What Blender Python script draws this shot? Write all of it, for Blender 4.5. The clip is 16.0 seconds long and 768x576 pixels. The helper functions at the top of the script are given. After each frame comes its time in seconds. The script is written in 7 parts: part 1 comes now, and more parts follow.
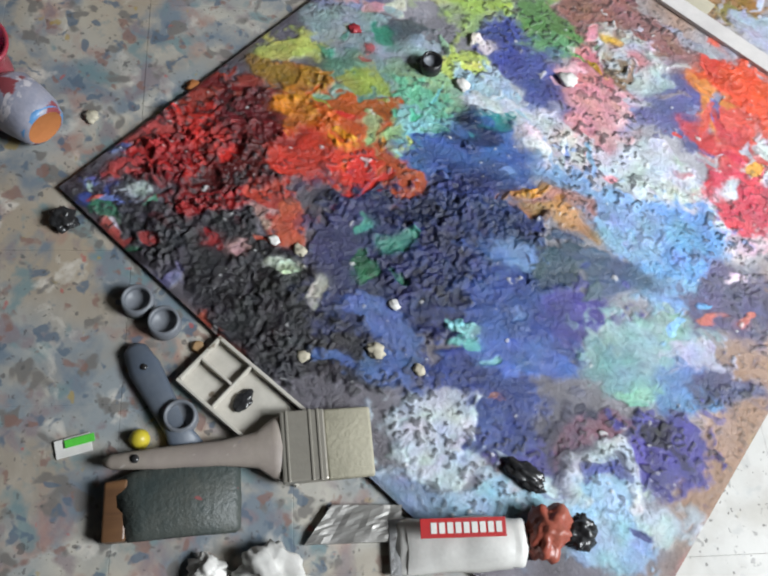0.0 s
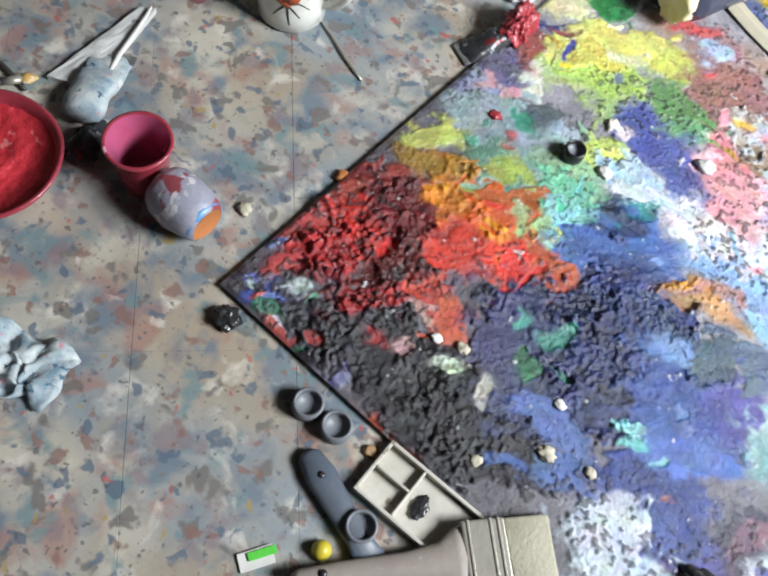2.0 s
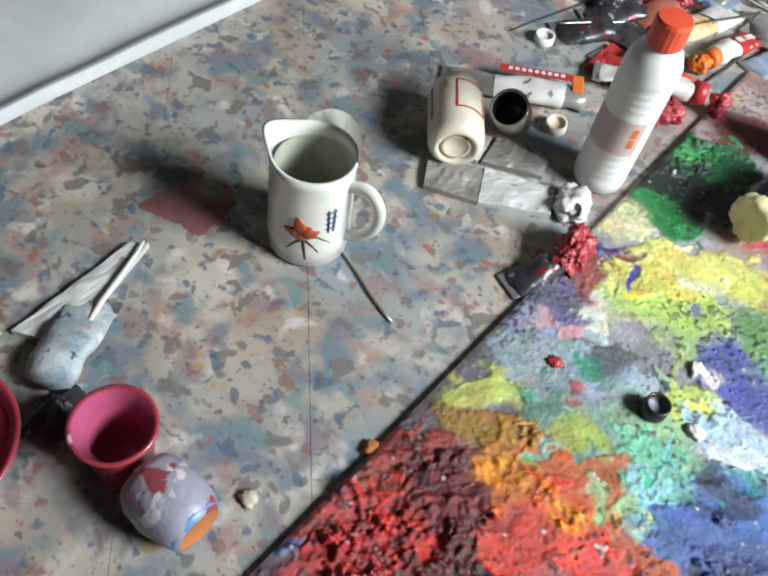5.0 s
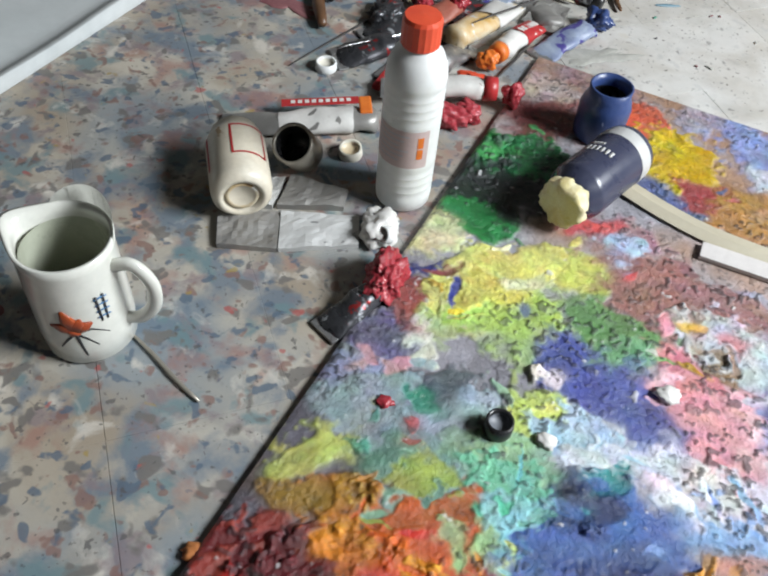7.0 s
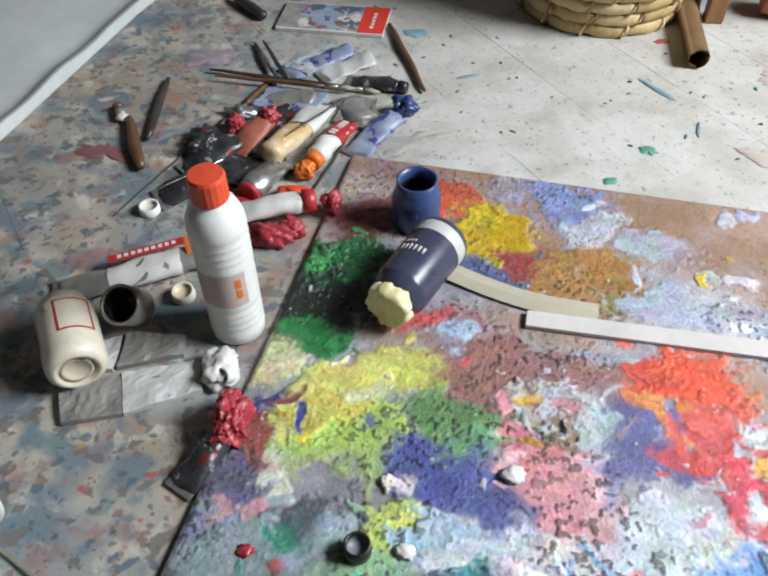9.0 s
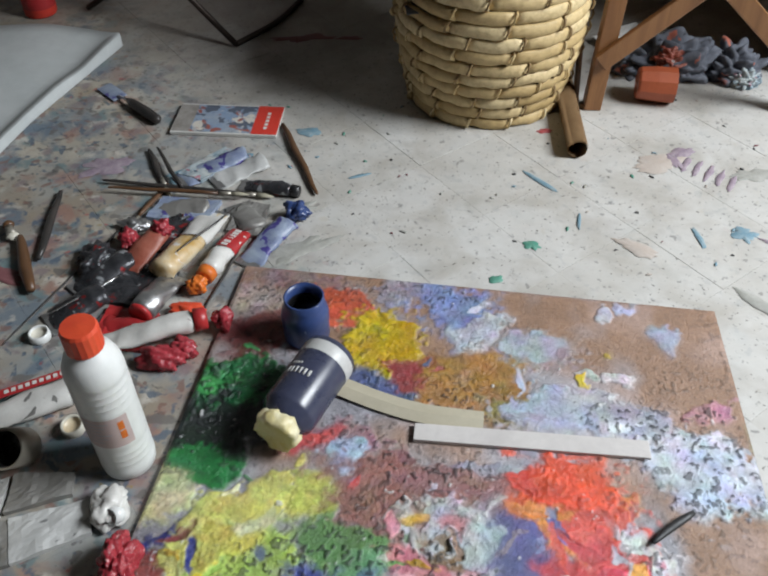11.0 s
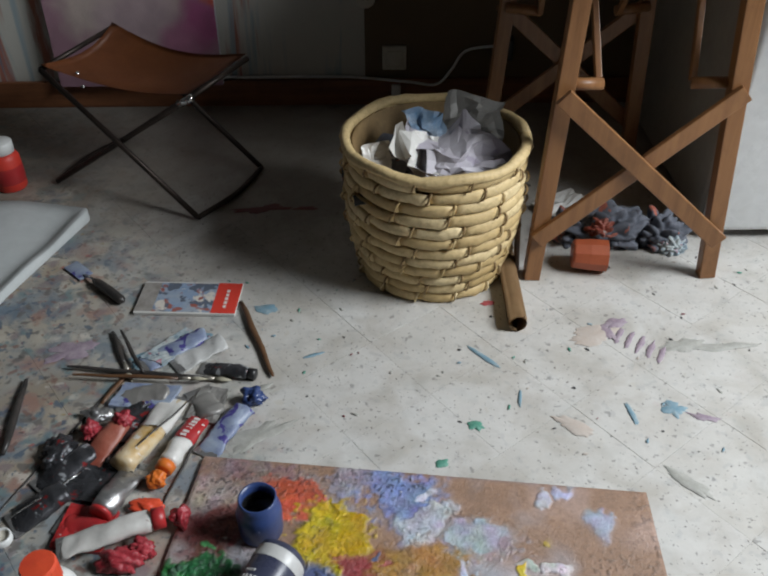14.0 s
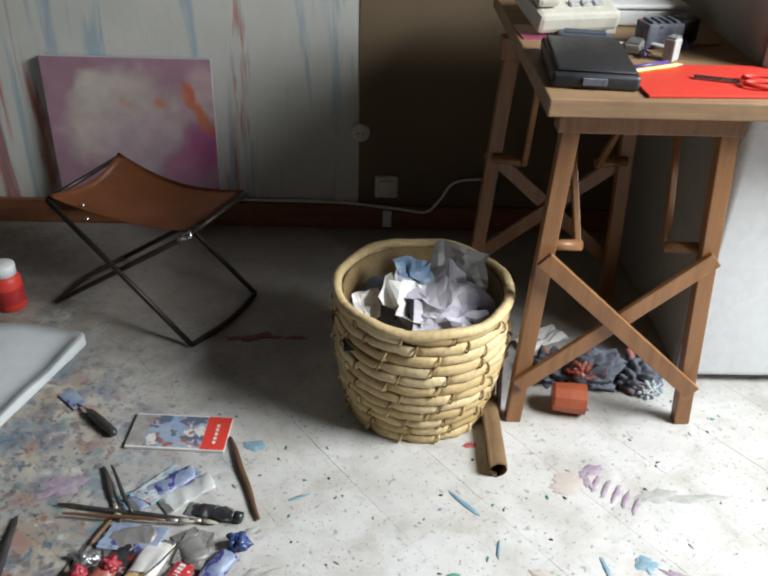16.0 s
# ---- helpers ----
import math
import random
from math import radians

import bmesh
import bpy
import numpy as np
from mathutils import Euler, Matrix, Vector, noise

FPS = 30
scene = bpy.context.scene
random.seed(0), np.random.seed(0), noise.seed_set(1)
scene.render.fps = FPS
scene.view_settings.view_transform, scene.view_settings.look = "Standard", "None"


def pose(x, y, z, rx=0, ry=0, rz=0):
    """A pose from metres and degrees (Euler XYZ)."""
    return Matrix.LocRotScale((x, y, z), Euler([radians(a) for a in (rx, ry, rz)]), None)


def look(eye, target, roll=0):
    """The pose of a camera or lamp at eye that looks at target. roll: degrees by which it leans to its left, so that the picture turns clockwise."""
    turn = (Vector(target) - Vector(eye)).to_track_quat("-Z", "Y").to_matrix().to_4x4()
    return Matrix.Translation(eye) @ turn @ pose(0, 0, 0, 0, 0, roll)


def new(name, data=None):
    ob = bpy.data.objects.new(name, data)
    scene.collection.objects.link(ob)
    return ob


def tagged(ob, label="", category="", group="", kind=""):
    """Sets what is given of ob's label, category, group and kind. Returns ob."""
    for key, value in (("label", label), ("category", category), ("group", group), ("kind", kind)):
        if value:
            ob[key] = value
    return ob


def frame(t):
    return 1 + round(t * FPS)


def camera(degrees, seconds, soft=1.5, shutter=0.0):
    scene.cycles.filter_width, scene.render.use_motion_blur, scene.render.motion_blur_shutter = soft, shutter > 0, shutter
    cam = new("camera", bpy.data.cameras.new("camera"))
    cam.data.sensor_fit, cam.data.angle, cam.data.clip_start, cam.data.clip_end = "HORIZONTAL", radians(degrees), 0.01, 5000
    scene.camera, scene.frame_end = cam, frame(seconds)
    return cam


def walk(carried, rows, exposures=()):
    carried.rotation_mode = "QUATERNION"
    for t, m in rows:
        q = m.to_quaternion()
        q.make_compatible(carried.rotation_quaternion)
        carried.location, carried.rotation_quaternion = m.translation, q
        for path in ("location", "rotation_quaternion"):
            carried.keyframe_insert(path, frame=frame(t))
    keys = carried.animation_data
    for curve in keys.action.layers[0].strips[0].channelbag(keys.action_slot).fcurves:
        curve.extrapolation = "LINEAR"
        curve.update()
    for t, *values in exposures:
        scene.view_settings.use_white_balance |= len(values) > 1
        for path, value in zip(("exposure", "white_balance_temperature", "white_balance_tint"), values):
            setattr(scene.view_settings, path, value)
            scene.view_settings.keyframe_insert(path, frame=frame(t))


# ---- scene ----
cam = camera(51, 16.0, soft=2.2)
PATH = [
    (0, 0.2856, -0.3783, 0.8106, 23.250, -7.155, 34.225),
    (0.5, 0.2178, -0.4038, 0.7854, 21.348, -8.135, 36.513),
    (1, 0.1516, -0.4156, 0.7878, 21.700, -8.510, 36.975),
    (1.5, 0.1009, -0.4140, 0.8065, 22.916, -8.365, 34.709),
    (2, 0.0738, -0.4143, 0.8169, 24.104, -8.119, 34.001),
    (2.5, 0.0534, -0.4080, 0.8327, 25.608, -7.732, 33.978),
    (3, 0.0283, -0.3772, 0.8449, 28.159, -6.858, 34.830),
    (3.2, 0.0233, -0.3583, 0.8375, 28.872, -6.293, 35.753),
    (5.3, -0.0516, -0.2481, 0.6799, 37.057, -7.229, 32.081),
    (5.5, -0.0472, -0.2399, 0.6626, 38.573, -6.466, 30.473),
    (6, -0.0205, -0.2154, 0.6510, 39.773, -4.609, 25.326),
    (6.5, 0.0183, -0.1813, 0.6549, 40.197, -4.366, 20.892),
    (7, 0.0347, -0.1616, 0.6594, 39.917, -4.015, 19.289),
    (7.5, 0.0477, -0.1498, 0.6715, 40.095, -3.131, 17.695),
    (8, 0.0795, -0.1211, 0.6869, 41.052, -1.383, 13.080),
    (8.5, 0.1117, -0.0997, 0.7167, 42.196, 0.716, 8.989),
    (9, 0.1285, -0.0912, 0.7464, 43.167, 0.891, 6.669),
    (9.2, 0.1311, -0.0856, 0.7592, 43.503, 1.505, 5.749),
    (11.3, 0.2122, -0.0206, 0.8498, 46.077, 0.346, 0.756),
    (11.5, 0.2218, -0.0165, 0.8631, 46.288, 0.467, 0.153),
    (12, 0.2372, -0.0127, 0.8864, 46.702, 0.541, -0.726),
    (12.5, 0.2432, -0.0045, 0.9175, 48.793, 0.397, -0.479),
    (13, 0.2437, 0.0011, 0.9407, 49.686, 0.456, -1.013),
    (13.5, 0.2414, 0.0077, 0.9673, 51.168, 0.580, -1.223),
    (14, 0.2355, 0.0165, 1.0011, 51.994, 0.211, -0.865),
    (14.5, 0.2342, 0.0296, 1.0509, 53.042, 1.015, -0.725),
    (15, 0.2367, 0.0385, 1.0969, 54.117, -0.670, -0.750),
    (15.5, 0.2288, 0.0437, 1.1321, 55.470, -0.914, -0.504),
    (16, 0.2338, 0.0486, 1.1549, 56.975, -1.661, -0.627),
]

walk(cam, [(t, pose(x, y, z, rx, ry, rz)) for t, x, y, z, rx, ry, rz in PATH],
     exposures=[(0.0, -0.1), (1.0, 0.3), (2.0, 0.4), (3.0, 0.58), (5.5, 0.3), (7.0, 0.05), (9.0, -0.1), (11.5, -0.62), (12.5, -0.78), (14.5, -0.6), (15.5, -0.15), (16.0, 0.02)])

# ---- light: daylight through one wide window in the right-hand wall ----
world = bpy.data.worlds.new("daylight")
scene.world = world
world.use_nodes = True
sky = world.node_tree.nodes.new("ShaderNodeTexSky")
sky.sky_type = "NISHITA"
sky.sun_disc = False
sky.sun_elevation = radians(38)
sky.sun_rotation = radians(120)
world.node_tree.links.new(sky.outputs[0], world.node_tree.nodes["Background"].inputs[0])
world.node_tree.nodes["Background"].inputs[1].default_value = 0.05


def window_light(name, place, target, sx, sy, watts, colour):
    lamp = bpy.data.lights.new(name, "AREA")
    lamp.shape, lamp.size, lamp.size_y, lamp.energy, lamp.color = "RECTANGLE", sx, sy, watts, colour
    lamp.spread = radians(125)
    ob = new(name, lamp)
    ob.matrix_world = look(place, target)
    return ob


window_light("window_daylight", (2.30, 0.62, 1.84), (0.45, 0.48, 0.0), 1.1, 0.82, 83, (0.915, 0.965, 1.0))


# ---- mesh helpers ----
def link(name, bm, material=None, parent=None, smooth=False, label=""):
    me = bpy.data.meshes.new(name)
    bm.normal_update()
    if smooth:
        for f in bm.faces:
            f.smooth = True
    bm.to_mesh(me)
    bm.free()
    ob = new(name, me)
    if material:
        me.materials.append(material)
    if parent:
        ob.parent = parent
    if label:
        ob["label"] = label
    return ob


def part(name, bm, material, parent, label="", smooth=True):
    return link(name, bm, material, parent, smooth, label)


def thing(name, label, category, place=(0, 0, 0), rz=0.0, rx=0.0, ry=0.0, group="", kind=""):
    ob = new(name)
    ob.empty_display_size = 0.05
    ob.matrix_world = pose(place[0], place[1], place[2], rx, ry, rz)
    return tagged(ob, label, category, group, kind)


def box(bm, lo, hi, bevel=0.0, m=None):
    """A box between two corners, with softened edges."""
    r = bmesh.ops.create_cube(bm, size=1)
    vs = r["verts"]
    mid, size = (Vector(lo) + Vector(hi)) / 2, Vector(hi) - Vector(lo)
    for v in vs:
        v.co = Vector((v.co.x * size.x, v.co.y * size.y, v.co.z * size.z)) + mid
    if bevel:
        es = list({e for v in vs for e in v.link_edges})
        out = bmesh.ops.bevel(bm, geom=es, offset=bevel, segments=2, affect="EDGES", profile=0.6)
        vs = list({v for f in out["faces"] for v in f.verts} | {v for v in vs if v.is_valid})
    if m:
        bmesh.ops.transform(bm, matrix=m, verts=vs)
    return vs


def boxed(lo, hi, bevel=0.003, m=None):
    bm = bmesh.new()
    box(bm, lo, hi, bevel, m)
    return bm


def beam(bm, a, b, w, d, side=(1, 0, 0), bevel=0.002):
    """A bar of section w x d from a to b; w lies along side."""
    a, b = Vector(a), Vector(b)
    up = (b - a).normalized()
    s = Vector(side)
    s = (s - up * s.dot(up)).normalized()
    n = up.cross(s)
    m = Matrix(((s.x, n.x, up.x, 0), (s.y, n.y, up.y, 0), (s.z, n.z, up.z, 0), (0, 0, 0, 1)))
    m = Matrix.Translation((a + b) / 2) @ m
    box(bm, (-w / 2, -d / 2, -(b - a).length / 2), (w / 2, d / 2, (b - a).length / 2), bevel, m)


def lathe(profile, n=36, m=None, wobble=0.0, seed=0.0):
    """A turned body from rows of (radius, height)."""
    bm = bmesh.new()
    rings = []
    for r, z in profile:
        if r < 1e-5:
            rings.append([bm.verts.new((0, 0, z))])
        else:
            ring = []
            for k in range(n):
                a = 2 * math.pi * k / n
                q = r * (1 + wobble * noise.noise((math.cos(a) * 1.5 + seed, math.sin(a) * 1.5, z * 25)))
                ring.append(bm.verts.new((q * math.cos(a), q * math.sin(a), z)))
            rings.append(ring)
    for p, q in zip(rings, rings[1:]):
        for k in range(n):
            j = (k + 1) % n
            if len(p) == 1 and len(q) > 1:
                bm.faces.new((p[0], q[k], q[j]))
            elif len(q) == 1 and len(p) > 1:
                bm.faces.new((p[k], p[j], q[0]))
            elif len(p) > 1:
                bm.faces.new((p[k], p[j], q[j], q[k]))
    bmesh.ops.recalc_face_normals(bm, faces=bm.faces)
    if m:
        bm.transform(m)
    return bm


def sweep(points, radius, n=10, flat=1.0, bm=None, normal=(0, 0, 1), caps=True):
    """A bar along points; radius is a number or a list, flat squeezes it along normal."""
    bm = bm or bmesh.new()
    pts = [Vector(p) for p in points]
    rings = []
    for i, p in enumerate(pts):
        d = (pts[min(i + 1, len(pts) - 1)] - pts[max(i - 1, 0)]).normalized()
        nz = Vector(normal)
        nz = nz - d * nz.dot(d)
        if nz.length < 1e-4:
            nz = d.orthogonal()
        nz.normalize()
        s = d.cross(nz)
        r = radius[i] if isinstance(radius, (list, tuple)) else radius
        fl = flat[i] if isinstance(flat, (list, tuple)) else flat
        rings.append([bm.verts.new(p + r * (math.cos(2 * math.pi * k / n) * s + fl * math.sin(2 * math.pi * k / n) * nz)) for k in range(n)])
    for p, q in zip(rings, rings[1:]):
        for k in range(n):
            bm.faces.new((p[k], p[(k + 1) % n], q[(k + 1) % n], q[k]))
    if caps:
        bm.faces.new(rings[0][::-1])
        bm.faces.new(rings[-1])
    bmesh.ops.recalc_face_normals(bm, faces=bm.faces)
    return bm


def smoothed(points, per=8):
    """A soft curve through points."""
    pts = [Vector(p) for p in points]
    out = []
    for i in range(len(pts) - 1):
        a, b, c, d = pts[max(i - 1, 0)], pts[i], pts[i + 1], pts[min(i + 2, len(pts) - 1)]
        for k in range(per):
            t = k / per
            out.append(0.5 * ((2 * b) + (c - a) * t + (2 * a - 5 * b + 4 * c - d) * t * t + (3 * b - a - 3 * c + d) * t ** 3))
    out.append(pts[-1])
    return out


def lumpy(bm, amount, scale, seed=0.0):
    """Pushes the points of a mesh about by soft noise."""
    for v in bm.verts:
        v.co += amount * noise.noise_vector(v.co * scale + Vector((seed, seed * 1.7, -seed)))
    return bm


# ---- materials ----
def nodes_of(name):
    m = bpy.data.materials.new(name)
    m.use_nodes = True
    nt = m.node_tree
    return m, nt, nt.nodes["Principled BSDF"]


def add(nt, kind, **values):
    n = nt.nodes.new(kind)
    for k, v in values.items():
        n.inputs[k].default_value = v
    return n


def coords(nt, space="Object"):
    return nt.nodes.new("ShaderNodeTexCoord").outputs[space]


def noise_fac(nt, co, scale, detail=4.0, rough=0.6, distort=0.0, shift=(0, 0, 0)):
    mp = nt.nodes.new("ShaderNodeMapping")
    mp.inputs["Location"].default_value = shift
    nt.links.new(co, mp.inputs[0])
    n = add(nt, "ShaderNodeTexNoise", Scale=scale, Detail=detail, Roughness=rough, Distortion=distort)
    nt.links.new(mp.outputs[0], n.inputs["Vector"])
    return n.outputs[0]


def ramp(nt, fac, stops):
    r = nt.nodes.new("ShaderNodeValToRGB")
    els = r.color_ramp.elements
    while len(els) < len(stops):
        els.new(0.5)
    for e, (p, c) in zip(els, stops):
        e.position = p
        e.color = (c, c, c, 1) if isinstance(c, (int, float)) else (*c, 1)
    nt.links.new(fac, r.inputs[0])
    return r.outputs[0]


def blend(nt, fac, a, b):
    m = nt.nodes.new("ShaderNodeMix")
    m.data_type = "RGBA"
    for sock, v in ((m.inputs[0], fac), (m.inputs[6], a), (m.inputs[7], b)):
        if isinstance(v, (int, float)):
            sock.default_value = v
        elif isinstance(v, tuple):
            sock.default_value = (*v, 1)
        else:
            nt.links.new(v, sock)
    return m.outputs[2]


def bump(nt, bsdf, height, strength, distance):
    b = add(nt, "ShaderNodeBump", Strength=strength, Distance=distance)
    nt.links.new(height, b.inputs["Height"])
    nt.links.new(b.outputs[0], bsdf.inputs["Normal"])


def surface(name, main, worn, rough=0.5, scale=25.0, metal=0.0, relief=0.15, specks=None, speck_at=0.66, coat=0.0):
    """A surface in two tones at two scales, with fine relief and, if asked, specks of other colours."""
    m, nt, b = nodes_of(name)
    co = coords(nt)
    big = noise_fac(nt, co, scale, 5, 0.65, 0.3)
    fine = noise_fac(nt, co, scale * 7, 3, 0.6)
    c = ramp(nt, big, ((0.32, main), (0.7, worn)))
    c = blend(nt, ramp(nt, fine, ((0.35, 0.0), (0.8, 0.35))), c, tuple(v * 0.7 for v in main))
    for k, s in enumerate(specks or ()):
        f = noise_fac(nt, co, scale * (1.7 + 0.6 * k), 3, 0.55, 0.4, (3.1 * k + 1, 7.3 * k, 1.9 * k))
        c = blend(nt, ramp(nt, f, ((speck_at - 0.02, 0.0), (speck_at + 0.02, 1.0))), c, s)
    nt.links.new(c, b.inputs["Base Color"])
    nt.links.new(ramp(nt, big, ((0.2, max(rough - 0.12, 0.03)), (0.8, min(rough + 0.12, 1.0)))), b.inputs["Roughness"])
    b.inputs["Metallic"].default_value = metal
    b.inputs["Coat Weight"].default_value = coat
    if relief:
        bump(nt, b, fine, relief, 0.002)
    return m




def floor_material(name="paint_stained_stone", joint=False):
    """Pale stone tiles under years of paint: large faint stains, drips and specks, thick on the working side of the room."""
    m, nt, b = nodes_of(name)
    co = nt.nodes.new("ShaderNodeNewGeometry").outputs["Position"]
    ob = nt.nodes.new("ShaderNodeObjectInfo").outputs["Random"]
    tint = ramp(nt, ob, ((0.0, (0.52, 0.505, 0.475)), (1.0, (0.57, 0.56, 0.54))))
    c = blend(nt, ramp(nt, noise_fac(nt, co, 9, 6, 0.7), ((0.4, 0.0), (0.75, 0.5))), tint, (0.38, 0.355, 0.32))
    # how much paint has fallen: most near the working place
    sep = nt.nodes.new("ShaderNodeSeparateXYZ")
    nt.links.new(co, sep.inputs[0])
    mix1 = nt.nodes.new("ShaderNodeMath")
    mix1.operation = "MULTIPLY_ADD"
    nt.links.new(sep.outputs["Y"], mix1.inputs[0])
    mix1.inputs[1].default_value = 0.45
    nt.links.new(sep.outputs["X"], mix1.inputs[2])
    wob = nt.nodes.new("ShaderNodeMath")
    wob.operation = "MULTIPLY_ADD"
    nt.links.new(noise_fac(nt, co, 3.5, 4, 0.6), wob.inputs[0])
    wob.inputs[1].default_value = 0.6
    nt.links.new(mix1.outputs[0], wob.inputs[2])
    near = ramp(nt, wob.outputs[0], ((0.44, 1.0), (0.82, 0.0)))

    def layer(c, colour, scale, at, width, shift, everywhere, most=0.85, detail=2.5, distort=0.25):
        """One kind of stain; everywhere is how much of it lies on the clean side, most how dense it gets."""
        f = noise_fac(nt, co, scale, detail, 0.52, distort, shift)
        mask = ramp(nt, f, ((at, 0.0), (at + width, 1.0)))
        k = nt.nodes.new("ShaderNodeMath")
        k.operation = "MULTIPLY"
        nt.links.new(mask, k.inputs[0])
        nt.links.new(ramp(nt, near, ((0.0, everywhere), (1.0, most))), k.inputs[1])
        return blend(nt, k.outputs[0], c, colour)

    c = blend(nt, ramp(nt, near, ((0.0, 0.0), (1.0, 0.85))), c, (0.365, 0.325, 0.26))
    c = layer(c, (0.34, 0.31, 0.265), 10, 0.46, 0.2, (3, 9, 2), 0.55, 0.3, 7.0, 0.5)
    # wide soft washes
    c = layer(c, (0.20, 0.24, 0.27), 4.5, 0.42, 0.18, (1, 8, 0), 0.02, 0.8, 6.0, 0.4)
    c = layer(c, (0.30, 0.235, 0.165), 6.5, 0.45, 0.18, (7, 2, 0), 0.06, 0.7, 6.0, 0.4)
    c = layer(c, (0.50, 0.46, 0.39), 9, 0.52, 0.14, (4, 4, 4), 0.0, 0.7, 6.0, 0.4)
    # smears a hand wide
    c = layer(c, (0.11, 0.155, 0.205), 14, 0.50, 0.11, (2, 3, 7), 0.03, 0.8, 5.0, 0.3)
    c = layer(c, (0.30, 0.15, 0.12), 15, 0.55, 0.10, (0, 4, 2), 0.02, 0.65, 5.0, 0.3)
    c = layer(c, (0.13, 0.205, 0.22), 19, 0.56, 0.08, (5, 5, 1), 0.05, 0.8, 4.0)
    c = layer(c, (0.58, 0.54, 0.48), 21, 0.59, 0.10, (4, 7, 6), 0.15, 0.75, 5.0, 0.4)
    c = layer(c, (0.20, 0.155, 0.17), 22, 0.575, 0.08, (1, 1, 9), 0.02, 0.7, 4.0)
    # round drips
    c = layer(c, (0.14, 0.13, 0.12), 32, 0.59, 0.05, (3, 1, 0), 0.06, 0.85)
    c = layer(c, (0.20, 0.11, 0.09), 40, 0.61, 0.05, (9, 2, 3), 0.05, 0.75)
    c = layer(c, (0.08, 0.115, 0.16), 44, 0.605, 0.05, (9, 0, 4), 0.12, 0.8)
    c = layer(c, (0.36, 0.08, 0.075), 44, 0.69, 0.04, (2, 9, 3), 0.06, 0.7)
    c = layer(c, (0.32, 0.23, 0.06), 40, 0.69, 0.04, (8, 3, 9), 0.1, 0.7)
    c = layer(c, (0.08, 0.075, 0.075), 70, 0.65, 0.035, (6, 6, 8), 0.45, 0.7)
    c = layer(c, (0.07, 0.06, 0.055), 140, 0.66, 0.03, (2, 1, 5), 0.7, 0.5)
    # old brown trodden dirt along the back wall, with shade painted into its colour
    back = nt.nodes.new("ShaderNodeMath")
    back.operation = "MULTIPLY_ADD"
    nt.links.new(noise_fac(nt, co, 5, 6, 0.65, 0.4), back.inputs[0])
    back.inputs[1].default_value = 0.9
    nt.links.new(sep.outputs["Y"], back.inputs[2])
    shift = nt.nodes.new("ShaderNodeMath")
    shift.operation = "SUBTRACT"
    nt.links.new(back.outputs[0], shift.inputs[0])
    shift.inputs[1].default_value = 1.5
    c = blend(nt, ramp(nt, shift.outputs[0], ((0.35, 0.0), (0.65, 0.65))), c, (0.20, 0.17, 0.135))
    if joint:  # bare grout, painted over where the stains lie thick
        c = blend(nt, ramp(nt, near, ((0.0, 0.8), (0.7, 0.0))), c, (0.22, 0.20, 0.18))
    nt.links.new(c, b.inputs["Base Color"])
    nt.links.new(ramp(nt, noise_fac(nt, co, 14, 4), ((0.3, 0.42), (0.7, 0.7))), b.inputs["Roughness"])
    bump(nt, b, noise_fac(nt, co, 60, 5, 0.65), 0.25, 0.002)
    return m


def wall_material(name, main, drips):
    """Old plaster; with drips, faint vertical runs of thinned paint down it."""
    m, nt, b = nodes_of(name)
    co = nt.nodes.new("ShaderNodeNewGeometry").outputs["Position"]
    c = blend(nt, ramp(nt, noise_fac(nt, co, 4, 6, 0.7), ((0.3, 0.0), (0.75, 0.5))), main, tuple(v * 0.72 for v in main))
    for k, (colour, at) in enumerate(drips):
        mp = nt.nodes.new("ShaderNodeMapping")
        mp.inputs["Scale"].default_value = (1, 1, 0.09)
        mp.inputs["Location"].default_value = (k * 3.3 + 0.4, 0, k)
        nt.links.new(co, mp.inputs[0])
        n = add(nt, "ShaderNodeTexNoise", Scale=9.0 + 5 * k, Detail=5.0, Roughness=0.6, Distortion=0.6)
        nt.links.new(mp.outputs[0], n.inputs["Vector"])
        c = blend(nt, ramp(nt, n.outputs[0], ((at, 0.0), (at + 0.07, 0.85))), c, colour)
    nt.links.new(c, b.inputs["Base Color"])
    b.inputs["Roughness"].default_value = 0.85
    bump(nt, b, noise_fac(nt, co, 45, 5, 0.7), 0.25, 0.003)
    return m


def wood(name, main, dark, rough=0.45, along="Z"):
    m, nt, b = nodes_of(name)
    co = coords(nt)
    mp = nt.nodes.new("ShaderNodeMapping")
    mp.inputs["Scale"].default_value = {"X": (3, 45, 45), "Y": (45, 3, 45), "Z": (45, 45, 3)}[along]
    nt.links.new(co, mp.inputs[0])
    n = add(nt, "ShaderNodeTexNoise", Scale=1.0, Detail=6.0, Roughness=0.65, Distortion=0.8)
    nt.links.new(mp.outputs[0], n.inputs["Vector"])
    c = ramp(nt, n.outputs[0], ((0.28, dark), (0.62, main)))
    c = blend(nt, ramp(nt, noise_fac(nt, co, 16, 5, 0.7), ((0.5, 0.0), (0.85, 0.5))), c, tuple(v * 0.5 for v in dark))
    nt.links.new(c, b.inputs["Base Color"])
    b.inputs["Roughness"].default_value = rough
    bump(nt, b, n.outputs[0], 0.15, 0.002)
    return m


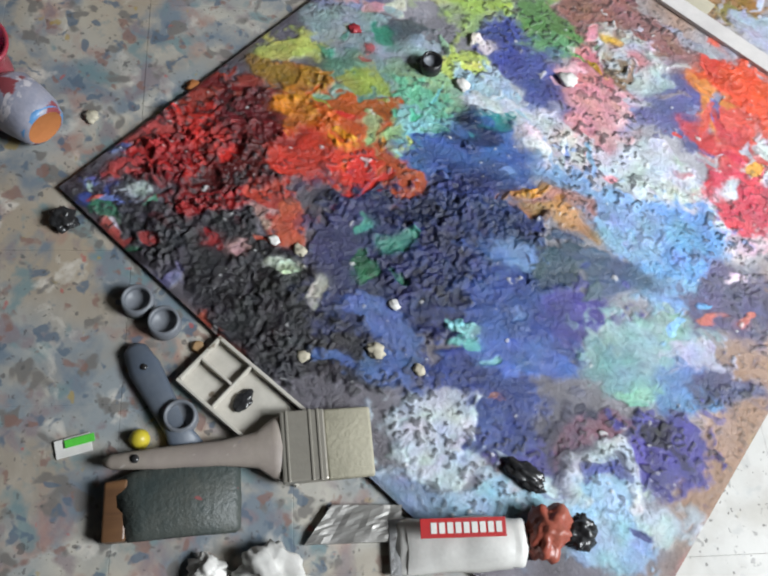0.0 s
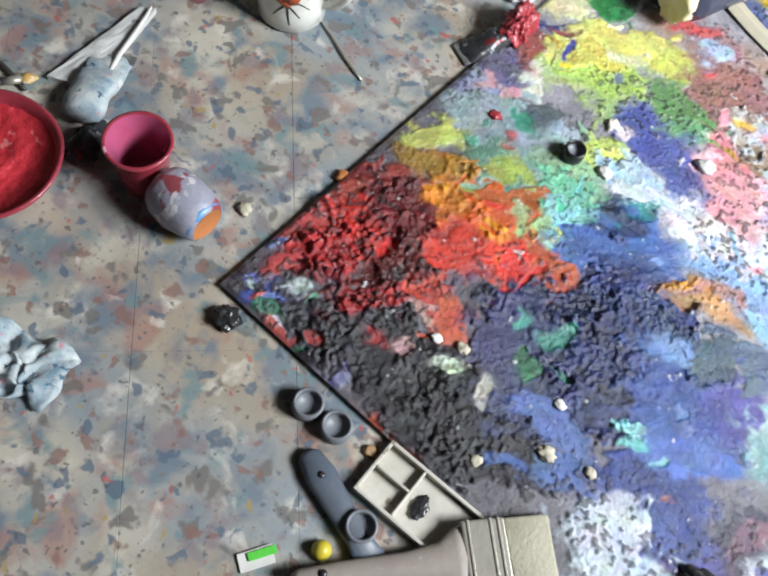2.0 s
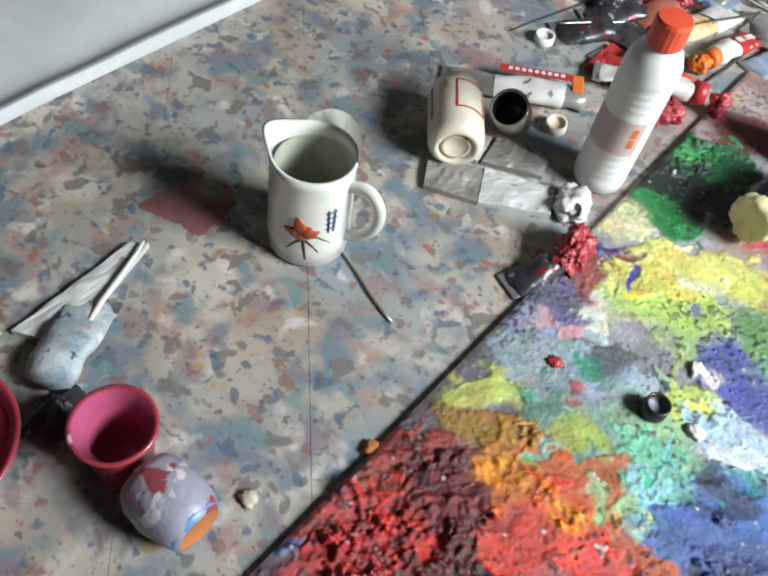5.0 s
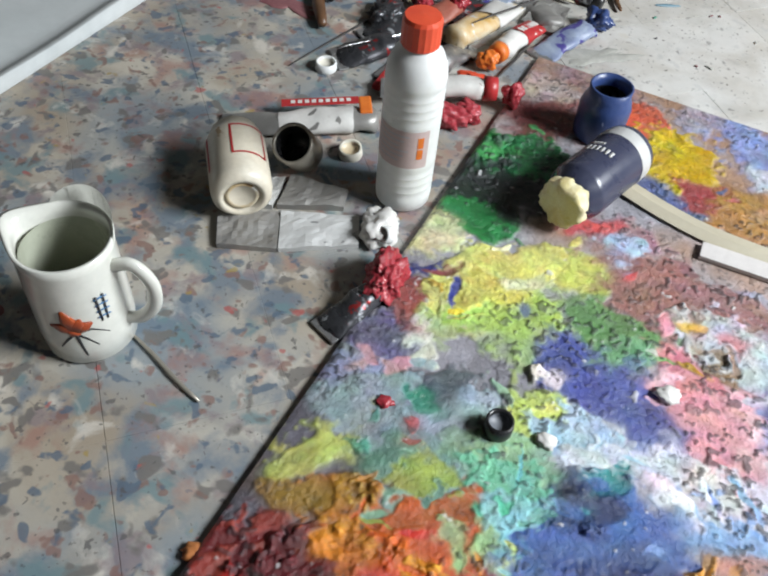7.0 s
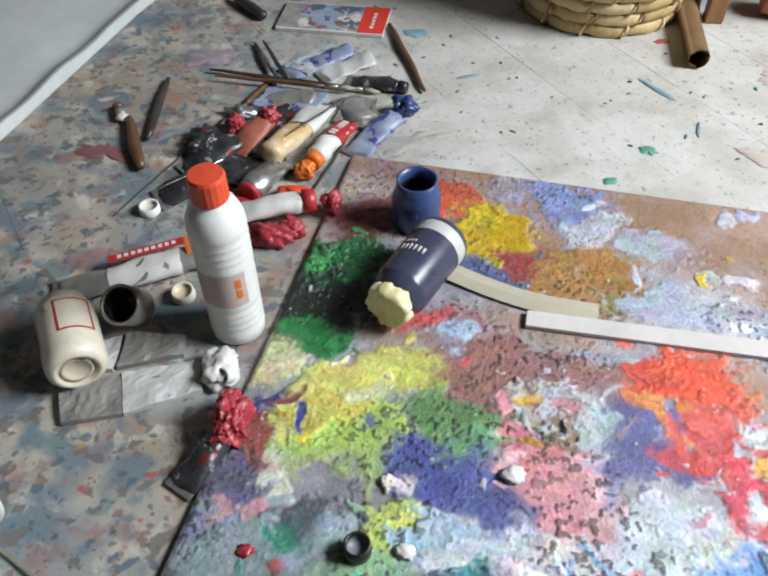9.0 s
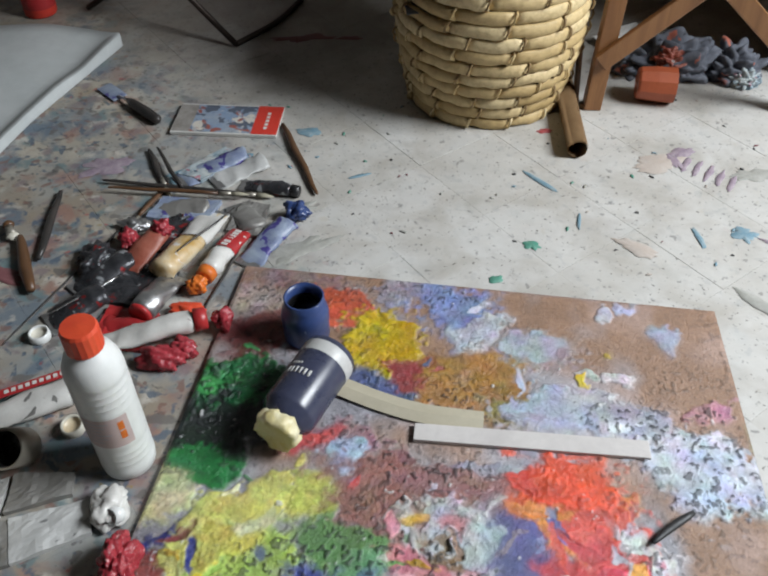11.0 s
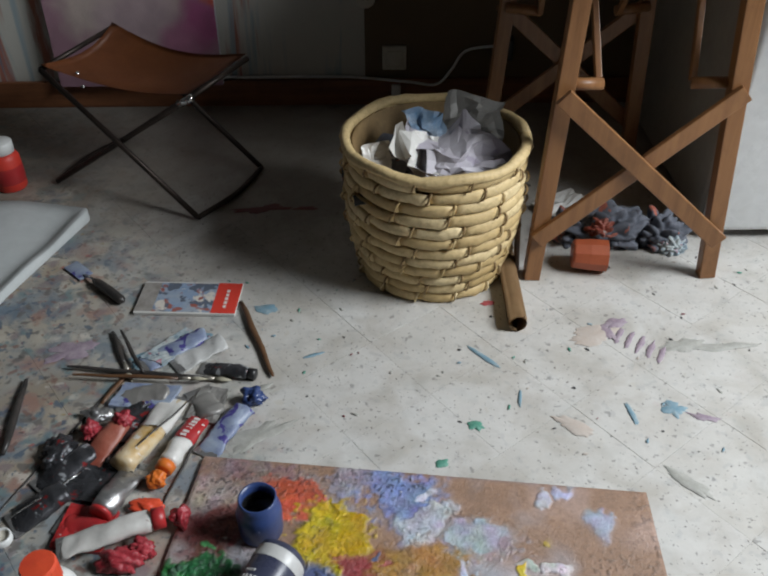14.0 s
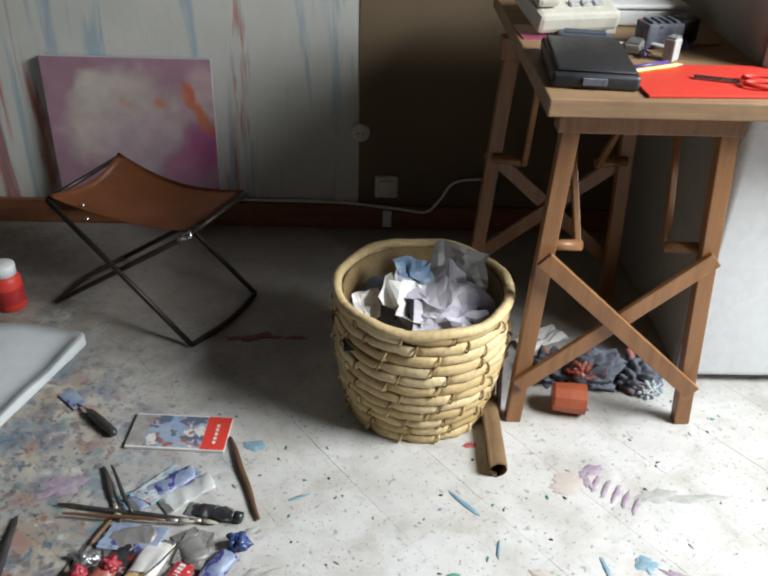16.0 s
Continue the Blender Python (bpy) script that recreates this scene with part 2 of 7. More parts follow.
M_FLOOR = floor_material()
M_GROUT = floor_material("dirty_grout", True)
M_WALL = wall_material("white_plaster_runs", (0.57, 0.56, 0.51), (((0.36, 0.09, 0.05), 0.575), ((0.30, 0.38, 0.42), 0.56), ((0.07, 0.18, 0.27), 0.655)))
# for the unseen walls and ceiling: kept dark so they bounce little light
M_WALLP = wall_material("unseen_dark_plaster", (0.085, 0.082, 0.078), ())
M_WALLB = wall_material("brown_plaster", (0.15, 0.105, 0.06), ())
M_SKIRT = wood("red_brown_skirting", (0.26, 0.105, 0.045), (0.14, 0.05, 0.025), 0.5, "X")
M_BEECH = wood("beech", (0.29, 0.135, 0.052), (0.185, 0.08, 0.03), 0.42)
M_TOP = wood("worn_table_wood", (0.34, 0.21, 0.11), (0.19, 0.11, 0.055), 0.55, "X")
M_ENAMEL = surface("white_enamel", (0.86, 0.88, 0.89), (0.80, 0.83, 0.84), 0.3, 6, relief=0.03)
# tan-grey side of the refrigerator, its shade included in the colour
M_GREYSIDE = surface("shaded_grey_enamel", (0.36, 0.34, 0.30), (0.30, 0.28, 0.25), 0.5, 8, relief=0.05)
M_BLACKRUB = surface("black_rubber", (0.02, 0.02, 0.02), (0.035, 0.033, 0.03), 0.7, 30)
M_CREAM = surface("cream_plastic", (0.66, 0.63, 0.54), (0.54, 0.51, 0.43), 0.45, 20, relief=0.03)

# ---- the room ----
WX0, WX1, WY0, WY1, H = -1.75, 2.34, -2.2, 2.165, 2.7
floor = tagged(link("floor", boxed((WX0 - 0.1, WY0 - 0.1, -0.12), (WX1 + 0.1, WY1 + 0.1, -0.0007), 0), M_GROUT), "paint-stained pale stone tile floor of a studio", "floor", kind="structure")
tagged(link("ceiling", boxed((WX0 - 0.1, WY0 - 0.1, H), (WX1 + 0.1, WY1 + 0.1, H + 0.1), 0), M_WALLP), "unseen ceiling added to close the room, dark to cut bounce", "ceiling", kind="structure")


def wall(name, lo, hi, material, label):
    return tagged(link(name, boxed(lo, hi, 0), material), label, "wall", kind="structure")


wall("wall_north", (WX0, WY1, -0.1), (0.212, WY1 + 0.12, H), M_WALL, "white plaster wall with red and blue paint runs")
wall("wall_north_bare", (0.212, WY1 - 0.003, -0.1), (WX1, WY1 + 0.12, H), M_WALLB, "brown unpainted plaster wall beside the white part")
# unseen walls, added to close the room and hold back stray light
wall("wall_west", (WX0 - 0.12, WY0, -0.1), (WX0, WY1, H), M_WALLP, "unseen wall added to close the room, dark to cut bounce")
wall("wall_south", (WX0, WY0 - 0.12, -0.1), (WX1, WY0, H), M_WALLP, "unseen wall added to close the room, dark to cut bounce")
wall("wall_east_a", (WX1, WY0, -0.1), (WX1 + 0.12, -0.02, H), M_WALLP, "unseen wall added beside the window, dark to cut bounce")
wall("wall_east_b", (WX1, 1.28, -0.1), (WX1 + 0.12, WY1, H), M_WALLP, "unseen wall added beside the window, dark to cut bounce")
wall("wall_east_c", (WX1, -0.02, 2.36), (WX1 + 0.12, 1.28, H), M_WALLP, "unseen wall added over the window, dark to cut bounce")
wall("wall_east_d", (WX1, -0.02, -0.1), (WX1 + 0.12, 1.28, 1.32), M_WALLP, "unseen wall added under the window, dark to cut bounce")
for name, lo, hi in (("baseboard", (WX0, WY1 - 0.018, 0.0), (0.99, WY1 - 0.004, 0.075)),):
    tagged(link(name, boxed(lo, hi, 0.003), M_SKIRT), "red-brown wooden skirting board along the wall", "baseboard", kind="structure")

# ---- palette board and its crust of paint ----
PA, PB, PC, PD = Vector((-0.180, -0.152)), Vector((-0.040, 0.862)), Vector((0.640, 0.779)), Vector((0.571, -0.250))
M_HARD = surface("brown_hardboard", (0.30, 0.185, 0.125), (0.24, 0.15, 0.105), 0.6, 14, relief=0.1, specks=((0.45, 0.4, 0.38),), speck_at=0.72)
M_EDGE = surface("dark_board_edge", (0.05, 0.038, 0.035), (0.09, 0.07, 0.06), 0.8, 40)


def quad_plate(corners, z0, z1, bevel=0.002):
    bm = bmesh.new()
    lo = [bm.verts.new((p.x, p.y, z0)) for p in corners]
    hi = [bm.verts.new((p.x, p.y, z1)) for p in corners]
    bm.faces.new(lo)
    bm.faces.new(hi[::-1])
    for k in range(4):
        bm.faces.new((lo[k], hi[k], hi[(k + 1) % 4], lo[(k + 1) % 4]))
    bmesh.ops.recalc_face_normals(bm, faces=bm.faces)
    bmesh.ops.bevel(bm, geom=list(bm.edges), offset=bevel, segments=2, affect="EDGES")
    return bm


palette = thing("palette_board", "large hardboard palette caked with thick paint of many colours", "palette")
part("board", quad_plate((PA, PD, PC, PB), 0.0, 0.007), M_EDGE, palette, "hardboard sheet with dark painted edges", False)

NU, NV = 540, 756
gu, gv = np.meshgrid(np.linspace(0, 1, NU), np.linspace(0, 1, NV))
gu, gv = gu.ravel(), gv.ravel()
corner = lambda p: np.array((p.x, p.y))
XY = ((1 - gv)[:, None] * ((1 - gu)[:, None] * corner(PA) + gu[:, None] * corner(PD)) + gv[:, None] * ((1 - gu)[:, None] * corner(PB) + gu[:, None] * corner(PC)))
lattice = np.random.RandomState(7).rand(64, 64)


def field(xy, cell, shift=0.0):
    """Smooth random values between 0 and 1 over the plane, in cells of that size."""
    p = xy / cell + 17.3 + shift
    i = np.floor(p).astype(int)
    f = p - i
    f = f * f * (3 - 2 * f)
    g = lambda a, b: lattice[(i[:, 0] + a) % 64, (i[:, 1] + b) % 64]
    return (g(0, 0) * (1 - f[:, 0]) + g(1, 0) * f[:, 0]) * (1 - f[:, 1]) + (g(0, 1) * (1 - f[:, 0]) + g(1, 1) * f[:, 0]) * f[:, 1]


def rough_field(xy, cell, shift=0.0, octaves=3):
    return sum(field(xy, cell / 2 ** k, shift + 5.7 * k) * 0.5 ** k for k in range(octaves)) / sum(0.5 ** k for k in range(octaves))


warp = np.stack([rough_field(XY, 0.05, 1.0) - 0.5, rough_field(XY, 0.05, 9.0) - 0.5], -1)
warp2 = np.stack([rough_field(XY, 0.014, 5.0) - 0.5, rough_field(XY, 0.014, 19.0) - 0.5], -1)
WXY = XY + 0.06 * warp + 0.012 * warp2
lump = rough_field(XY, 0.0095, 3.0, 4)
grit = rough_field(XY, 0.0045, 30.0, 2)
ridge = np.clip(1 - 2 * np.abs(rough_field(XY, 0.0105, 21.0, 4) - 0.5) * 3.0, 0, 1) ** 1.5
COL = np.tile(np.array((0.30, 0.185, 0.125)), (len(XY), 1)) * (0.8 + 0.4 * rough_field(XY, 0.03, 4.0))[:, None]
MUD = np.clip((1.06 - gv * 1.15 - np.clip(gu - 0.82, 0, 1) * 5 + 0.9 * (rough_field(XY, 0.07, 33.0) - 0.5)) * 3, 0, 1)[:, None] * 0.9
MUDCOL = np.array((0.075, 0.078, 0.105)) * (0.5 + 1.0 * rough_field(XY, 0.02, 40.0))[:, None] + np.array((0.26, 0.265, 0.28)) * np.clip((gv - 0.22 + 0.3 * (gu - 0.4)) * 3.0, 0, 1)[:, None] * (0.4 + rough_field(XY, 0.04, 44.0))[:, None]
COL = COL * (1 - MUD) + MUDCOL * MUD
COL += (np.array((0.075, 0.07, 0.08))) * np.clip((rough_field(XY, 0.06, 12.0) - 0.5) * 5, 0, 1)[:, None]
THICK = np.zeros(len(XY))
COVER = np.zeros(len(XY))
daub_seed = [0.0]
made = []


def daub(x, y, a, b, turn, colour, mm):
    """One patch of paint: an oval with a torn edge, of that colour and thickness."""
    global COL, THICK, COVER
    daub_seed[0] += 3.37
    s = daub_seed[0]
    made.append((x, y, colour))
    c, n = math.cos(radians(turn)), math.sin(radians(turn))
    d = WXY - np.array((x, y))
    r = np.sqrt(((d[:, 0] * c + d[:, 1] * n) / a) ** 2 + ((-d[:, 0] * n + d[:, 1] * c) / b) ** 2)
    near = np.flatnonzero(r < 1.9)
    q = XY[near]
    crusty = mm >= 6 or (mm == 5 and max(colour) < 0.2)
    soft = 0.3 if crusty else 0.6 if mm < 3.5 else 0.42
    torn = 0.7 * (rough_field(q, 0.035, s, 3) - 0.5) + 0.7 * (rough_field(q, 0.009, s + 2, 2) - 0.5)
    w = np.clip((1.10 + soft / 2 - r[near] - torn) / soft, 0, 1)
    w = w * w * (3 - 2 * w)
    k = rough_field(q, 0.022, s + 1.0, 3)
    streak = field(np.stack([q[:, 0] * c + q[:, 1] * n, 3.5 * (q[:, 1] * c - q[:, 0] * n)], -1), 0.03, s)
    tone = np.array(colour) * (0.66 + 0.5 * k + 0.35 * (streak - 0.3))[:, None]
    if crusty:
        tone = tone * (0.45 + 1.1 * rough_field(q, 0.03, s + 14, 3))[:, None]
    # high grit lightened, low lumps darkened: light and shade put into the paint colour
    grit_light = np.clip((grit[near] - 0.66) * 6, 0, 1)[:, None] * (0.5 if crusty else 0.05)
    tone = tone * (1 - grit_light) + grit_light * np.clip(np.array(colour) * 2.4 + 0.02, 0, 0.8)
    pit_shade = np.clip((0.40 - lump[near]) * 6, 0, 1)[:, None] * (0.8 if crusty else 0.1)
    tone = tone * (1 - pit_shade)
    jit = np.stack([rough_field(q, 0.02, s + 11.0 * (1 + z), 3) for z in range(3)], -1) - 0.5
    tone = np.clip(tone * (1.06 + (0.7 if crusty else 0.45) * jit), 0, 0.88)
    ww = (w * (0.88 + 0.12 * np.clip(k * 2, 0, 1)))[:, None]
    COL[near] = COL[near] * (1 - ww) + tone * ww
    spat = (np.clip((rough_field(q, 0.013, s + 5, 2) - (0.655 if crusty else 0.69)) * 14, 0, 1) * np.clip((1.75 - r[near]) * 2, 0, 1) * (1 - w))[:, None]
    COL[near] = COL[near] * (1 - spat * 0.85) + np.array(colour) * (0.75 + 0.5 * k)[:, None] * spat * 0.85
    THICK[near] += 0.0012 * spat[:, 0]
    rough_part = (1.0 if crusty else 0.30 if mm == 5 else 0.14) * np.clip(rough_field(q, 0.05, s + 8, 2) * 2.6 - 0.55, 0.12, 1.25)
    t = mm * 0.00085 * (0.3 + 0.4 * k + rough_part * (0.5 * lump[near] * ridge[near] + 1.1 * np.clip(lump[near] - 0.45, 0, 1) * 2 + 0.9 * np.clip(grit[near] - 0.3, 0, 1)) + 0.35 * (streak - 0.5))
    THICK[near] = THICK[near] * (1 - w) + t * w
    COVER[near] = np.maximum(COVER[near], w)


daub(-0.106, -0.134, 0.095, 0.043, -5, (0.04, 0.035, 0.046), 4)
daub(0.037, -0.120, 0.122, 0.048, 0, (0.02, 0.018, 0.023), 6)
daub(0.117, -0.123, 0.088, 0.058, 5, (0.013, 0.012, 0.015), 7)
daub(0.179, -0.137, 0.066, 0.026, 26, (0.017, 0.017, 0.021), 5)
daub(-0.071, 0.007, 0.085, 0.069, 16, (0.135, 0.006, 0.008), 9)
daub(-0.118, -0.014, 0.048, 0.031, 74, (0.36, 0.015, 0.011), 7)
daub(-0.122, -0.051, 0.027, 0.019, 39, (0.301, 0.011, 0.011), 7)
daub(-0.027, -0.004, 0.053, 0.038, 27, (0.067, 0.006, 0.006), 9)
daub(-0.031, -0.059, 0.037, 0.015, 20, (0.283, 0.011, 0.014), 7)
daub(-0.070, 0.061, 0.034, 0.041, 38, (0.103, 0.006, 0.009), 8)
daub(-0.126, 0.050, 0.048, 0.019, 69, (0.216, 0.03, 0.021), 5)
daub(-0.010, 0.048, 0.026, 0.035, -47, (0.201, 0.014, 0.009), 8)
daub(0.019, -0.028, 0.023, 0.022, -25, (0.381, 0.046, 0.03), 5)
daub(0.045, -0.039, 0.014, 0.019, -25, (0.448, 0.084, 0.04), 4)
daub(-0.013, 0.089, 0.048, 0.038, -7, (0.522, 0.103, 0.009), 7)
daub(0.050, 0.122, 0.052, 0.060, 28, (0.448, 0.076, 0.014), 4)
daub(0.094, 0.098, 0.035, 0.033, 3, (0.403, 0.067, 0.021), 4)
daub(0.014, 0.152, 0.036, 0.018, 27, (0.403, 0.093, 0.017), 4)
daub(0.024, 0.049, 0.037, 0.034, -36, (0.548, 0.04, 0.021), 5)
daub(0.055, 0.074, 0.019, 0.029, -47, (0.575, 0.035, 0.021), 4)
daub(0.081, 0.033, 0.047, 0.014, -73, (0.548, 0.03, 0.021), 3)
daub(0.019, 0.085, 0.017, 0.014, 13, (0.603, 0.248, 0.009), 6)
daub(-0.054, 0.082, 0.017, 0.021, -45, (0.497, 0.173, 0.014), 6)
daub(-0.062, 0.126, 0.033, 0.031, -18, (0.448, 0.173, 0.011), 7)
daub(-0.108, 0.125, 0.024, 0.018, 28, (0.265, 0.147, 0.021), 4)
daub(0.015, 0.204, 0.037, 0.021, 41, (0.201, 0.32, 0.265), 4)
daub(-0.007, 0.172, 0.036, 0.019, 39, (0.187, 0.294, 0.248), 4)
daub(0.068, 0.191, 0.036, 0.031, -8, (0.067, 0.381, 0.232), 5)
daub(0.084, 0.155, 0.027, 0.037, -39, (0.283, 0.448, 0.201), 5)
daub(0.105, 0.167, 0.034, 0.021, 82, (0.147, 0.497, 0.497), 5)
daub(0.097, 0.130, 0.018, 0.012, 38, (0.381, 0.472, 0.084), 4)
daub(0.150, 0.186, 0.065, 0.049, 27, (0.038, 0.099, 0.309), 4)
daub(0.144, 0.217, 0.038, 0.028, 40, (0.013, 0.028, 0.099), 5)
daub(0.168, 0.237, 0.018, 0.025, -52, (0.021, 0.201, 0.232), 4)
daub(0.151, 0.139, 0.040, 0.027, 27, (0.046, 0.103, 0.283), 4)
daub(0.192, 0.163, 0.036, 0.020, 38, (0.025, 0.053, 0.173), 4)
daub(0.207, 0.457, 0.078, 0.051, 15, (0.201, 0.103, 0.093), 2)
daub(0.241, 0.363, 0.057, 0.054, -10, (0.548, 0.32, 0.34), 4)
daub(0.259, 0.428, 0.024, 0.041, -54, (0.472, 0.497, 0.522), 5)
daub(0.197, 0.274, 0.072, 0.027, -4, (0.497, 0.522, 0.575), 4)
daub(0.255, 0.271, 0.065, 0.037, 3, (0.548, 0.497, 0.548), 4)
daub(0.275, 0.313, 0.038, 0.036, -22, (0.548, 0.265, 0.301), 3)
daub(0.256, 0.231, 0.035, 0.021, 15, (0.173, 0.301, 0.564), 4)
daub(0.300, 0.363, 0.022, 0.022, 39, (0.201, 0.232, 0.403), 3)
daub(0.341, 0.396, 0.037, 0.039, -11, (0.201, 0.216, 0.34), 2)
daub(0.377, 0.475, 0.072, 0.040, 28, (0.603, 0.093, 0.035), 4)
daub(0.393, 0.439, 0.052, 0.021, 28, (0.631, 0.301, 0.053), 4)
daub(0.420, 0.409, 0.052, 0.028, 28, (0.603, 0.124, 0.103), 4)
daub(0.360, 0.284, 0.070, 0.037, 2, (0.497, 0.548, 0.603), 4)
daub(0.413, 0.274, 0.039, 0.057, -55, (0.548, 0.564, 0.603), 4)
daub(0.446, 0.383, 0.046, 0.034, 39, (0.575, 0.548, 0.575), 4)
daub(0.413, 0.362, 0.038, 0.011, -73, (0.548, 0.084, 0.084), 3)
daub(0.470, 0.327, 0.048, 0.046, -36, (0.575, 0.064, 0.103), 4)
daub(0.493, 0.274, 0.031, 0.015, 37, (0.548, 0.425, 0.497), 3)
daub(0.415, 0.226, 0.051, 0.066, -59, (0.135, 0.309, 0.62), 4)
daub(0.347, 0.214, 0.046, 0.032, -9, (0.232, 0.381, 0.603), 4)
daub(0.443, 0.168, 0.048, 0.027, 37, (0.187, 0.36, 0.603), 4)
daub(0.300, 0.214, 0.036, 0.018, 27, (0.201, 0.34, 0.548), 4)
daub(0.145, 0.023, 0.083, 0.048, 27, (0.023, 0.03, 0.093), 6)
daub(0.218, 0.065, 0.094, 0.061, 21, (0.018, 0.025, 0.076), 7)
daub(0.214, 0.126, 0.069, 0.032, 27, (0.023, 0.036, 0.12), 6)
daub(0.219, -0.010, 0.080, 0.047, 16, (0.018, 0.025, 0.084), 6)
daub(0.151, -0.062, 0.042, 0.033, 5, (0.032, 0.038, 0.093), 4)
daub(0.108, -0.020, 0.038, 0.036, 37, (0.046, 0.046, 0.113), 4)
daub(0.282, 0.068, 0.046, 0.041, 38, (0.028, 0.05, 0.147), 5)
daub(0.162, 0.068, 0.034, 0.015, 28, (0.011, 0.015, 0.05), 7)
daub(0.325, 0.027, 0.064, 0.041, 15, (0.03, 0.06, 0.216), 5)
daub(0.307, -0.069, 0.068, 0.032, 26, (0.023, 0.043, 0.187), 4)
daub(0.335, -0.012, 0.057, 0.027, 16, (0.053, 0.107, 0.348), 4)
daub(0.188, -0.069, 0.042, 0.017, 4, (0.064, 0.107, 0.294), 4)
daub(0.221, -0.109, 0.037, 0.019, 36, (0.053, 0.103, 0.272), 4)
daub(0.312, 0.106, 0.036, 0.024, 38, (0.046, 0.076, 0.103), 4)
daub(0.368, 0.142, 0.046, 0.025, 26, (0.064, 0.099, 0.173), 3)
daub(0.371, 0.076, 0.040, 0.030, 37, (0.056, 0.05, 0.232), 4)
daub(0.290, 0.169, 0.041, 0.016, 16, (0.381, 0.201, 0.084), 3)
daub(0.272, 0.190, 0.036, 0.013, 27, (0.32, 0.16, 0.128), 3)
daub(0.239, 0.182, 0.013, 0.010, 39, (0.472, 0.201, 0.03), 6)
daub(0.273, 0.084, 0.011, 0.021, -41, (0.124, 0.232, 0.448), 4)
daub(0.150, -0.029, 0.013, 0.008, 67, (0.021, 0.128, 0.067), 5)
daub(0.262, -0.022, 0.016, 0.012, 38, (0.187, 0.448, 0.448), 6)
daub(0.273, -0.044, 0.014, 0.008, 36, (0.103, 0.36, 0.32), 5)
daub(0.454, 0.081, 0.064, 0.050, 15, (0.248, 0.381, 0.407), 4)
daub(0.428, 0.034, 0.033, 0.028, 35, (0.147, 0.283, 0.32), 4)
daub(0.505, 0.104, 0.035, 0.022, 37, (0.373, 0.416, 0.533), 4)
daub(0.508, 0.195, 0.045, 0.063, -56, (0.093, 0.084, 0.16), 2)
daub(0.486, 0.159, 0.007, 0.019, -45, (0.472, 0.147, 0.124), 2)
daub(0.455, 0.029, 0.028, 0.013, 38, (0.201, 0.403, 0.34), 4)
daub(0.507, 0.061, 0.036, 0.028, 3, (0.103, 0.201, 0.416), 3)
daub(0.543, 0.088, 0.024, 0.040, -55, (0.06, 0.067, 0.147), 2)
daub(0.525, -0.002, 0.038, 0.048, -43, (0.05, 0.043, 0.216), 4)
daub(0.515, -0.043, 0.032, 0.022, 36, (0.028, 0.023, 0.142), 4)
daub(0.512, -0.001, 0.014, 0.012, 36, (0.014, 0.011, 0.04), 5)
daub(0.424, -0.061, 0.030, 0.043, -50, (0.028, 0.028, 0.056), 4)
daub(0.387, -0.110, 0.046, 0.023, 26, (0.05, 0.045, 0.201), 3)
daub(0.461, -0.029, 0.032, 0.012, 36, (0.147, 0.067, 0.103), 3)
daub(0.347, -0.104, 0.042, 0.030, 35, (0.032, 0.05, 0.173), 4)
daub(0.391, -0.128, 0.021, 0.007, 35, (0.216, 0.084, 0.084), 2)
daub(0.469, -0.121, 0.100, 0.028, 26, (0.403, 0.497, 0.575), 4)
daub(0.484, -0.062, 0.035, 0.027, 15, (0.497, 0.533, 0.586), 5)
daub(0.509, -0.121, 0.054, 0.034, -29, (0.265, 0.416, 0.586), 4)
daub(0.397, -0.148, 0.061, 0.013, 31, (0.265, 0.403, 0.522), 3)
daub(0.386, -0.196, 0.052, 0.028, 16, (0.201, 0.32, 0.448), 3)
daub(0.482, -0.070, 0.019, 0.011, 36, (0.032, 0.043, 0.173), 5)
daub(0.302, -0.210, 0.052, 0.021, 7, (0.173, 0.248, 0.36), 2)
daub(0.341, -0.216, 0.042, 0.022, -4, (0.135, 0.201, 0.301), 2)
daub(-0.154, -0.149, 0.017, 0.013, -3, (0.038, 0.064, 0.248), 4)
daub(-0.104, -0.092, 0.009, 0.007, 41, (0.36, 0.416, 0.435), 5)
daub(-0.098, -0.150, 0.009, 0.008, 36, (0.021, 0.093, 0.053), 5)
daub(-0.057, -0.132, 0.008, 0.007, 40, (0.248, 0.03, 0.03), 5)
daub(0.052, -0.179, 0.008, 0.006, 40, (0.533, 0.103, 0.067), 5)
daub(0.076, -0.181, 0.020, 0.012, -3, (0.201, 0.046, 0.035), 3)
daub(0.011, -0.053, 0.014, 0.006, 4, (0.403, 0.248, 0.226), 5)
daub(0.063, -0.085, 0.016, 0.009, 15, (0.463, 0.453, 0.381), 6)
daub(0.292, -0.132, 0.024, 0.050, -52, (0.448, 0.522, 0.575), 5)
daub(0.326, -0.157, 0.018, 0.040, -45, (0.403, 0.472, 0.548), 5)
daub(0.286, -0.155, 0.017, 0.030, -45, (0.403, 0.463, 0.512), 5)
daub(-0.071, 0.238, 0.051, 0.031, 11, (0.232, 0.286, 0.314), 4)
daub(-0.098, 0.283, 0.039, 0.022, 24, (0.199, 0.232, 0.347), 3)
daub(-0.086, 0.322, 0.035, 0.029, -2, (0.114, 0.114, 0.199), 3)
daub(-0.067, 0.282, 0.030, 0.013, 12, (0.533, 0.298, 0.306), 4)
daub(-0.106, 0.176, 0.035, 0.018, 46, (0.415, 0.439, 0.107), 4)
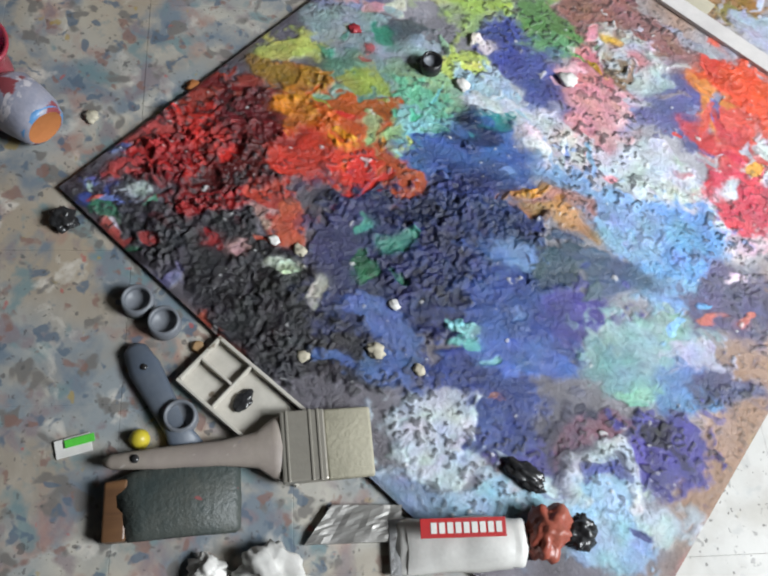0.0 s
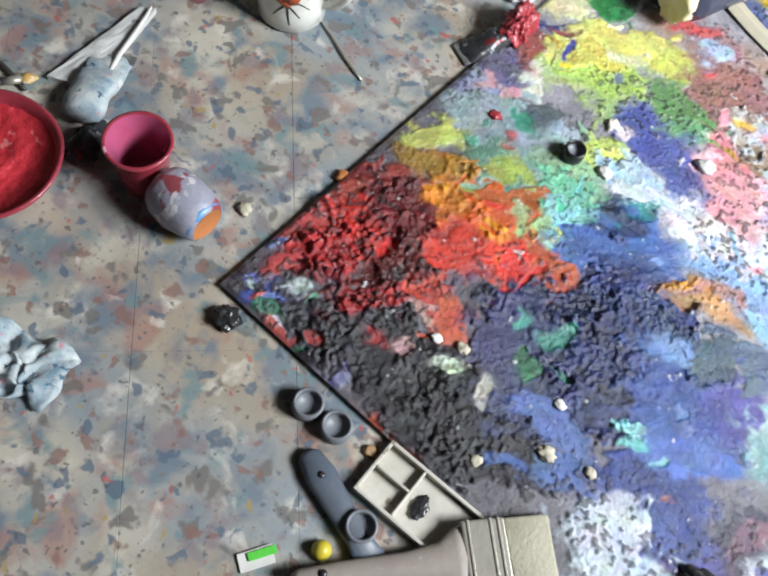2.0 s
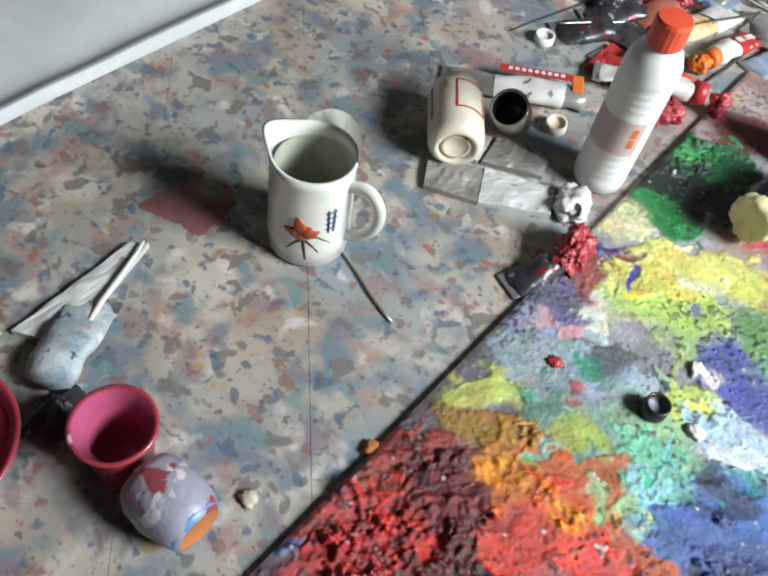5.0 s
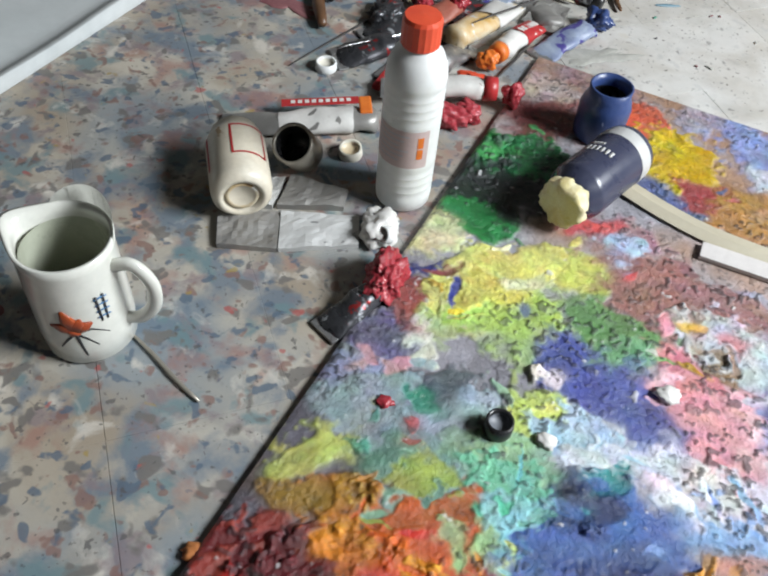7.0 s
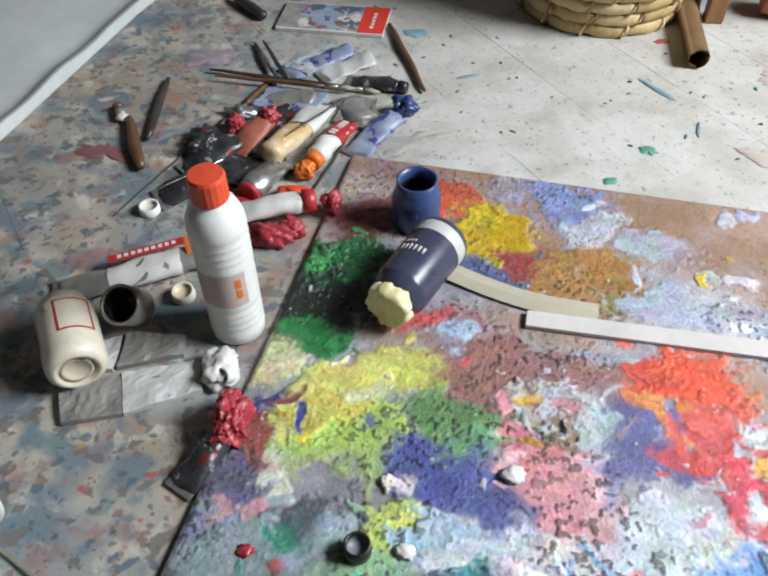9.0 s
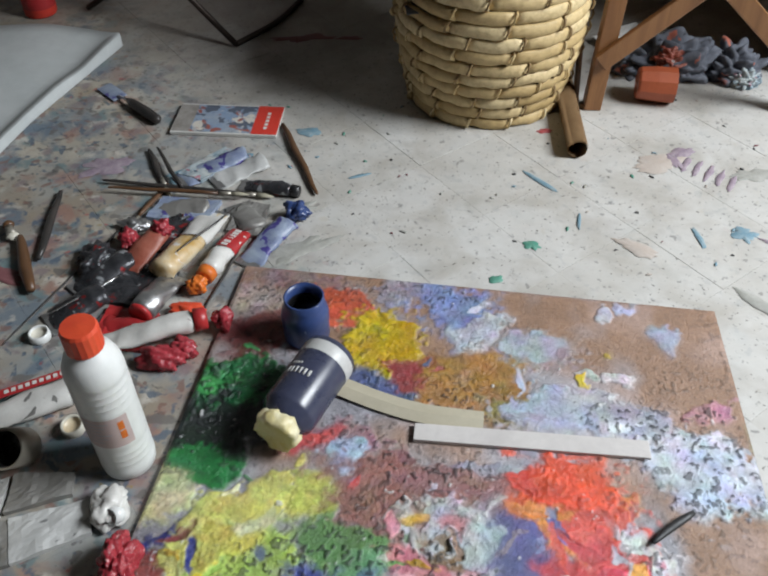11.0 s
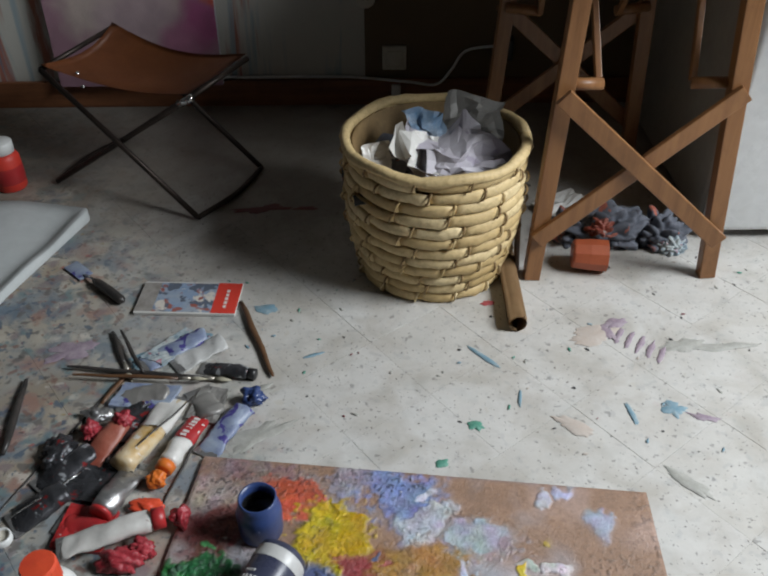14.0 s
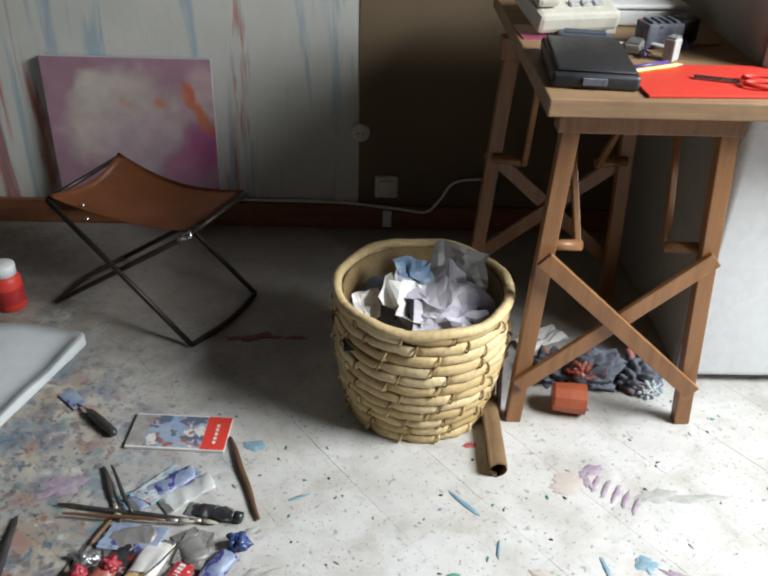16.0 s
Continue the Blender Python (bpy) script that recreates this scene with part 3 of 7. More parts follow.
daub(-0.051, 0.345, 0.021, 0.025, 23, (0.533, 0.533, 0.464), 5)
daub(-0.072, 0.368, 0.022, 0.018, 22, (0.232, 0.061, 0.053), 3)
daub(-0.056, 0.425, 0.033, 0.016, 49, (0.032, 0.041, 0.199), 4)
daub(0.060, 0.360, 0.059, 0.031, 12, (0.314, 0.429, 0.175), 3)
daub(-0.018, 0.360, 0.026, 0.032, 23, (0.391, 0.469, 0.199), 4)
daub(0.027, 0.391, 0.064, 0.042, 24, (0.356, 0.522, 0.107), 5)
daub(-0.008, 0.423, 0.047, 0.039, 11, (0.572, 0.578, 0.17), 5)
daub(0.013, 0.403, 0.033, 0.019, 23, (0.613, 0.578, 0.119), 5)
daub(0.059, 0.468, 0.063, 0.021, 12, (0.578, 0.544, 0.143), 4)
daub(0.048, 0.441, 0.025, 0.012, 26, (0.637, 0.637, 0.369), 5)
daub(0.097, 0.470, 0.032, 0.026, -18, (0.469, 0.469, 0.119), 3)
daub(-0.047, 0.386, 0.010, 0.009, 29, (0.578, 0.439, 0.034), 5)
daub(-0.093, 0.478, 0.040, 0.035, 25, (0.578, 0.578, 0.314), 4)
daub(-0.039, 0.517, 0.041, 0.029, -17, (0.032, 0.225, 0.061), 4)
daub(-0.047, 0.593, 0.047, 0.058, -5, (0.015, 0.041, 0.026), 4)
daub(0.005, 0.580, 0.055, 0.042, 25, (0.012, 0.019, 0.018), 4)
daub(-0.018, 0.654, 0.037, 0.045, -6, (0.013, 0.175, 0.053), 5)
daub(-0.038, 0.659, 0.018, 0.017, 13, (0.078, 0.326, 0.107), 6)
daub(0.118, 0.547, 0.048, 0.023, -5, (0.286, 0.17, 0.199), 2)
daub(0.182, 0.480, 0.059, 0.042, -19, (0.286, 0.143, 0.13), 2)
daub(0.242, 0.448, 0.038, 0.032, -3, (0.306, 0.156, 0.119), 2)
daub(0.101, 0.546, 0.026, 0.014, 25, (0.464, 0.074, 0.074), 3)
daub(0.127, 0.524, 0.017, 0.012, 25, (0.356, 0.469, 0.613), 4)
daub(0.134, 0.406, 0.035, 0.034, -43, (0.107, 0.232, 0.074), 3)
daub(0.153, 0.380, 0.024, 0.018, -15, (0.138, 0.286, 0.143), 2)
daub(0.249, 0.342, 0.040, 0.048, -30, (0.662, 0.391, 0.42), 4)
daub(0.253, 0.298, 0.023, 0.020, 23, (0.637, 0.275, 0.298), 4)
daub(0.202, 0.389, 0.028, 0.023, -4, (0.637, 0.267, 0.282), 4)
daub(0.157, 0.323, 0.067, 0.034, -28, (0.064, 0.081, 0.253), 3)
daub(0.113, 0.337, 0.031, 0.028, -27, (0.055, 0.071, 0.267), 3)
daub(0.211, 0.302, 0.021, 0.017, -14, (0.064, 0.074, 0.232), 3)
daub(0.186, 0.439, 0.012, 0.011, 24, (0.578, 0.637, 0.662), 6)
daub(0.223, 0.433, 0.020, 0.027, -18, (0.555, 0.601, 0.619), 6)
daub(0.085, 0.327, 0.012, 0.011, 24, (0.65, 0.59, 0.59), 6)
daub(0.003, 0.222, 0.049, 0.026, 12, (0.184, 0.267, 0.286), 4)
daub(0.005, 0.247, 0.028, 0.019, 23, (0.286, 0.369, 0.42), 4)
daub(-0.012, 0.270, 0.028, 0.016, 23, (0.074, 0.093, 0.114), 4)
daub(0.062, 0.229, 0.050, 0.033, 23, (0.225, 0.347, 0.225), 4)
daub(0.083, 0.270, 0.027, 0.032, -48, (0.42, 0.522, 0.123), 5)
daub(-0.012, 0.179, 0.035, 0.023, 0, (0.286, 0.33, 0.069), 4)
daub(-0.043, 0.187, 0.027, 0.020, 22, (0.093, 0.199, 0.143), 4)
daub(-0.072, 0.202, 0.011, 0.009, 27, (0.034, 0.199, 0.143), 5)
daub(0.064, 0.201, 0.035, 0.019, 12, (0.138, 0.439, 0.298), 5)
daub(0.082, 0.183, 0.027, 0.016, 22, (0.232, 0.522, 0.522), 5)
daub(0.117, 0.267, 0.033, 0.020, 23, (0.326, 0.469, 0.578), 4)
daub(0.153, 0.255, 0.043, 0.012, 24, (0.533, 0.59, 0.637), 4)
daub(0.197, 0.271, 0.029, 0.021, 0, (0.555, 0.59, 0.662), 4)
daub(-0.035, 0.221, 0.009, 0.006, -13, (0.391, 0.024, 0.02), 6)
daub(-0.011, 0.745, 0.059, 0.051, -23, (0.201, 0.061, 0.061), 2)
daub(-0.031, 0.788, 0.042, 0.028, 5, (0.348, 0.272, 0.258), 2)
daub(0.036, 0.825, 0.071, 0.020, -10, (0.258, 0.179, 0.168), 2)
daub(-0.049, 0.574, 0.048, 0.064, 6, (0.015, 0.024, 0.019), 3)
daub(-0.044, 0.510, 0.039, 0.024, -29, (0.021, 0.179, 0.048), 4)
daub(-0.023, 0.646, 0.051, 0.040, 6, (0.015, 0.12, 0.038), 5)
daub(-0.050, 0.634, 0.019, 0.017, 6, (0.05, 0.294, 0.077), 5)
daub(0.103, 0.775, 0.038, 0.026, -37, (0.512, 0.093, 0.046), 3)
daub(0.204, 0.806, 0.042, 0.019, 5, (0.309, 0.294, 0.348), 2)
daub(0.265, 0.772, 0.053, 0.047, -26, (0.195, 0.248, 0.463), 2)
daub(0.308, 0.727, 0.033, 0.023, 5, (0.463, 0.482, 0.533), 5)
daub(0.159, 0.712, 0.053, 0.052, -23, (0.512, 0.364, 0.013), 5)
daub(0.205, 0.716, 0.019, 0.024, 6, (0.403, 0.265, 0.008), 5)
daub(0.180, 0.631, 0.038, 0.023, -22, (0.093, 0.115, 0.207), 2)
daub(0.217, 0.662, 0.032, 0.019, -24, (0.309, 0.081, 0.067), 3)
daub(0.272, 0.630, 0.067, 0.032, 6, (0.332, 0.173, 0.056), 3)
daub(0.341, 0.593, 0.047, 0.028, 6, (0.294, 0.179, 0.088), 3)
daub(0.368, 0.686, 0.056, 0.031, 5, (0.301, 0.248, 0.248), 2)
daub(0.398, 0.586, 0.059, 0.029, 6, (0.407, 0.39, 0.463), 4)
daub(0.437, 0.611, 0.035, 0.020, 7, (0.435, 0.435, 0.492), 4)
daub(0.474, 0.661, 0.025, 0.009, 7, (0.497, 0.497, 0.512), 4)
daub(0.172, 0.485, 0.065, 0.032, -7, (0.265, 0.124, 0.103), 2)
daub(0.255, 0.487, 0.066, 0.025, 5, (0.252, 0.124, 0.124), 2)
daub(0.306, 0.515, 0.034, 0.013, 7, (0.309, 0.309, 0.39), 2)
daub(0.296, 0.440, 0.021, 0.025, 5, (0.207, 0.152, 0.19), 2)
daub(0.328, 0.397, 0.048, 0.038, -31, (0.099, 0.099, 0.252), 3)
daub(0.343, 0.492, 0.027, 0.015, 6, (0.564, 0.064, 0.043), 4)
daub(0.391, 0.487, 0.050, 0.041, -21, (0.62, 0.076, 0.032), 5)
daub(0.374, 0.441, 0.055, 0.024, -7, (0.642, 0.216, 0.06), 4)
daub(0.415, 0.440, 0.032, 0.029, 5, (0.608, 0.099, 0.071), 4)
daub(0.383, 0.391, 0.014, 0.033, -107, (0.554, 0.06, 0.06), 3)
daub(0.414, 0.397, 0.036, 0.013, -72, (0.554, 0.067, 0.071), 3)
daub(0.432, 0.337, 0.029, 0.040, -82, (0.554, 0.056, 0.084), 4)
daub(0.237, 0.402, 0.020, 0.015, 6, (0.207, 0.128, 0.071), 3)
daub(0.248, 0.435, 0.031, 0.025, -31, (0.463, 0.497, 0.512), 6)
daub(0.273, 0.412, 0.017, 0.022, -65, (0.416, 0.482, 0.522), 5)
daub(0.189, 0.439, 0.012, 0.012, 5, (0.533, 0.575, 0.586), 6)
daub(0.216, 0.374, 0.030, 0.021, -28, (0.564, 0.195, 0.226), 4)
daub(0.255, 0.334, 0.037, 0.032, -29, (0.564, 0.248, 0.283), 4)
daub(0.205, 0.384, 0.014, 0.007, 4, (0.533, 0.294, 0.025), 6)
daub(0.477, 0.580, 0.029, 0.038, 6, (0.554, 0.575, 0.608), 5)
daub(0.446, 0.412, 0.020, 0.035, 9, (0.533, 0.533, 0.586), 4)
daub(0.169, 0.631, 0.046, 0.016, -13, (0.077, 0.108, 0.22), 2)
daub(0.208, 0.663, 0.031, 0.023, 0, (0.271, 0.047, 0.049), 3)
daub(0.294, 0.660, 0.060, 0.037, -1, (0.321, 0.166, 0.044), 3)
daub(0.348, 0.597, 0.032, 0.019, -2, (0.226, 0.195, 0.061), 3)
daub(0.399, 0.596, 0.056, 0.027, -14, (0.38, 0.407, 0.505), 4)
daub(0.486, 0.587, 0.044, 0.027, -1, (0.337, 0.337, 0.407), 3)
daub(0.586, 0.606, 0.032, 0.014, 0, (0.38, 0.195, 0.226), 3)
daub(0.561, 0.507, 0.062, 0.057, -1, (0.454, 0.505, 0.598), 5)
daub(0.555, 0.556, 0.037, 0.020, -2, (0.505, 0.542, 0.616), 5)
daub(0.483, 0.754, 0.017, 0.013, 0, (0.416, 0.416, 0.464), 4)
daub(0.559, 0.716, 0.011, 0.019, 0, (0.309, 0.329, 0.416), 3)
daub(0.471, 0.703, 0.006, 0.007, 0, (0.598, 0.44, 0.033), 4)
daub(0.378, 0.702, 0.028, 0.014, 0, (0.371, 0.393, 0.44), 3)
# loose dabs along the near edges
for x, y, s, colour in ((-0.150, -0.085, 0.016, (0.40, 0.05, 0.05)), (-0.168, -0.125, 0.013, (0.12, 0.16, 0.42)), (-0.135, -0.145, 0.012, (0.42, 0.07, 0.06)),
                        (-0.120, -0.155, 0.016, (0.05, 0.17, 0.11)), (-0.105, -0.105, 0.011, (0.50, 0.50, 0.55)), (-0.085, -0.170, 0.012, (0.38, 0.07, 0.06)),
                        (-0.160, -0.035, 0.018, (0.36, 0.05, 0.05)), (-0.030, -0.178, 0.014, (0.14, 0.13, 0.26)), (0.160, 0.030, 0.017, (0.06, 0.24, 0.19)),
                        (-0.148, 0.02, 0.014, (0.10, 0.05, 0.06)), (-0.165, -0.06, 0.012, (0.09, 0.12, 0.3))):
    daub(x, y, s * 1.2, s * 0.8, 40, colour, 5)
# knife smears and wiped dabs, each of a colour that lies close by
mixer = random.Random(12)
for x, y, colour in list(made):
    x2, y2 = x + mixer.uniform(-0.06, 0.06), y + mixer.uniform(-0.06, 0.06)
    a = mixer.uniform(0.006, 0.018)
    k = mixer.uniform(0.8, 1.35)
    daub(x2, y2, a, a * mixer.uniform(0.25, 0.6), mixer.uniform(0, 180), tuple(min(0.9, v * k) for v in colour), mixer.choice((2, 3, 4)))
# where the knife has wiped one colour into the next
wiped_col, wiped_thick = np.zeros((NV, NU, 3)), np.zeros((NV, NU))
wipe_steps = ((0, 0), (2, 1), (4, 2), (6, 4), (-2, -1), (-4, -2), (-6, -4), (-2, 3), (2, -3), (3, 6), (-3, -6), (0, 4), (0, -4))
for dy, dx in wipe_steps:
    wiped_col += np.roll(COL.reshape(NV, NU, 3), (dy, dx), (0, 1)) / len(wipe_steps)
    wiped_thick += np.roll(THICK.reshape(NV, NU), (dy, dx), (0, 1)) / len(wipe_steps)
wipe = np.clip(rough_field(XY, 0.045, 90.0, 3) * 5.0 - 2.3, 0, 1) * np.clip((0.0062 - wiped_thick.ravel()) / 0.003, 0.1, 1)
COL = COL * (1 - 0.55 * wipe[:, None]) + 0.55 * wipe[:, None] * wiped_col.reshape(-1, 3)
THICK = THICK * (1 - 0.5 * wipe) + 0.5 * wipe * wiped_thick.ravel()
# fine grain of dried paint in colour and height
grain = rough_field(XY, 0.0042, 71.0, 2)
COL *= (0.85 + 0.3 * grain)[:, None]
THICK += 0.0007 * (grain - 0.4) * COVER
# scraps of half-dried skin and dark crumbs all over the crust
crumb = np.clip((rough_field(XY, 0.006, 50.0, 2) - 0.62) * 18, 0, 1) * np.clip(rough_field(XY, 0.10, 60.0, 2) * 3.0 - 0.85, 0, 1) * np.clip(COVER + 0.5, 0, 1)
COL = COL * (1 - 0.7 * crumb[:, None]) + 0.7 * crumb[:, None] * np.array((0.03, 0.03, 0.035))
pale = np.clip((rough_field(XY, 0.010, 77.0, 2) - 0.84) * 14, 0, 1) * COVER
COL = COL * (1 - 0.7 * pale[:, None]) + 0.7 * pale[:, None] * np.array((0.62, 0.62, 0.62))
THICK += 0.0015 * (crumb + pale)
edge = np.clip(np.minimum(np.minimum(gu, 1 - gu) * 0.72, np.minimum(gv, 1 - gv) * 1.0) / 0.005, 0, 1)
Z = 0.0071 + (0.0005 + THICK) * edge - 0.0004 * (1 - edge)
me = bpy.data.meshes.new("paint_crust")
idx = np.arange(NU * NV).reshape(NV, NU)
quads = np.stack([idx[:-1, :-1], idx[:-1, 1:], idx[1:, 1:], idx[1:, :-1]], -1).reshape(-1, 4)
me.from_pydata(np.column_stack([XY, Z]).tolist(), [], quads.tolist())
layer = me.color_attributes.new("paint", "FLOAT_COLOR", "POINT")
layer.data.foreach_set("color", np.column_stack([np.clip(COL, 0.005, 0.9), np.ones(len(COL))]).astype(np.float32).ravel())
me.polygons.foreach_set("use_smooth", [True] * len(me.polygons))
M_CRUST, nt, bs = nodes_of("thick_acrylic_paint")
at = nt.nodes.new("ShaderNodeAttribute")
at.attribute_name = "paint"
co = coords(nt)
fine = noise_fac(nt, co, 260, 4, 0.6)
nt.links.new(blend(nt, ramp(nt, fine, ((0.45, 0.0), (0.75, 0.18))), at.outputs["Color"], (0.05, 0.05, 0.06)), bs.inputs["Base Color"])
nt.links.new(ramp(nt, noise_fac(nt, co, 30, 3), ((0.35, 0.3), (0.65, 0.6))), bs.inputs["Roughness"])
bump(nt, bs, noise_fac(nt, co, 190, 6, 0.72, 0.6), 0.5, 0.004)
me.materials.append(M_CRUST)
crust = new("paint_crust", me)
crust.parent = palette
crust["label"] = "thick dried crust of red, black, blue, green and yellow paint"

# ---- trestle table ----
def trestle_table():
    t = thing("trestle_table", "wooden trestle table with beech legs and a worn top", "table", (0.0, 0.0, 0.0))
    part("tabletop", boxed((0.526, 1.290, 0.684), (1.50, 2.00, 0.715), 0.003), M_TOP, t, "worn wooden top", False)
    for y0, y1, lean in ((1.328, 1.362, 1), (1.80, 1.76, -1)):
        dx = 0.0 if lean > 0 else -0.045
        fr = part("trestle", boxed((0.56 + dx, y1 - 0.02, 0.636), (0.885 + dx, y1 + 0.02, 0.683), 0.002), M_BEECH, t, "", False)
        for xa, xb in ((0.553 + dx, 0.585 + dx), (0.912 + dx, 0.862 + dx)):
            bm = bmesh.new()
            beam(bm, (xa, y0, 0.0), (xb, y1, 0.635), 0.032, 0.026)
            part("leg", bm, M_BEECH, fr, "", False)
        yf = -0.019 if lean > 0 else 0.019
        for (xa, za), (xb, zb) in (((0.55 + dx, 0.10), (0.89 + dx, 0.40)), ((0.565 + dx, 0.40), (0.906 + dx, 0.100))):
            bm = bmesh.new()
            s = 0.012 * lean if xa > 0.56 + dx else 0.0
            beam(bm, (xa, y0 + (y1 - y0) * za / 0.63 + yf - s, za), (xb, y0 + (y1 - y0) * zb / 0.63 + yf - s, zb), 0.034, 0.011, (0, 0, 1))
            part("cross_brace", bm, M_BEECH, fr, "", False)
        for xa, s in ((0.60 + dx, 1), (0.85 + dx, -1)):
            bm = sweep([(xa - 0.03 * s, y1, 0.405), (xa + 0.045 * s, y1 + 0.01 * lean, 0.40)], 0.011, 10)
            part("peg", bm, M_BEECH, fr)
            bm = bmesh.new()
            beam(bm, (xa + 0.04 * s, y1 + 0.02 * lean, 0.40), (xa + 0.02 * s, y1 + 0.15 * lean, 0.63), 0.012, 0.014)
            part("strut", bm, M_BEECH, fr, "", False)
    return t


trestle_table()


# ---- white cabinet behind the table (a refrigerator) ----
def refrigerator():
    t = thing("refrigerator", "small white refrigerator with shade-darkened grey side, beside the trestle table", "refrigerator", (0, 0, 0))
    part("body", boxed((0.947, 1.50, 0.012), (1.56, 2.08, 0.83), 0.012), M_GREYSIDE, t, "yellowed grey metal side, darkened for its shade")
    part("gasket", boxed((0.955, 1.488, 0.03), (1.552, 1.502, 0.80), 0.003), M_CREAM, t)
    part("door", boxed((0.945, 1.452, 0.022), (1.562, 1.489, 0.81), 0.014), M_ENAMEL, t, "white enamelled door")
    part("worktop", boxed((0.938, 1.445, 0.825), (1.57, 2.09, 0.855), 0.012), M_ENAMEL, t)
    for x in (0.99, 1.52):
        for y in (1.53, 2.04):
            part("foot", lathe(((0.0, 0.0), (0.018, 0.0), (0.018, 0.014), (0, 0.014)), 12, Matrix.Translation((x, y, 0))), M_BLACKRUB, t)


refrigerator()

# ---- basket ----
M_STRAW, nt, bs = nodes_of("dry_palm_leaf")
co = coords(nt)
rnd = nt.nodes.new("ShaderNodeObjectInfo").outputs["Random"]
base = ramp(nt, rnd, ((0.0, (0.48, 0.34, 0.15)), (0.5, (0.62, 0.47, 0.24)), (1.0, (0.70, 0.56, 0.32))))
grain = noise_fac(nt, co, 90, 5, 0.7, 0.4)
nt.links.new(blend(nt, ramp(nt, grain, ((0.45, 0.0), (0.75, 0.6))), base, (0.27, 0.17, 0.06)), bs.inputs["Base Color"])
bs.inputs["Roughness"].default_value = 0.6
bump(nt, bs, grain, 0.35, 0.003)
# palm leaf darkened to paint the shade between coils and around knots
M_STRAWSHADE = surface("shade_dark_palm", (0.20, 0.125, 0.05), (0.3, 0.2, 0.09), 0.7, 60)


def basket():
    t = thing("basket", "round woven palm-leaf basket used as a full waste-paper bin", "basket", (0.352, 1.40, 0.0))
    rows, hgt = 12, 0.285
    rad = lambda z: 0.153 + 0.024 * (z / hgt) - 0.006 * math.cos(z / hgt * 6.0)
    # dark liner added behind the coils, so that their gaps look shaded
    part("liner", lathe(((0.0, 0.004), (rad(0) - 0.012, 0.004), (rad(0.14) - 0.012, 0.14), (rad(hgt) - 0.010, hgt - 0.004), (rad(hgt) - 0.014, hgt - 0.004), (rad(0.14) - 0.016, 0.14), (rad(0) - 0.017, 0.010), (0, 0.010)), 48), M_STRAWSHADE, t)
    rs = random.Random(5)
    for k in range(rows):
        z = (k + 0.5) / rows * hgt
        count = rs.choice((11, 12, 13, 14))
        start = rs.random() * 6
        for j in range(count):
            a0 = start + 2 * math.pi * (j + rs.uniform(-0.08, 0.08)) / count
            a1 = start + 2 * math.pi * (j + 1.04) / count
            thick = hgt / rows * 0.53
            pts, rr = [], []
            for i in range(7):
                f = i / 6
                a = a0 + (a1 - a0) * f
                r = rad(z) + 0.0012 * math.sin(f * math.pi) + 0.0045 * (f - 0.5)
                pts.append((r * math.cos(a), r * math.sin(a), z + rs.uniform(-0.0022, 0.0022)))
                rr.append(thick * (0.93 if i in (0, 6) else 1.0) * rs.uniform(0.88, 1.08))
            part("coil", sweep(pts, rr, 8, 0.5, None, (math.cos((a0 + a1) / 2), math.sin((a0 + a1) / 2), 0)), M_STRAW, t)
        bm = bmesh.new()
        for j in range(count):
            a = start + 2 * math.pi * j / count
            r = rad(z) + 0.004
            pts = [((r + d) * math.cos(a + s), (r + d) * math.sin(a + s), z + h) for d, s, h in ((-0.006, -0.02, -0.0125), (0.0065, 0.0, -0.006), (0.0085, 0.012, 0.002), (0.0055, 0.03, 0.010), (-0.006, 0.045, 0.0145))]
            sweep(pts, 0.0026, 5, 0.7, bm)
        part("stitching", bm, M_STRAWSHADE if k % 3 else M_STRAW, t)["kind"] = "stuff"
    pts = [((rad(hgt) + 0.001) * math.cos(2 * math.pi * i / 60), (rad(hgt) + 0.001) * math.sin(2 * math.pi * i / 60), hgt + 0.003 * math.sin(i * 0.7)) for i in range(61)]
    part("rim", lumpy(sweep(pts, 0.0105, 9, 1.0), 0.0025, 60), M_STRAW, t)


basket()

# ---- materials of the small things ----
M_CHINA = surface("glazed_white_china", (0.74, 0.74, 0.68), (0.66, 0.66, 0.60), 0.18, 12, relief=0.03, coat=0.4)
M_CHINAIN = surface("stained_china", (0.50, 0.52, 0.42), (0.36, 0.38, 0.29), 0.3, 14, relief=0.05)
M_HDPE = surface("white_plastic", (0.76, 0.77, 0.76), (0.69, 0.70, 0.68), 0.35, 10, relief=0.02)
M_LABELW = surface("pale_pink_label", (0.58, 0.46, 0.45), (0.52, 0.40, 0.39), 0.5, 40, relief=0.02)
M_REDCAP = surface("red_plastic", (0.72, 0.09, 0.035), (0.62, 0.06, 0.03), 0.4, 30, relief=0.03)
M_ORANGE = surface("orange_plastic", (0.75, 0.20, 0.03), (0.6, 0.13, 0.02), 0.45, 40)
M_INK = surface("black_ink", (0.02, 0.02, 0.025), (0.03, 0.03, 0.03), 0.5, 50)
M_OCHREINK = surface("orange_glaze_ink", (0.40, 0.085, 0.02), (0.26, 0.04, 0.02), 0.3, 60)
M_DKBLUE = surface("navy_plastic", (0.035, 0.04, 0.075), (0.05, 0.055, 0.09), 0.3, 25, relief=0.03)
M_BLUEGL = surface("paint_coated_blue_jar", (0.025, 0.05, 0.16), (0.05, 0.08, 0.2), 0.35, 25, specks=((0.3, 0.35, 0.5),), speck_at=0.7)
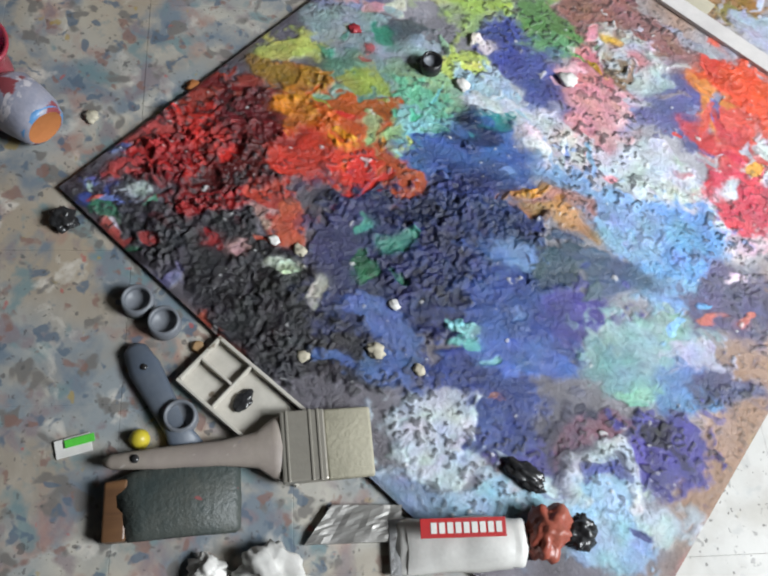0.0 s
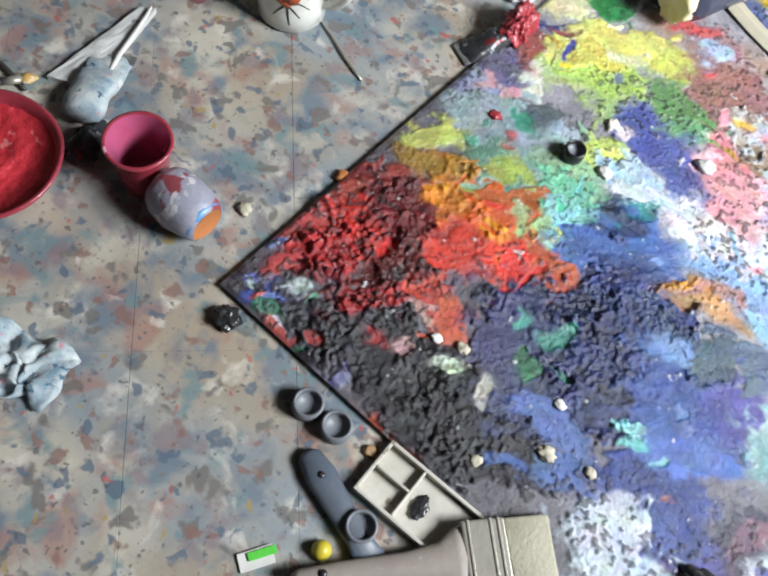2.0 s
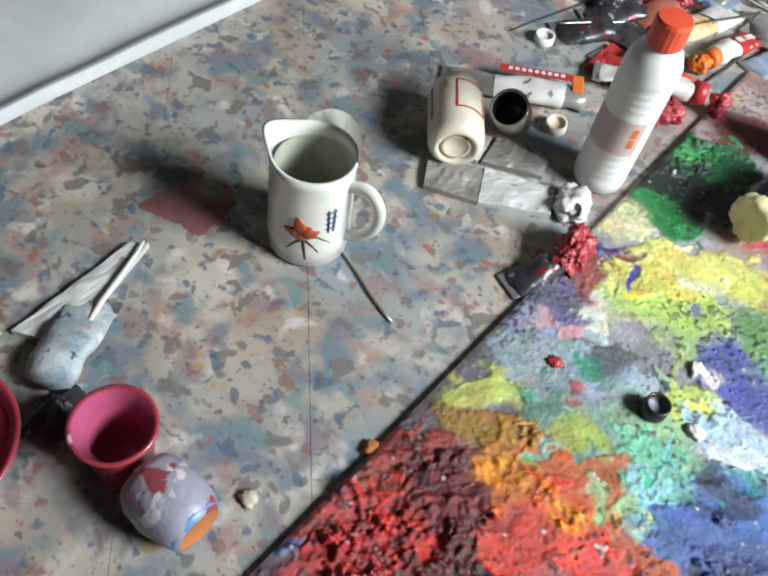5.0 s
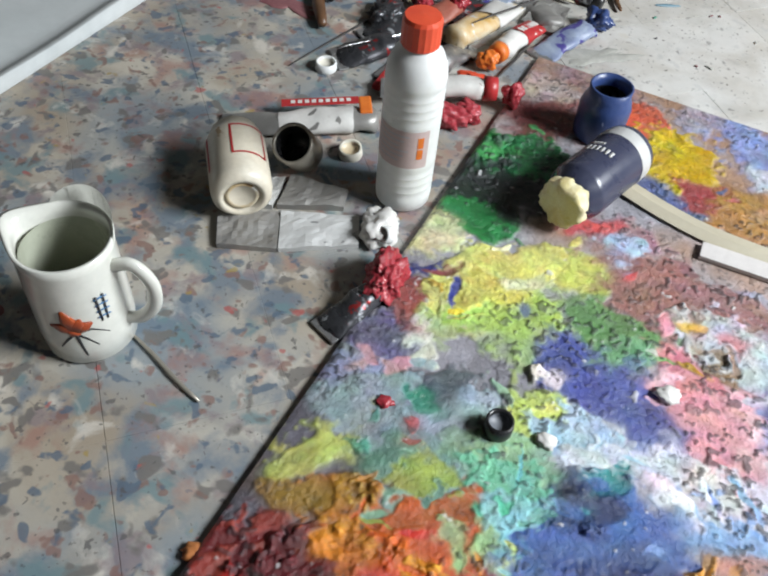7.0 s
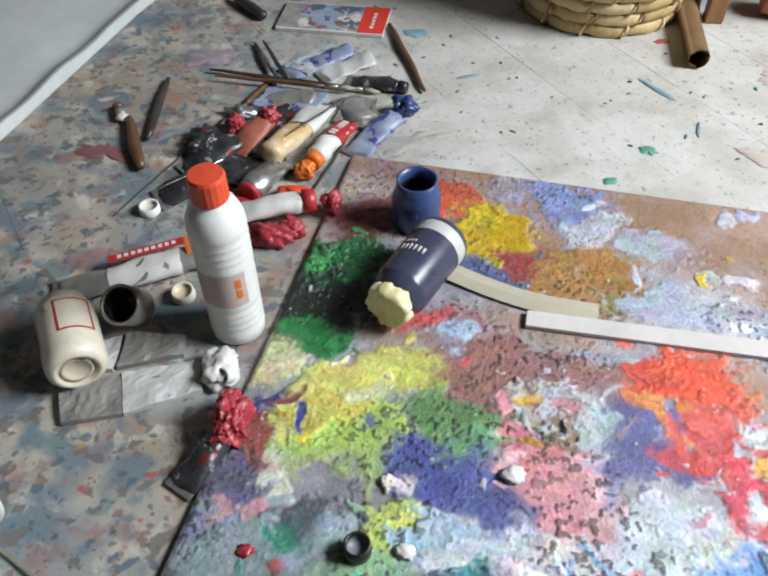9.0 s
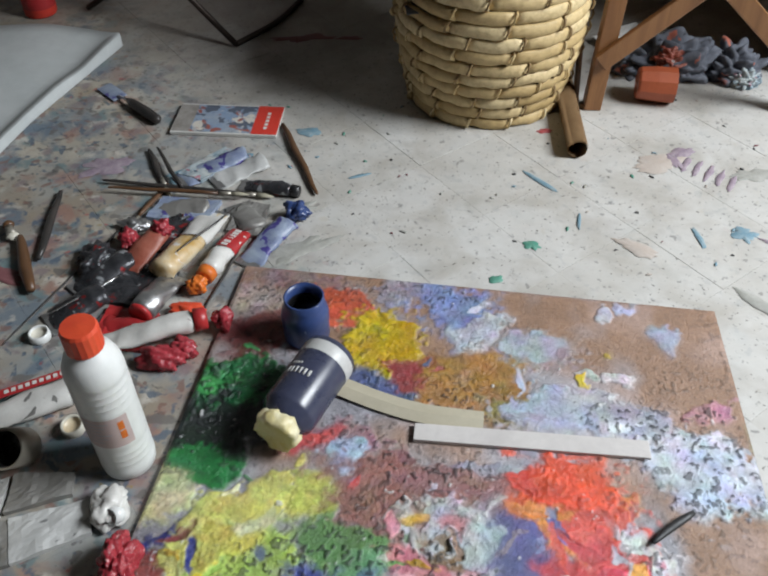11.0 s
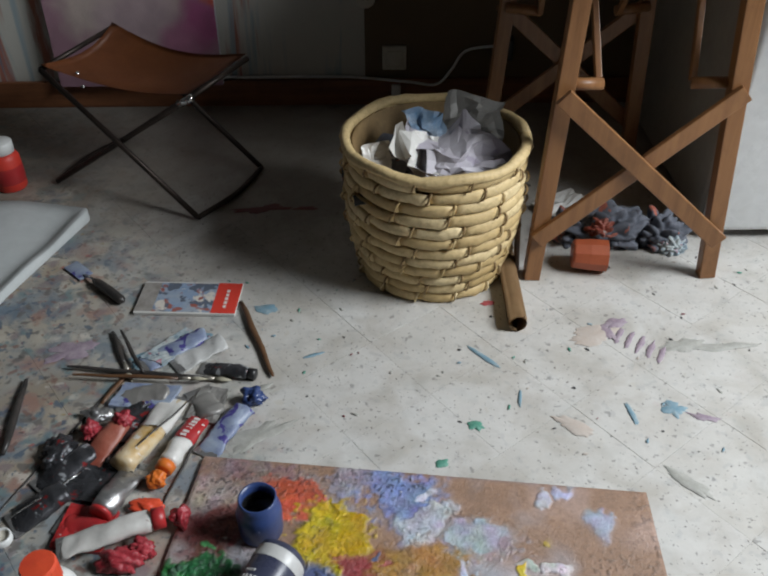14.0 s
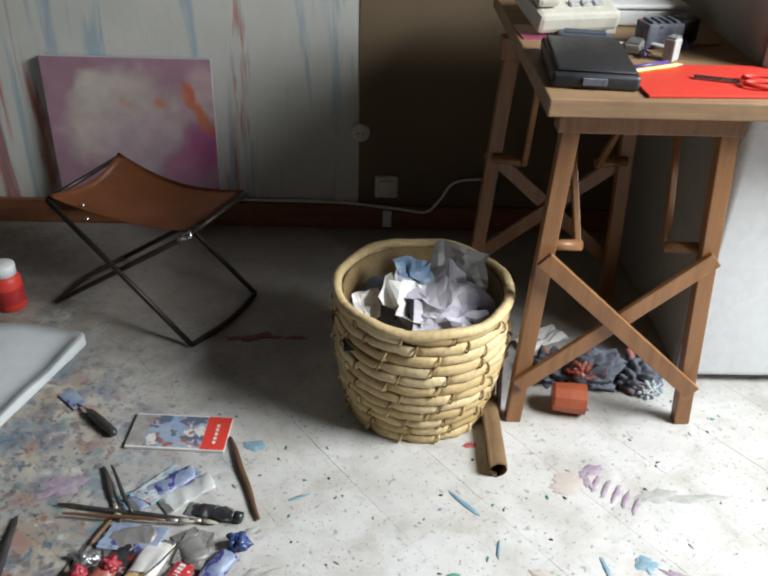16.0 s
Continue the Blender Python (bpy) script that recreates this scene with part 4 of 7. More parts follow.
M_GOLD = surface("paint_smeared_yellow_cap", (0.62, 0.52, 0.22), (0.72, 0.68, 0.5), 0.35, 50, relief=0.4)
M_CREAMJAR = surface("cream_painted_jar", (0.62, 0.55, 0.43), (0.70, 0.66, 0.56), 0.35, 20, relief=0.08, specks=((0.4, 0.28, 0.15),), speck_at=0.72)
M_TIN = surface("crumpled_tin", (0.52, 0.52, 0.52), (0.36, 0.36, 0.37), 0.38, 40, metal=0.85, relief=0.3, specks=((0.6, 0.6, 0.6), (0.3, 0.28, 0.27)), speck_at=0.64)
M_DULLTIN = surface("dull_grey_foil", (0.34, 0.33, 0.31), (0.24, 0.23, 0.22), 0.45, 22, metal=0.35, relief=0.2)
M_PALEFOIL = surface("pale_grey_label_foil", (0.56, 0.56, 0.55), (0.42, 0.42, 0.41), 0.4, 25, relief=0.2, specks=((0.2, 0.2, 0.2),), speck_at=0.68)
M_TUBEW = surface("white_tube", (0.70, 0.69, 0.66), (0.60, 0.58, 0.55), 0.4, 35, relief=0.1, specks=((0.35, 0.3, 0.28),), speck_at=0.72)
M_TUBEY = surface("ochre_stained_tube", (0.72, 0.66, 0.52), (0.52, 0.30, 0.06), 0.4, 18, relief=0.2, specks=((0.2, 0.12, 0.05), (0.66, 0.64, 0.6)), speck_at=0.63)
M_TUBEBR = surface("red_brown_tube", (0.27, 0.05, 0.03), (0.36, 0.13, 0.09), 0.4, 25, relief=0.3, specks=((0.45, 0.42, 0.4),), speck_at=0.69)
M_TUBER = surface("red_tube_label", (0.45, 0.03, 0.03), (0.36, 0.025, 0.03), 0.4, 30, relief=0.1, specks=((0.6, 0.5, 0.5),), speck_at=0.72)
M_TUBEK = surface("dark_metal_tube", (0.03, 0.032, 0.036), (0.10, 0.10, 0.11), 0.3, 30, metal=0.5, relief=0.4, specks=((0.42, 0.44, 0.46), (0.3, 0.03, 0.03)), speck_at=0.64)
M_LILAC = surface("lilac_smeared_tube", (0.34, 0.40, 0.48), (0.14, 0.17, 0.30), 0.4, 30, relief=0.25, specks=((0.06, 0.05, 0.22),), speck_at=0.6)
M_CRIMSON = surface("wet_crimson_paint", (0.27, 0.02, 0.03), (0.46, 0.06, 0.075), 0.25, 35, relief=0.8, specks=((0.62, 0.25, 0.25),), speck_at=0.7)
M_DRYRED = surface("dried_scarlet_paint", (0.55, 0.03, 0.045), (0.42, 0.02, 0.03), 0.55, 18, relief=1.0, specks=((0.62, 0.16, 0.16),), speck_at=0.66)
M_PINKGLAZE = surface("pink_painted_clay", (0.33, 0.04, 0.065), (0.24, 0.025, 0.035), 0.3, 20, relief=0.15, coat=0.2, specks=((0.55, 0.3, 0.34),), speck_at=0.70)
M_PINKIN = surface("rosy_glaze", (0.45, 0.10, 0.20), (0.35, 0.05, 0.11), 0.2, 16, relief=0.05, coat=0.5)
M_SMEARPOT = surface("blue_red_smeared_clay", (0.20, 0.22, 0.30), (0.36, 0.34, 0.38), 0.45, 18, relief=0.35, specks=((0.22, 0.05, 0.06), (0.5, 0.47, 0.5)), speck_at=0.58)
M_TERRA = surface("raw_terracotta", (0.46, 0.17, 0.05), (0.38, 0.13, 0.04), 0.7, 30)
M_TERRAPOT = surface("orange_painted_pot", (0.42, 0.10, 0.04), (0.34, 0.075, 0.03), 0.5, 22, specks=((0.5, 0.25, 0.15),), speck_at=0.7)
M_BLUERIM = surface("blue_paint", (0.08, 0.22, 0.45), (0.12, 0.28, 0.5), 0.4, 40)
M_HANDLE = wood("painted_brush_wood", (0.30, 0.24, 0.20), (0.19, 0.15, 0.13), 0.5, "X")
M_BIGHANDLE = surface("paint_greyed_wood", (0.30, 0.26, 0.22), (0.24, 0.20, 0.18), 0.55, 18, relief=0.2, specks=((0.15, 0.15, 0.2), (0.4, 0.36, 0.32)), speck_at=0.66)
M_FERRULE = surface("greyed_ferrule", (0.38, 0.35, 0.30), (0.30, 0.28, 0.24), 0.4, 25, metal=0.5, relief=0.15)
M_BRISTLE = surface("stiff_beige_bristle", (0.40, 0.37, 0.28), (0.30, 0.28, 0.21), 0.7, 30, relief=0.5)
M_DARKBRISTLE = surface("green_black_bristle", (0.035, 0.05, 0.05), (0.07, 0.075, 0.065), 0.5, 25, relief=0.6, specks=((0.18, 0.05, 0.05),), speck_at=0.7)
M_SLATE = surface("slate_blue_handle", (0.075, 0.095, 0.13), (0.11, 0.125, 0.15), 0.45, 20, relief=0.1)
M_BROWNWOOD = wood("dark_brush_handle", (0.15, 0.075, 0.035), (0.07, 0.035, 0.02), 0.4, "X")
M_BLACKWOOD = surface("black_lacquered_handle", (0.025, 0.025, 0.025), (0.06, 0.05, 0.045), 0.4, 30)
M_GREYCAP = surface("grey_paint_filled_cap", (0.13, 0.14, 0.16), (0.17, 0.18, 0.2), 0.5, 40)
M_BLACKCAP = surface("black_plastic_cap", (0.015, 0.015, 0.017), (0.03, 0.03, 0.03), 0.3, 30)
M_TRAY = surface("dirty_white_plastic", (0.55, 0.52, 0.46), (0.40, 0.37, 0.32), 0.5, 18, relief=0.1, specks=((0.2, 0.16, 0.12),), speck_at=0.68)
M_SHEET = surface("white_primed_cloth", (0.55, 0.57, 0.57), (0.44, 0.47, 0.47), 0.8, 6, relief=0.12)
M_PAPER = surface("crumpled_paper", (0.50, 0.48, 0.51), (0.36, 0.33, 0.39), 0.7, 12, relief=0.1, specks=((0.3, 0.27, 0.33),), speck_at=0.66)
M_BLUEPAPER = surface("blue_smeared_paper", (0.10, 0.22, 0.38), (0.4, 0.45, 0.5), 0.7, 20)
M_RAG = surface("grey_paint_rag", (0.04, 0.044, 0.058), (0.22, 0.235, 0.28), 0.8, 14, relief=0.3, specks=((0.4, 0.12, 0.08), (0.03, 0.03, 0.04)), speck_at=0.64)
M_WHITERAG = surface("white_blue_paint_rag", (0.56, 0.58, 0.56), (0.12, 0.21, 0.28), 0.7, 34, relief=0.4, specks=((0.05, 0.10, 0.16), (0.42, 0.20, 0.24)), speck_at=0.64)
M_CARD = surface("brown_cardboard", (0.40, 0.25, 0.125), (0.32, 0.19, 0.09), 0.7, 16, relief=0.15)
M_LEATHER = surface("tan_leather", (0.29, 0.098, 0.034), (0.19, 0.06, 0.022), 0.45, 9, relief=0.25)
M_IRON = surface("dark_iron_bar", (0.028, 0.022, 0.019), (0.05, 0.035, 0.028), 0.45, 30, metal=0.6)
M_CHROME = surface("worn_chrome", (0.6, 0.6, 0.6), (0.45, 0.45, 0.45), 0.25, 30, metal=1.0, relief=0.05)
M_BEIGESTRIP = surface("pale_beige_strip", (0.48, 0.44, 0.34), (0.40, 0.36, 0.27), 0.6, 14, relief=0.1)
M_WHITESTRIP = surface("white_painted_strip", (0.62, 0.59, 0.57), (0.50, 0.47, 0.46), 0.6, 16, relief=0.15, specks=((0.3, 0.26, 0.26),), speck_at=0.7)
M_GREEN = surface("bright_green_paper", (0.10, 0.55, 0.06), (0.08, 0.48, 0.05), 0.5, 30)
M_YELLOW = surface("yellow_plastic", (0.55, 0.45, 0.04), (0.45, 0.36, 0.03), 0.4, 30)
M_REDPAPER = surface("scarlet_card", (0.66, 0.05, 0.03), (0.60, 0.045, 0.03), 0.5, 10, relief=0.03)
M_DKPLASTIC = surface("black_moulded_plastic", (0.02, 0.021, 0.023), (0.03, 0.03, 0.032), 0.45, 20, relief=0.08)
M_PURPLE = surface("purple_plastic", (0.10, 0.06, 0.25), (0.08, 0.05, 0.2), 0.4, 30)
M_PLUM = surface("dry_plum_stain", (0.20, 0.075, 0.085), (0.27, 0.12, 0.12), 0.6, 40, relief=0.3)

RX90 = Matrix.Rotation(radians(90), 4, "X")


def lying(a, b, z=0.0):
    """A frame with its x axis from a to b along the floor: place, turn in degrees and length."""
    d = Vector((b[0] - a[0], b[1] - a[1]))
    return (a[0], a[1], z), math.degrees(math.atan2(d.y, d.x)), d.length


# ---- jug, bottle and jars ----
def jug():
    t = thing("jug", "white china milk jug with an orange flower, stained inside", "jug", (-0.356, 0.214, 0.0), 12)
    prof = ((0.0, 0.002), (0.040, 0.0), (0.0445, 0.004), (0.0455, 0.03), (0.0445, 0.09), (0.0435, 0.122), (0.0450, 0.134))
    bm = lathe(prof + ((0.0415, 0.134), (0.0400, 0.122), (0.0405, 0.03), (0.036, 0.008), (0.0, 0.008)), 48)
    for v in bm.verts:
        k = max(0.0, (v.co.z - 0.095) / 0.04)
        a = math.atan2(v.co.y, v.co.x) - radians(168)
        lip = math.exp(-(math.atan2(math.sin(a), math.cos(a)) / 0.48) ** 2) * k * k
        v.co += Vector((math.cos(radians(168)), math.sin(radians(168)), 0.06)) * 0.017 * lip
    body = part("body", bm, M_CHINA, t, "white glazed china")
    part("stained_inside", lathe(((0.0, 0.0086), (0.0362, 0.0086), (0.0402, 0.030), (0.0397, 0.118)), 48), M_CHINAIN, t, "greenish stained inside")
    pts = smoothed([(0.041, -0.004, 0.108), (0.062, -0.006, 0.115), (0.077, -0.007, 0.094), (0.074, -0.006, 0.062), (0.058, -0.005, 0.040), (0.042, -0.004, 0.034)], 6)
    part("handle", sweep(pts, 0.0072, 10, 0.75, None, (0, 1, 0)), M_CHINA, t)
    bm = bmesh.new()
    arc = [radians(5 + 120 * k / 24) for k in range(25)]
    lo = [bm.verts.new((0.0435 * math.cos(a), 0.0435 * math.sin(a), 0.127)) for a in arc]
    hi = [bm.verts.new((0.0455 * math.cos(a), 0.0455 * math.sin(a), 0.132 + 0.024 * math.sin(math.pi * k / 24) ** 0.6)) for k, a in enumerate(arc)]
    for k in range(24):
        bm.faces.new((lo[k], lo[k + 1], hi[k + 1], hi[k]))
    bmesh.ops.solidify(bm, geom=list(bm.faces), thickness=0.003)
    part("raised_back", bm, M_CHINA, t)
    # the painted flower: petals, stalks and a few strokes on the round wall
    def stroke(points, r, mat):
        pts = [((0.0457) * math.cos(radians(a + 38)), (0.0457) * math.sin(radians(a + 38)), z) for a, z in points]
        part("brush_stroke", sweep(pts, r, 6, 0.25, None, (pts[0][0], pts[0][1], 0)), mat, body)
    for a1, z1 in ((-118, 0.048), (-104, 0.072), (-122, 0.084), (-140, 0.062), (-92, 0.064)):
        stroke([(-113, 0.056), ((-113 + a1) / 2, (0.058 + z1) / 2), (a1, z1)], [0.0055, 0.0070, 0.0014], M_OCHREINK)
    for a1, z1 in ((-92, 0.030), (-76, 0.042), (-108, 0.018), (-135, 0.030)):
        stroke([(-113, 0.052), ((-113 + a1) / 2, z1 + 0.013), (a1, z1)], [0.0018, 0.0014, 0.0009], M_INK)
    for k in range(4):
        stroke([(-84, 0.090 - k * 0.008), (-74, 0.0905 - k * 0.008), (-68, 0.089 - k * 0.008)], 0.0011, M_BLUERIM)
    stroke([(-81, 0.094), (-80, 0.060)], 0.0010, M_INK)
    stroke([(-72, 0.094), (-73, 0.060)], 0.0010, M_INK)


def bottle():
    t = thing("solvent_bottle", "white ribbed plastic solvent bottle with an orange-red screw cap", "bottle", (-0.132, 0.520, 0.0))
    prof = [(0.0, 0.0), (0.028, 0.0), (0.0315, 0.004), (0.0325, 0.014)]
    for k in range(4):
        z = 0.022 + k * 0.0105
        prof += [(0.0325, z), (0.0312, z + 0.0045), (0.0325, z + 0.009)]
    prof += [(0.0325, 0.070), (0.0322, 0.122)]
    for k in range(4):
        z = 0.126 + k * 0.0105
        prof += [(0.0325, z), (0.0312, z + 0.0045), (0.0325, z + 0.009)]
    prof += [(0.0325, 0.172), (0.0312, 0.184), (0.0255, 0.198), (0.0165, 0.206), (0.0150, 0.212)]
    body = part("body", lathe(prof, 40), M_HDPE, t, "ribbed white plastic")
    cap = [(0.0185, 0.206), (0.0198, 0.208), (0.0198, 0.234), (0.018, 0.238), (0.0, 0.239)]
    bm = lathe(cap, 40)
    for v in bm.verts:
        if 0.207 < v.co.z < 0.235:
            v.co.xy *= 1.0 + 0.018 * (round(math.atan2(v.co.y, v.co.x) / (math.pi / 20)) % 2)
    part("cap", bm, M_REDCAP, t, "orange-red screw cap", False)

    def patch(name, a0, a1, z0, z1, mat, r=0.0327, parent=t):
        bm = bmesh.new()
        n = 10
        lo = [bm.verts.new((r * math.cos(radians(a0 + (a1 - a0) * k / n)), r * math.sin(radians(a0 + (a1 - a0) * k / n)), z0)) for k in range(n + 1)]
        hi = [bm.verts.new((v.co.x, v.co.y, z1)) for v in lo]
        for k in range(n):
            bm.faces.new((lo[k], lo[k + 1], hi[k + 1], hi[k]))
        return part(name, bm, mat, parent)
    lab = patch("label", -160, -35, 0.070, 0.120, M_LABELW)
    patch("warning_sign", -58, -46, 0.098, 0.112, M_ORANGE, 0.0329, lab)
    patch("warning_sign", -58, -46, 0.083, 0.096, M_ORANGE, 0.0329, lab)
    for k in range(6):
        patch("printed_line", -150, -75 - (k % 3) * 9, 0.112 - k * 0.0065, 0.1142 - k * 0.0065, M_PAPER, 0.0329, lab)


def tilted_jar(name, label, place, rz, rx, mat, prof, n=36):
    """A jar on its side: turned about z after being laid over."""
    t = thing(name, label, "jar", place, rz, rx)
    part("body", lathe(prof, n), mat, t)
    return t


jug()
bottle()
# cream jar lying with its base towards the room, a red-framed label round it
t = tilted_jar("gesso_jar", "cream plastic jar with a red-framed label, lying on its side", (-0.283, 0.408, 0.036), 31, -90, M_CREAMJAR,
               ((0.0, 0.004), (0.021, 0.004), (0.022, 0.0), (0.027, 0.0), (0.033, 0.006), (0.0345, 0.014), (0.035, 0.085), (0.033, 0.093), (0.028, 0.098), (0.028, 0.108), (0.0, 0.108)))
part("base_ring", lathe(((0.0145, 0.0035), (0.0175, 0.002), (0.0185, 0.0038)), 30), M_TUBEY, t)
for a0, a1, z0, z1 in ((-100, -30, 0.036, 0.0385), (-100, -30, 0.083, 0.0855), (-100, -96, 0.036, 0.0855), (-34, -30, 0.036, 0.0855), (-160, -152, 0.03, 0.085)):
    bm = bmesh.new()
    ring = [(0.0353 * math.cos(radians(a0 + (a1 - a0) * k / 8)), 0.0353 * math.sin(radians(a0 + (a1 - a0) * k / 8))) for k in range(9)]
    lo = [bm.verts.new((x, y, z0)) for x, y in ring]
    hi = [bm.verts.new((x, y, z1)) for x, y in ring]
    for k in range(8):
        bm.faces.new((lo[k], lo[k + 1], hi[k + 1], hi[k]))
    part("label_line", bm, M_TUBER, t)
# small open pot with a black inside
t = thing("open_pot", "small grey pot with a black inside, tipped beside the cream jar", "pot", (-0.262, 0.512, 0.0), 0, 38, 0)
t.matrix_world = pose(-0.258, 0.523, 0.018, 38, 0, -8)
part("body", lathe(((0.0, 0.0), (0.022, 0.0), (0.024, 0.003), (0.0245, 0.045), (0.022, 0.046), (0.021, 0.044), (0.021, 0.006), (0.0, 0.006)), 32), M_FERRULE, t)
part("ink_inside", lathe(((0.0, 0.0075), (0.0205, 0.0075), (0.0208, 0.043)), 32), M_BLACKCAP, t)
# blue jar, standing open
t = thing("blue_paint_jar", "open jar coated in dark blue paint, standing on the palette", "jar", (0.066, 0.722, 0.0085))
part("body", lathe(((0.0, 0.0), (0.028, 0.0), (0.0315, 0.004), (0.0325, 0.045), (0.030, 0.055), (0.0265, 0.060), (0.027, 0.074), (0.0245, 0.0745), (0.0235, 0.058), (0.0275, 0.045), (0.0275, 0.010), (0.0, 0.010)), 36, None, 0.03), M_BLUEGL, t)
part("paint_inside", lathe(((0.0, 0.030), (0.0268, 0.030), (0.0268, 0.046), (0.0232, 0.058)), 30), M_BLACKCAP, t)
# navy jar on its side with a pale band and a smeared cap
t = thing("navy_paint_jar", "navy plastic paint jar lying on the palette, cap smeared with yellow", "jar")
t.matrix_world = pose(0.048, 0.530, 0.0455, -90, 0, -25)
part("body", lathe(((0.0, 0.012), (0.026, 0.012), (0.028, 0.020), (0.0345, 0.028), (0.0355, 0.034), (0.0355, 0.128), (0.034, 0.136), (0.028, 0.140), (0.0, 0.140)), 40), M_DKBLUE, t)
part("pale_band", lathe(((0.0359, 0.110), (0.0361, 0.112), (0.0361, 0.126), (0.0359, 0.128)), 40), M_PALEFOIL, t, "paint-spattered pale band")
bm = lathe(((0.0, -0.006), (0.022, -0.006), (0.026, -0.003), (0.027, 0.001), (0.0272, 0.005), (0.027, 0.009), (0.0265, 0.012), (0.0265, 0.016), (0.0, 0.016)), 60)
for v in bm.verts:
    if -0.004 < v.co.z < 0.013:
        v.co.xy *= 1.0 + 0.09 * (round(math.atan2(v.co.y, v.co.x) / (math.pi / 9)) % 2)
part("cap", lumpy(lumpy(bm, 0.0042, 60, 3), 0.002, 190, 5), M_GOLD, t, "cap smeared with pale yellow paint")
for k, (z, w, h) in enumerate(((0.068, 0.030, 0.0075), (0.083, 0.016, 0.003))):
    bm = bmesh.new()
    for j in range(6 if k == 0 else 4):
        a = radians(-128 + j * (10 if k == 0 else 7))
        m = Matrix.Rotation(a, 4, "Z")
        box(bm, (0.0354, -0.0018, z), (0.0359, 0.0018 if k == 0 else 0.0012, z + h * 1.3), 0, m)
    part("printed_bars", bm, M_PALEFOIL, t, "pale printed lettering shown as bars")


# ---- tubes, caps and brushes ----
def paint_tube(name, label, tail, neck, half, mat, capmat=None, z=0.0, crush=1.0, neck_r=0.007, band=None, bars=0, cap_len=0.014, bend=0.0, seed=1.0):
    """A metal or plastic paint tube lying flat: folded tail, swelling body, shoulder, cap."""
    place, rz, length = lying(tail, neck, z)
    t = thing(name, label, "paint tube", place, rz, group="paint tubes on the floor")
    n = 20
    xs = [length * i / n for i in range(n + 1)]
    thick = lambda f: 0.0018 + (half * 0.62 * crush) * min(1.0, f * 1.25) ** 0.8
    pts = [(x, bend * math.sin(math.pi * x / length), thick(x / length)) for x in xs]
    wid = [half * (1.06 - 0.16 * (x / length)) for x in xs]
    flat = [thick(x / length) / w for x, w in zip(xs, wid)]
    pts += [(length + half * 0.22, 0, pts[-1][2])]
    wid += [neck_r * 1.2]
    flat += [1.0]
    part("body", lumpy(lumpy(sweep(pts, wid, 16, flat), 0.0024 * (2.4 - crush), 44, seed), 0.0015, 130, seed), mat, t)
    part("folded_end", boxed((-0.006, -half * 1.04, 0.0006), (0.008, half * 1.04, 0.0042), 0.001), M_TIN, t, "", False)
    if band:
        f0, f1, bm_mat = band
        i0, i1 = int(f0 * n), int(f1 * n) + 1
        part("label", lumpy(sweep(pts[i0:i1], [w * 1.04 for w in wid[i0:i1]], 16, [f * 1.08 for f in flat[i0:i1]], None, (0, 0, 1), False), 0.0022 * (2.4 - crush), 42, seed), bm_mat, t)
        bm = bmesh.new()
        for k in range(bars):
            x = length * (f0 + (f1 - f0) * (k + 0.6) / (bars + 0.4))
            zt = 2 * thick(x / length)
            box(bm, (x - 0.0028, -half * 0.28, zt + 0.0002), (x + 0.0022, half * 0.28, zt + 0.0014), 0)
        if bars:
            part("printed_bars", bm, M_TUBEW, t, "white lettering shown as bars", False)
        else:
            bm.free()
    if capmat:
        zc = pts[-1][2]
        m = Matrix.Translation((length + half * 0.2, 0, zc)) @ Matrix.Rotation(radians(90), 4, "Y")
        part("cap", lathe(((neck_r, 0.0), (neck_r * 1.5, 0.001), (neck_r * 1.4, cap_len), (neck_r * 0.9, cap_len + 0.001), (0.0, cap_len + 0.001)), 18, m), capmat, t)
    return t


def blob(name, label, category, place, size, mat, amount=0.35, scale=30, seed=0.0, squash=0.7, sub=4, group=""):
    """A lump of paint or a screwed-up scrap."""
    t = thing(name, label, category, place, group=group)
    bm = bmesh.new()
    bmesh.ops.create_icosphere(bm, subdivisions=sub, radius=1.0)
    for v in bm.verts:
        d = v.co.normalized()
        k = 1 + amount * 0.9 * noise.noise(d * 1.6 + Vector((seed, 0, 0))) + amount * 0.55 * noise.noise(d * 3.6 + Vector((0, seed, 0))) + amount * 0.28 * noise.noise(d * 9 + Vector((0, 0, seed)))
        v.co = Vector((d.x * size[0] * k, d.y * size[1] * k, max(d.z * size[2] * k * squash + size[2] * squash * 0.75, 0.0)))
    part("lump", bm, mat, t)
    return t


def ring_cap(label, place, r, h, mat, inner, rz=0.0, rx=0.0):
    t = thing("loose_cap", label, "cap", place, rz, rx, group="loose caps")
    part("shell", lathe(((0.0, 0.0), (r, 0.0), (r * 1.04, h * 0.1), (r * 0.98, h), (r * 0.8, h), (r * 0.76, h * 0.85), (r * 0.74, h * 0.55), (0, h * 0.5)), 28), mat, t)
    part("inside", lathe(((0.0, h * 0.56), (r * 0.72, h * 0.58), (r * 0.74, h * 0.75)), 24), inner, t)


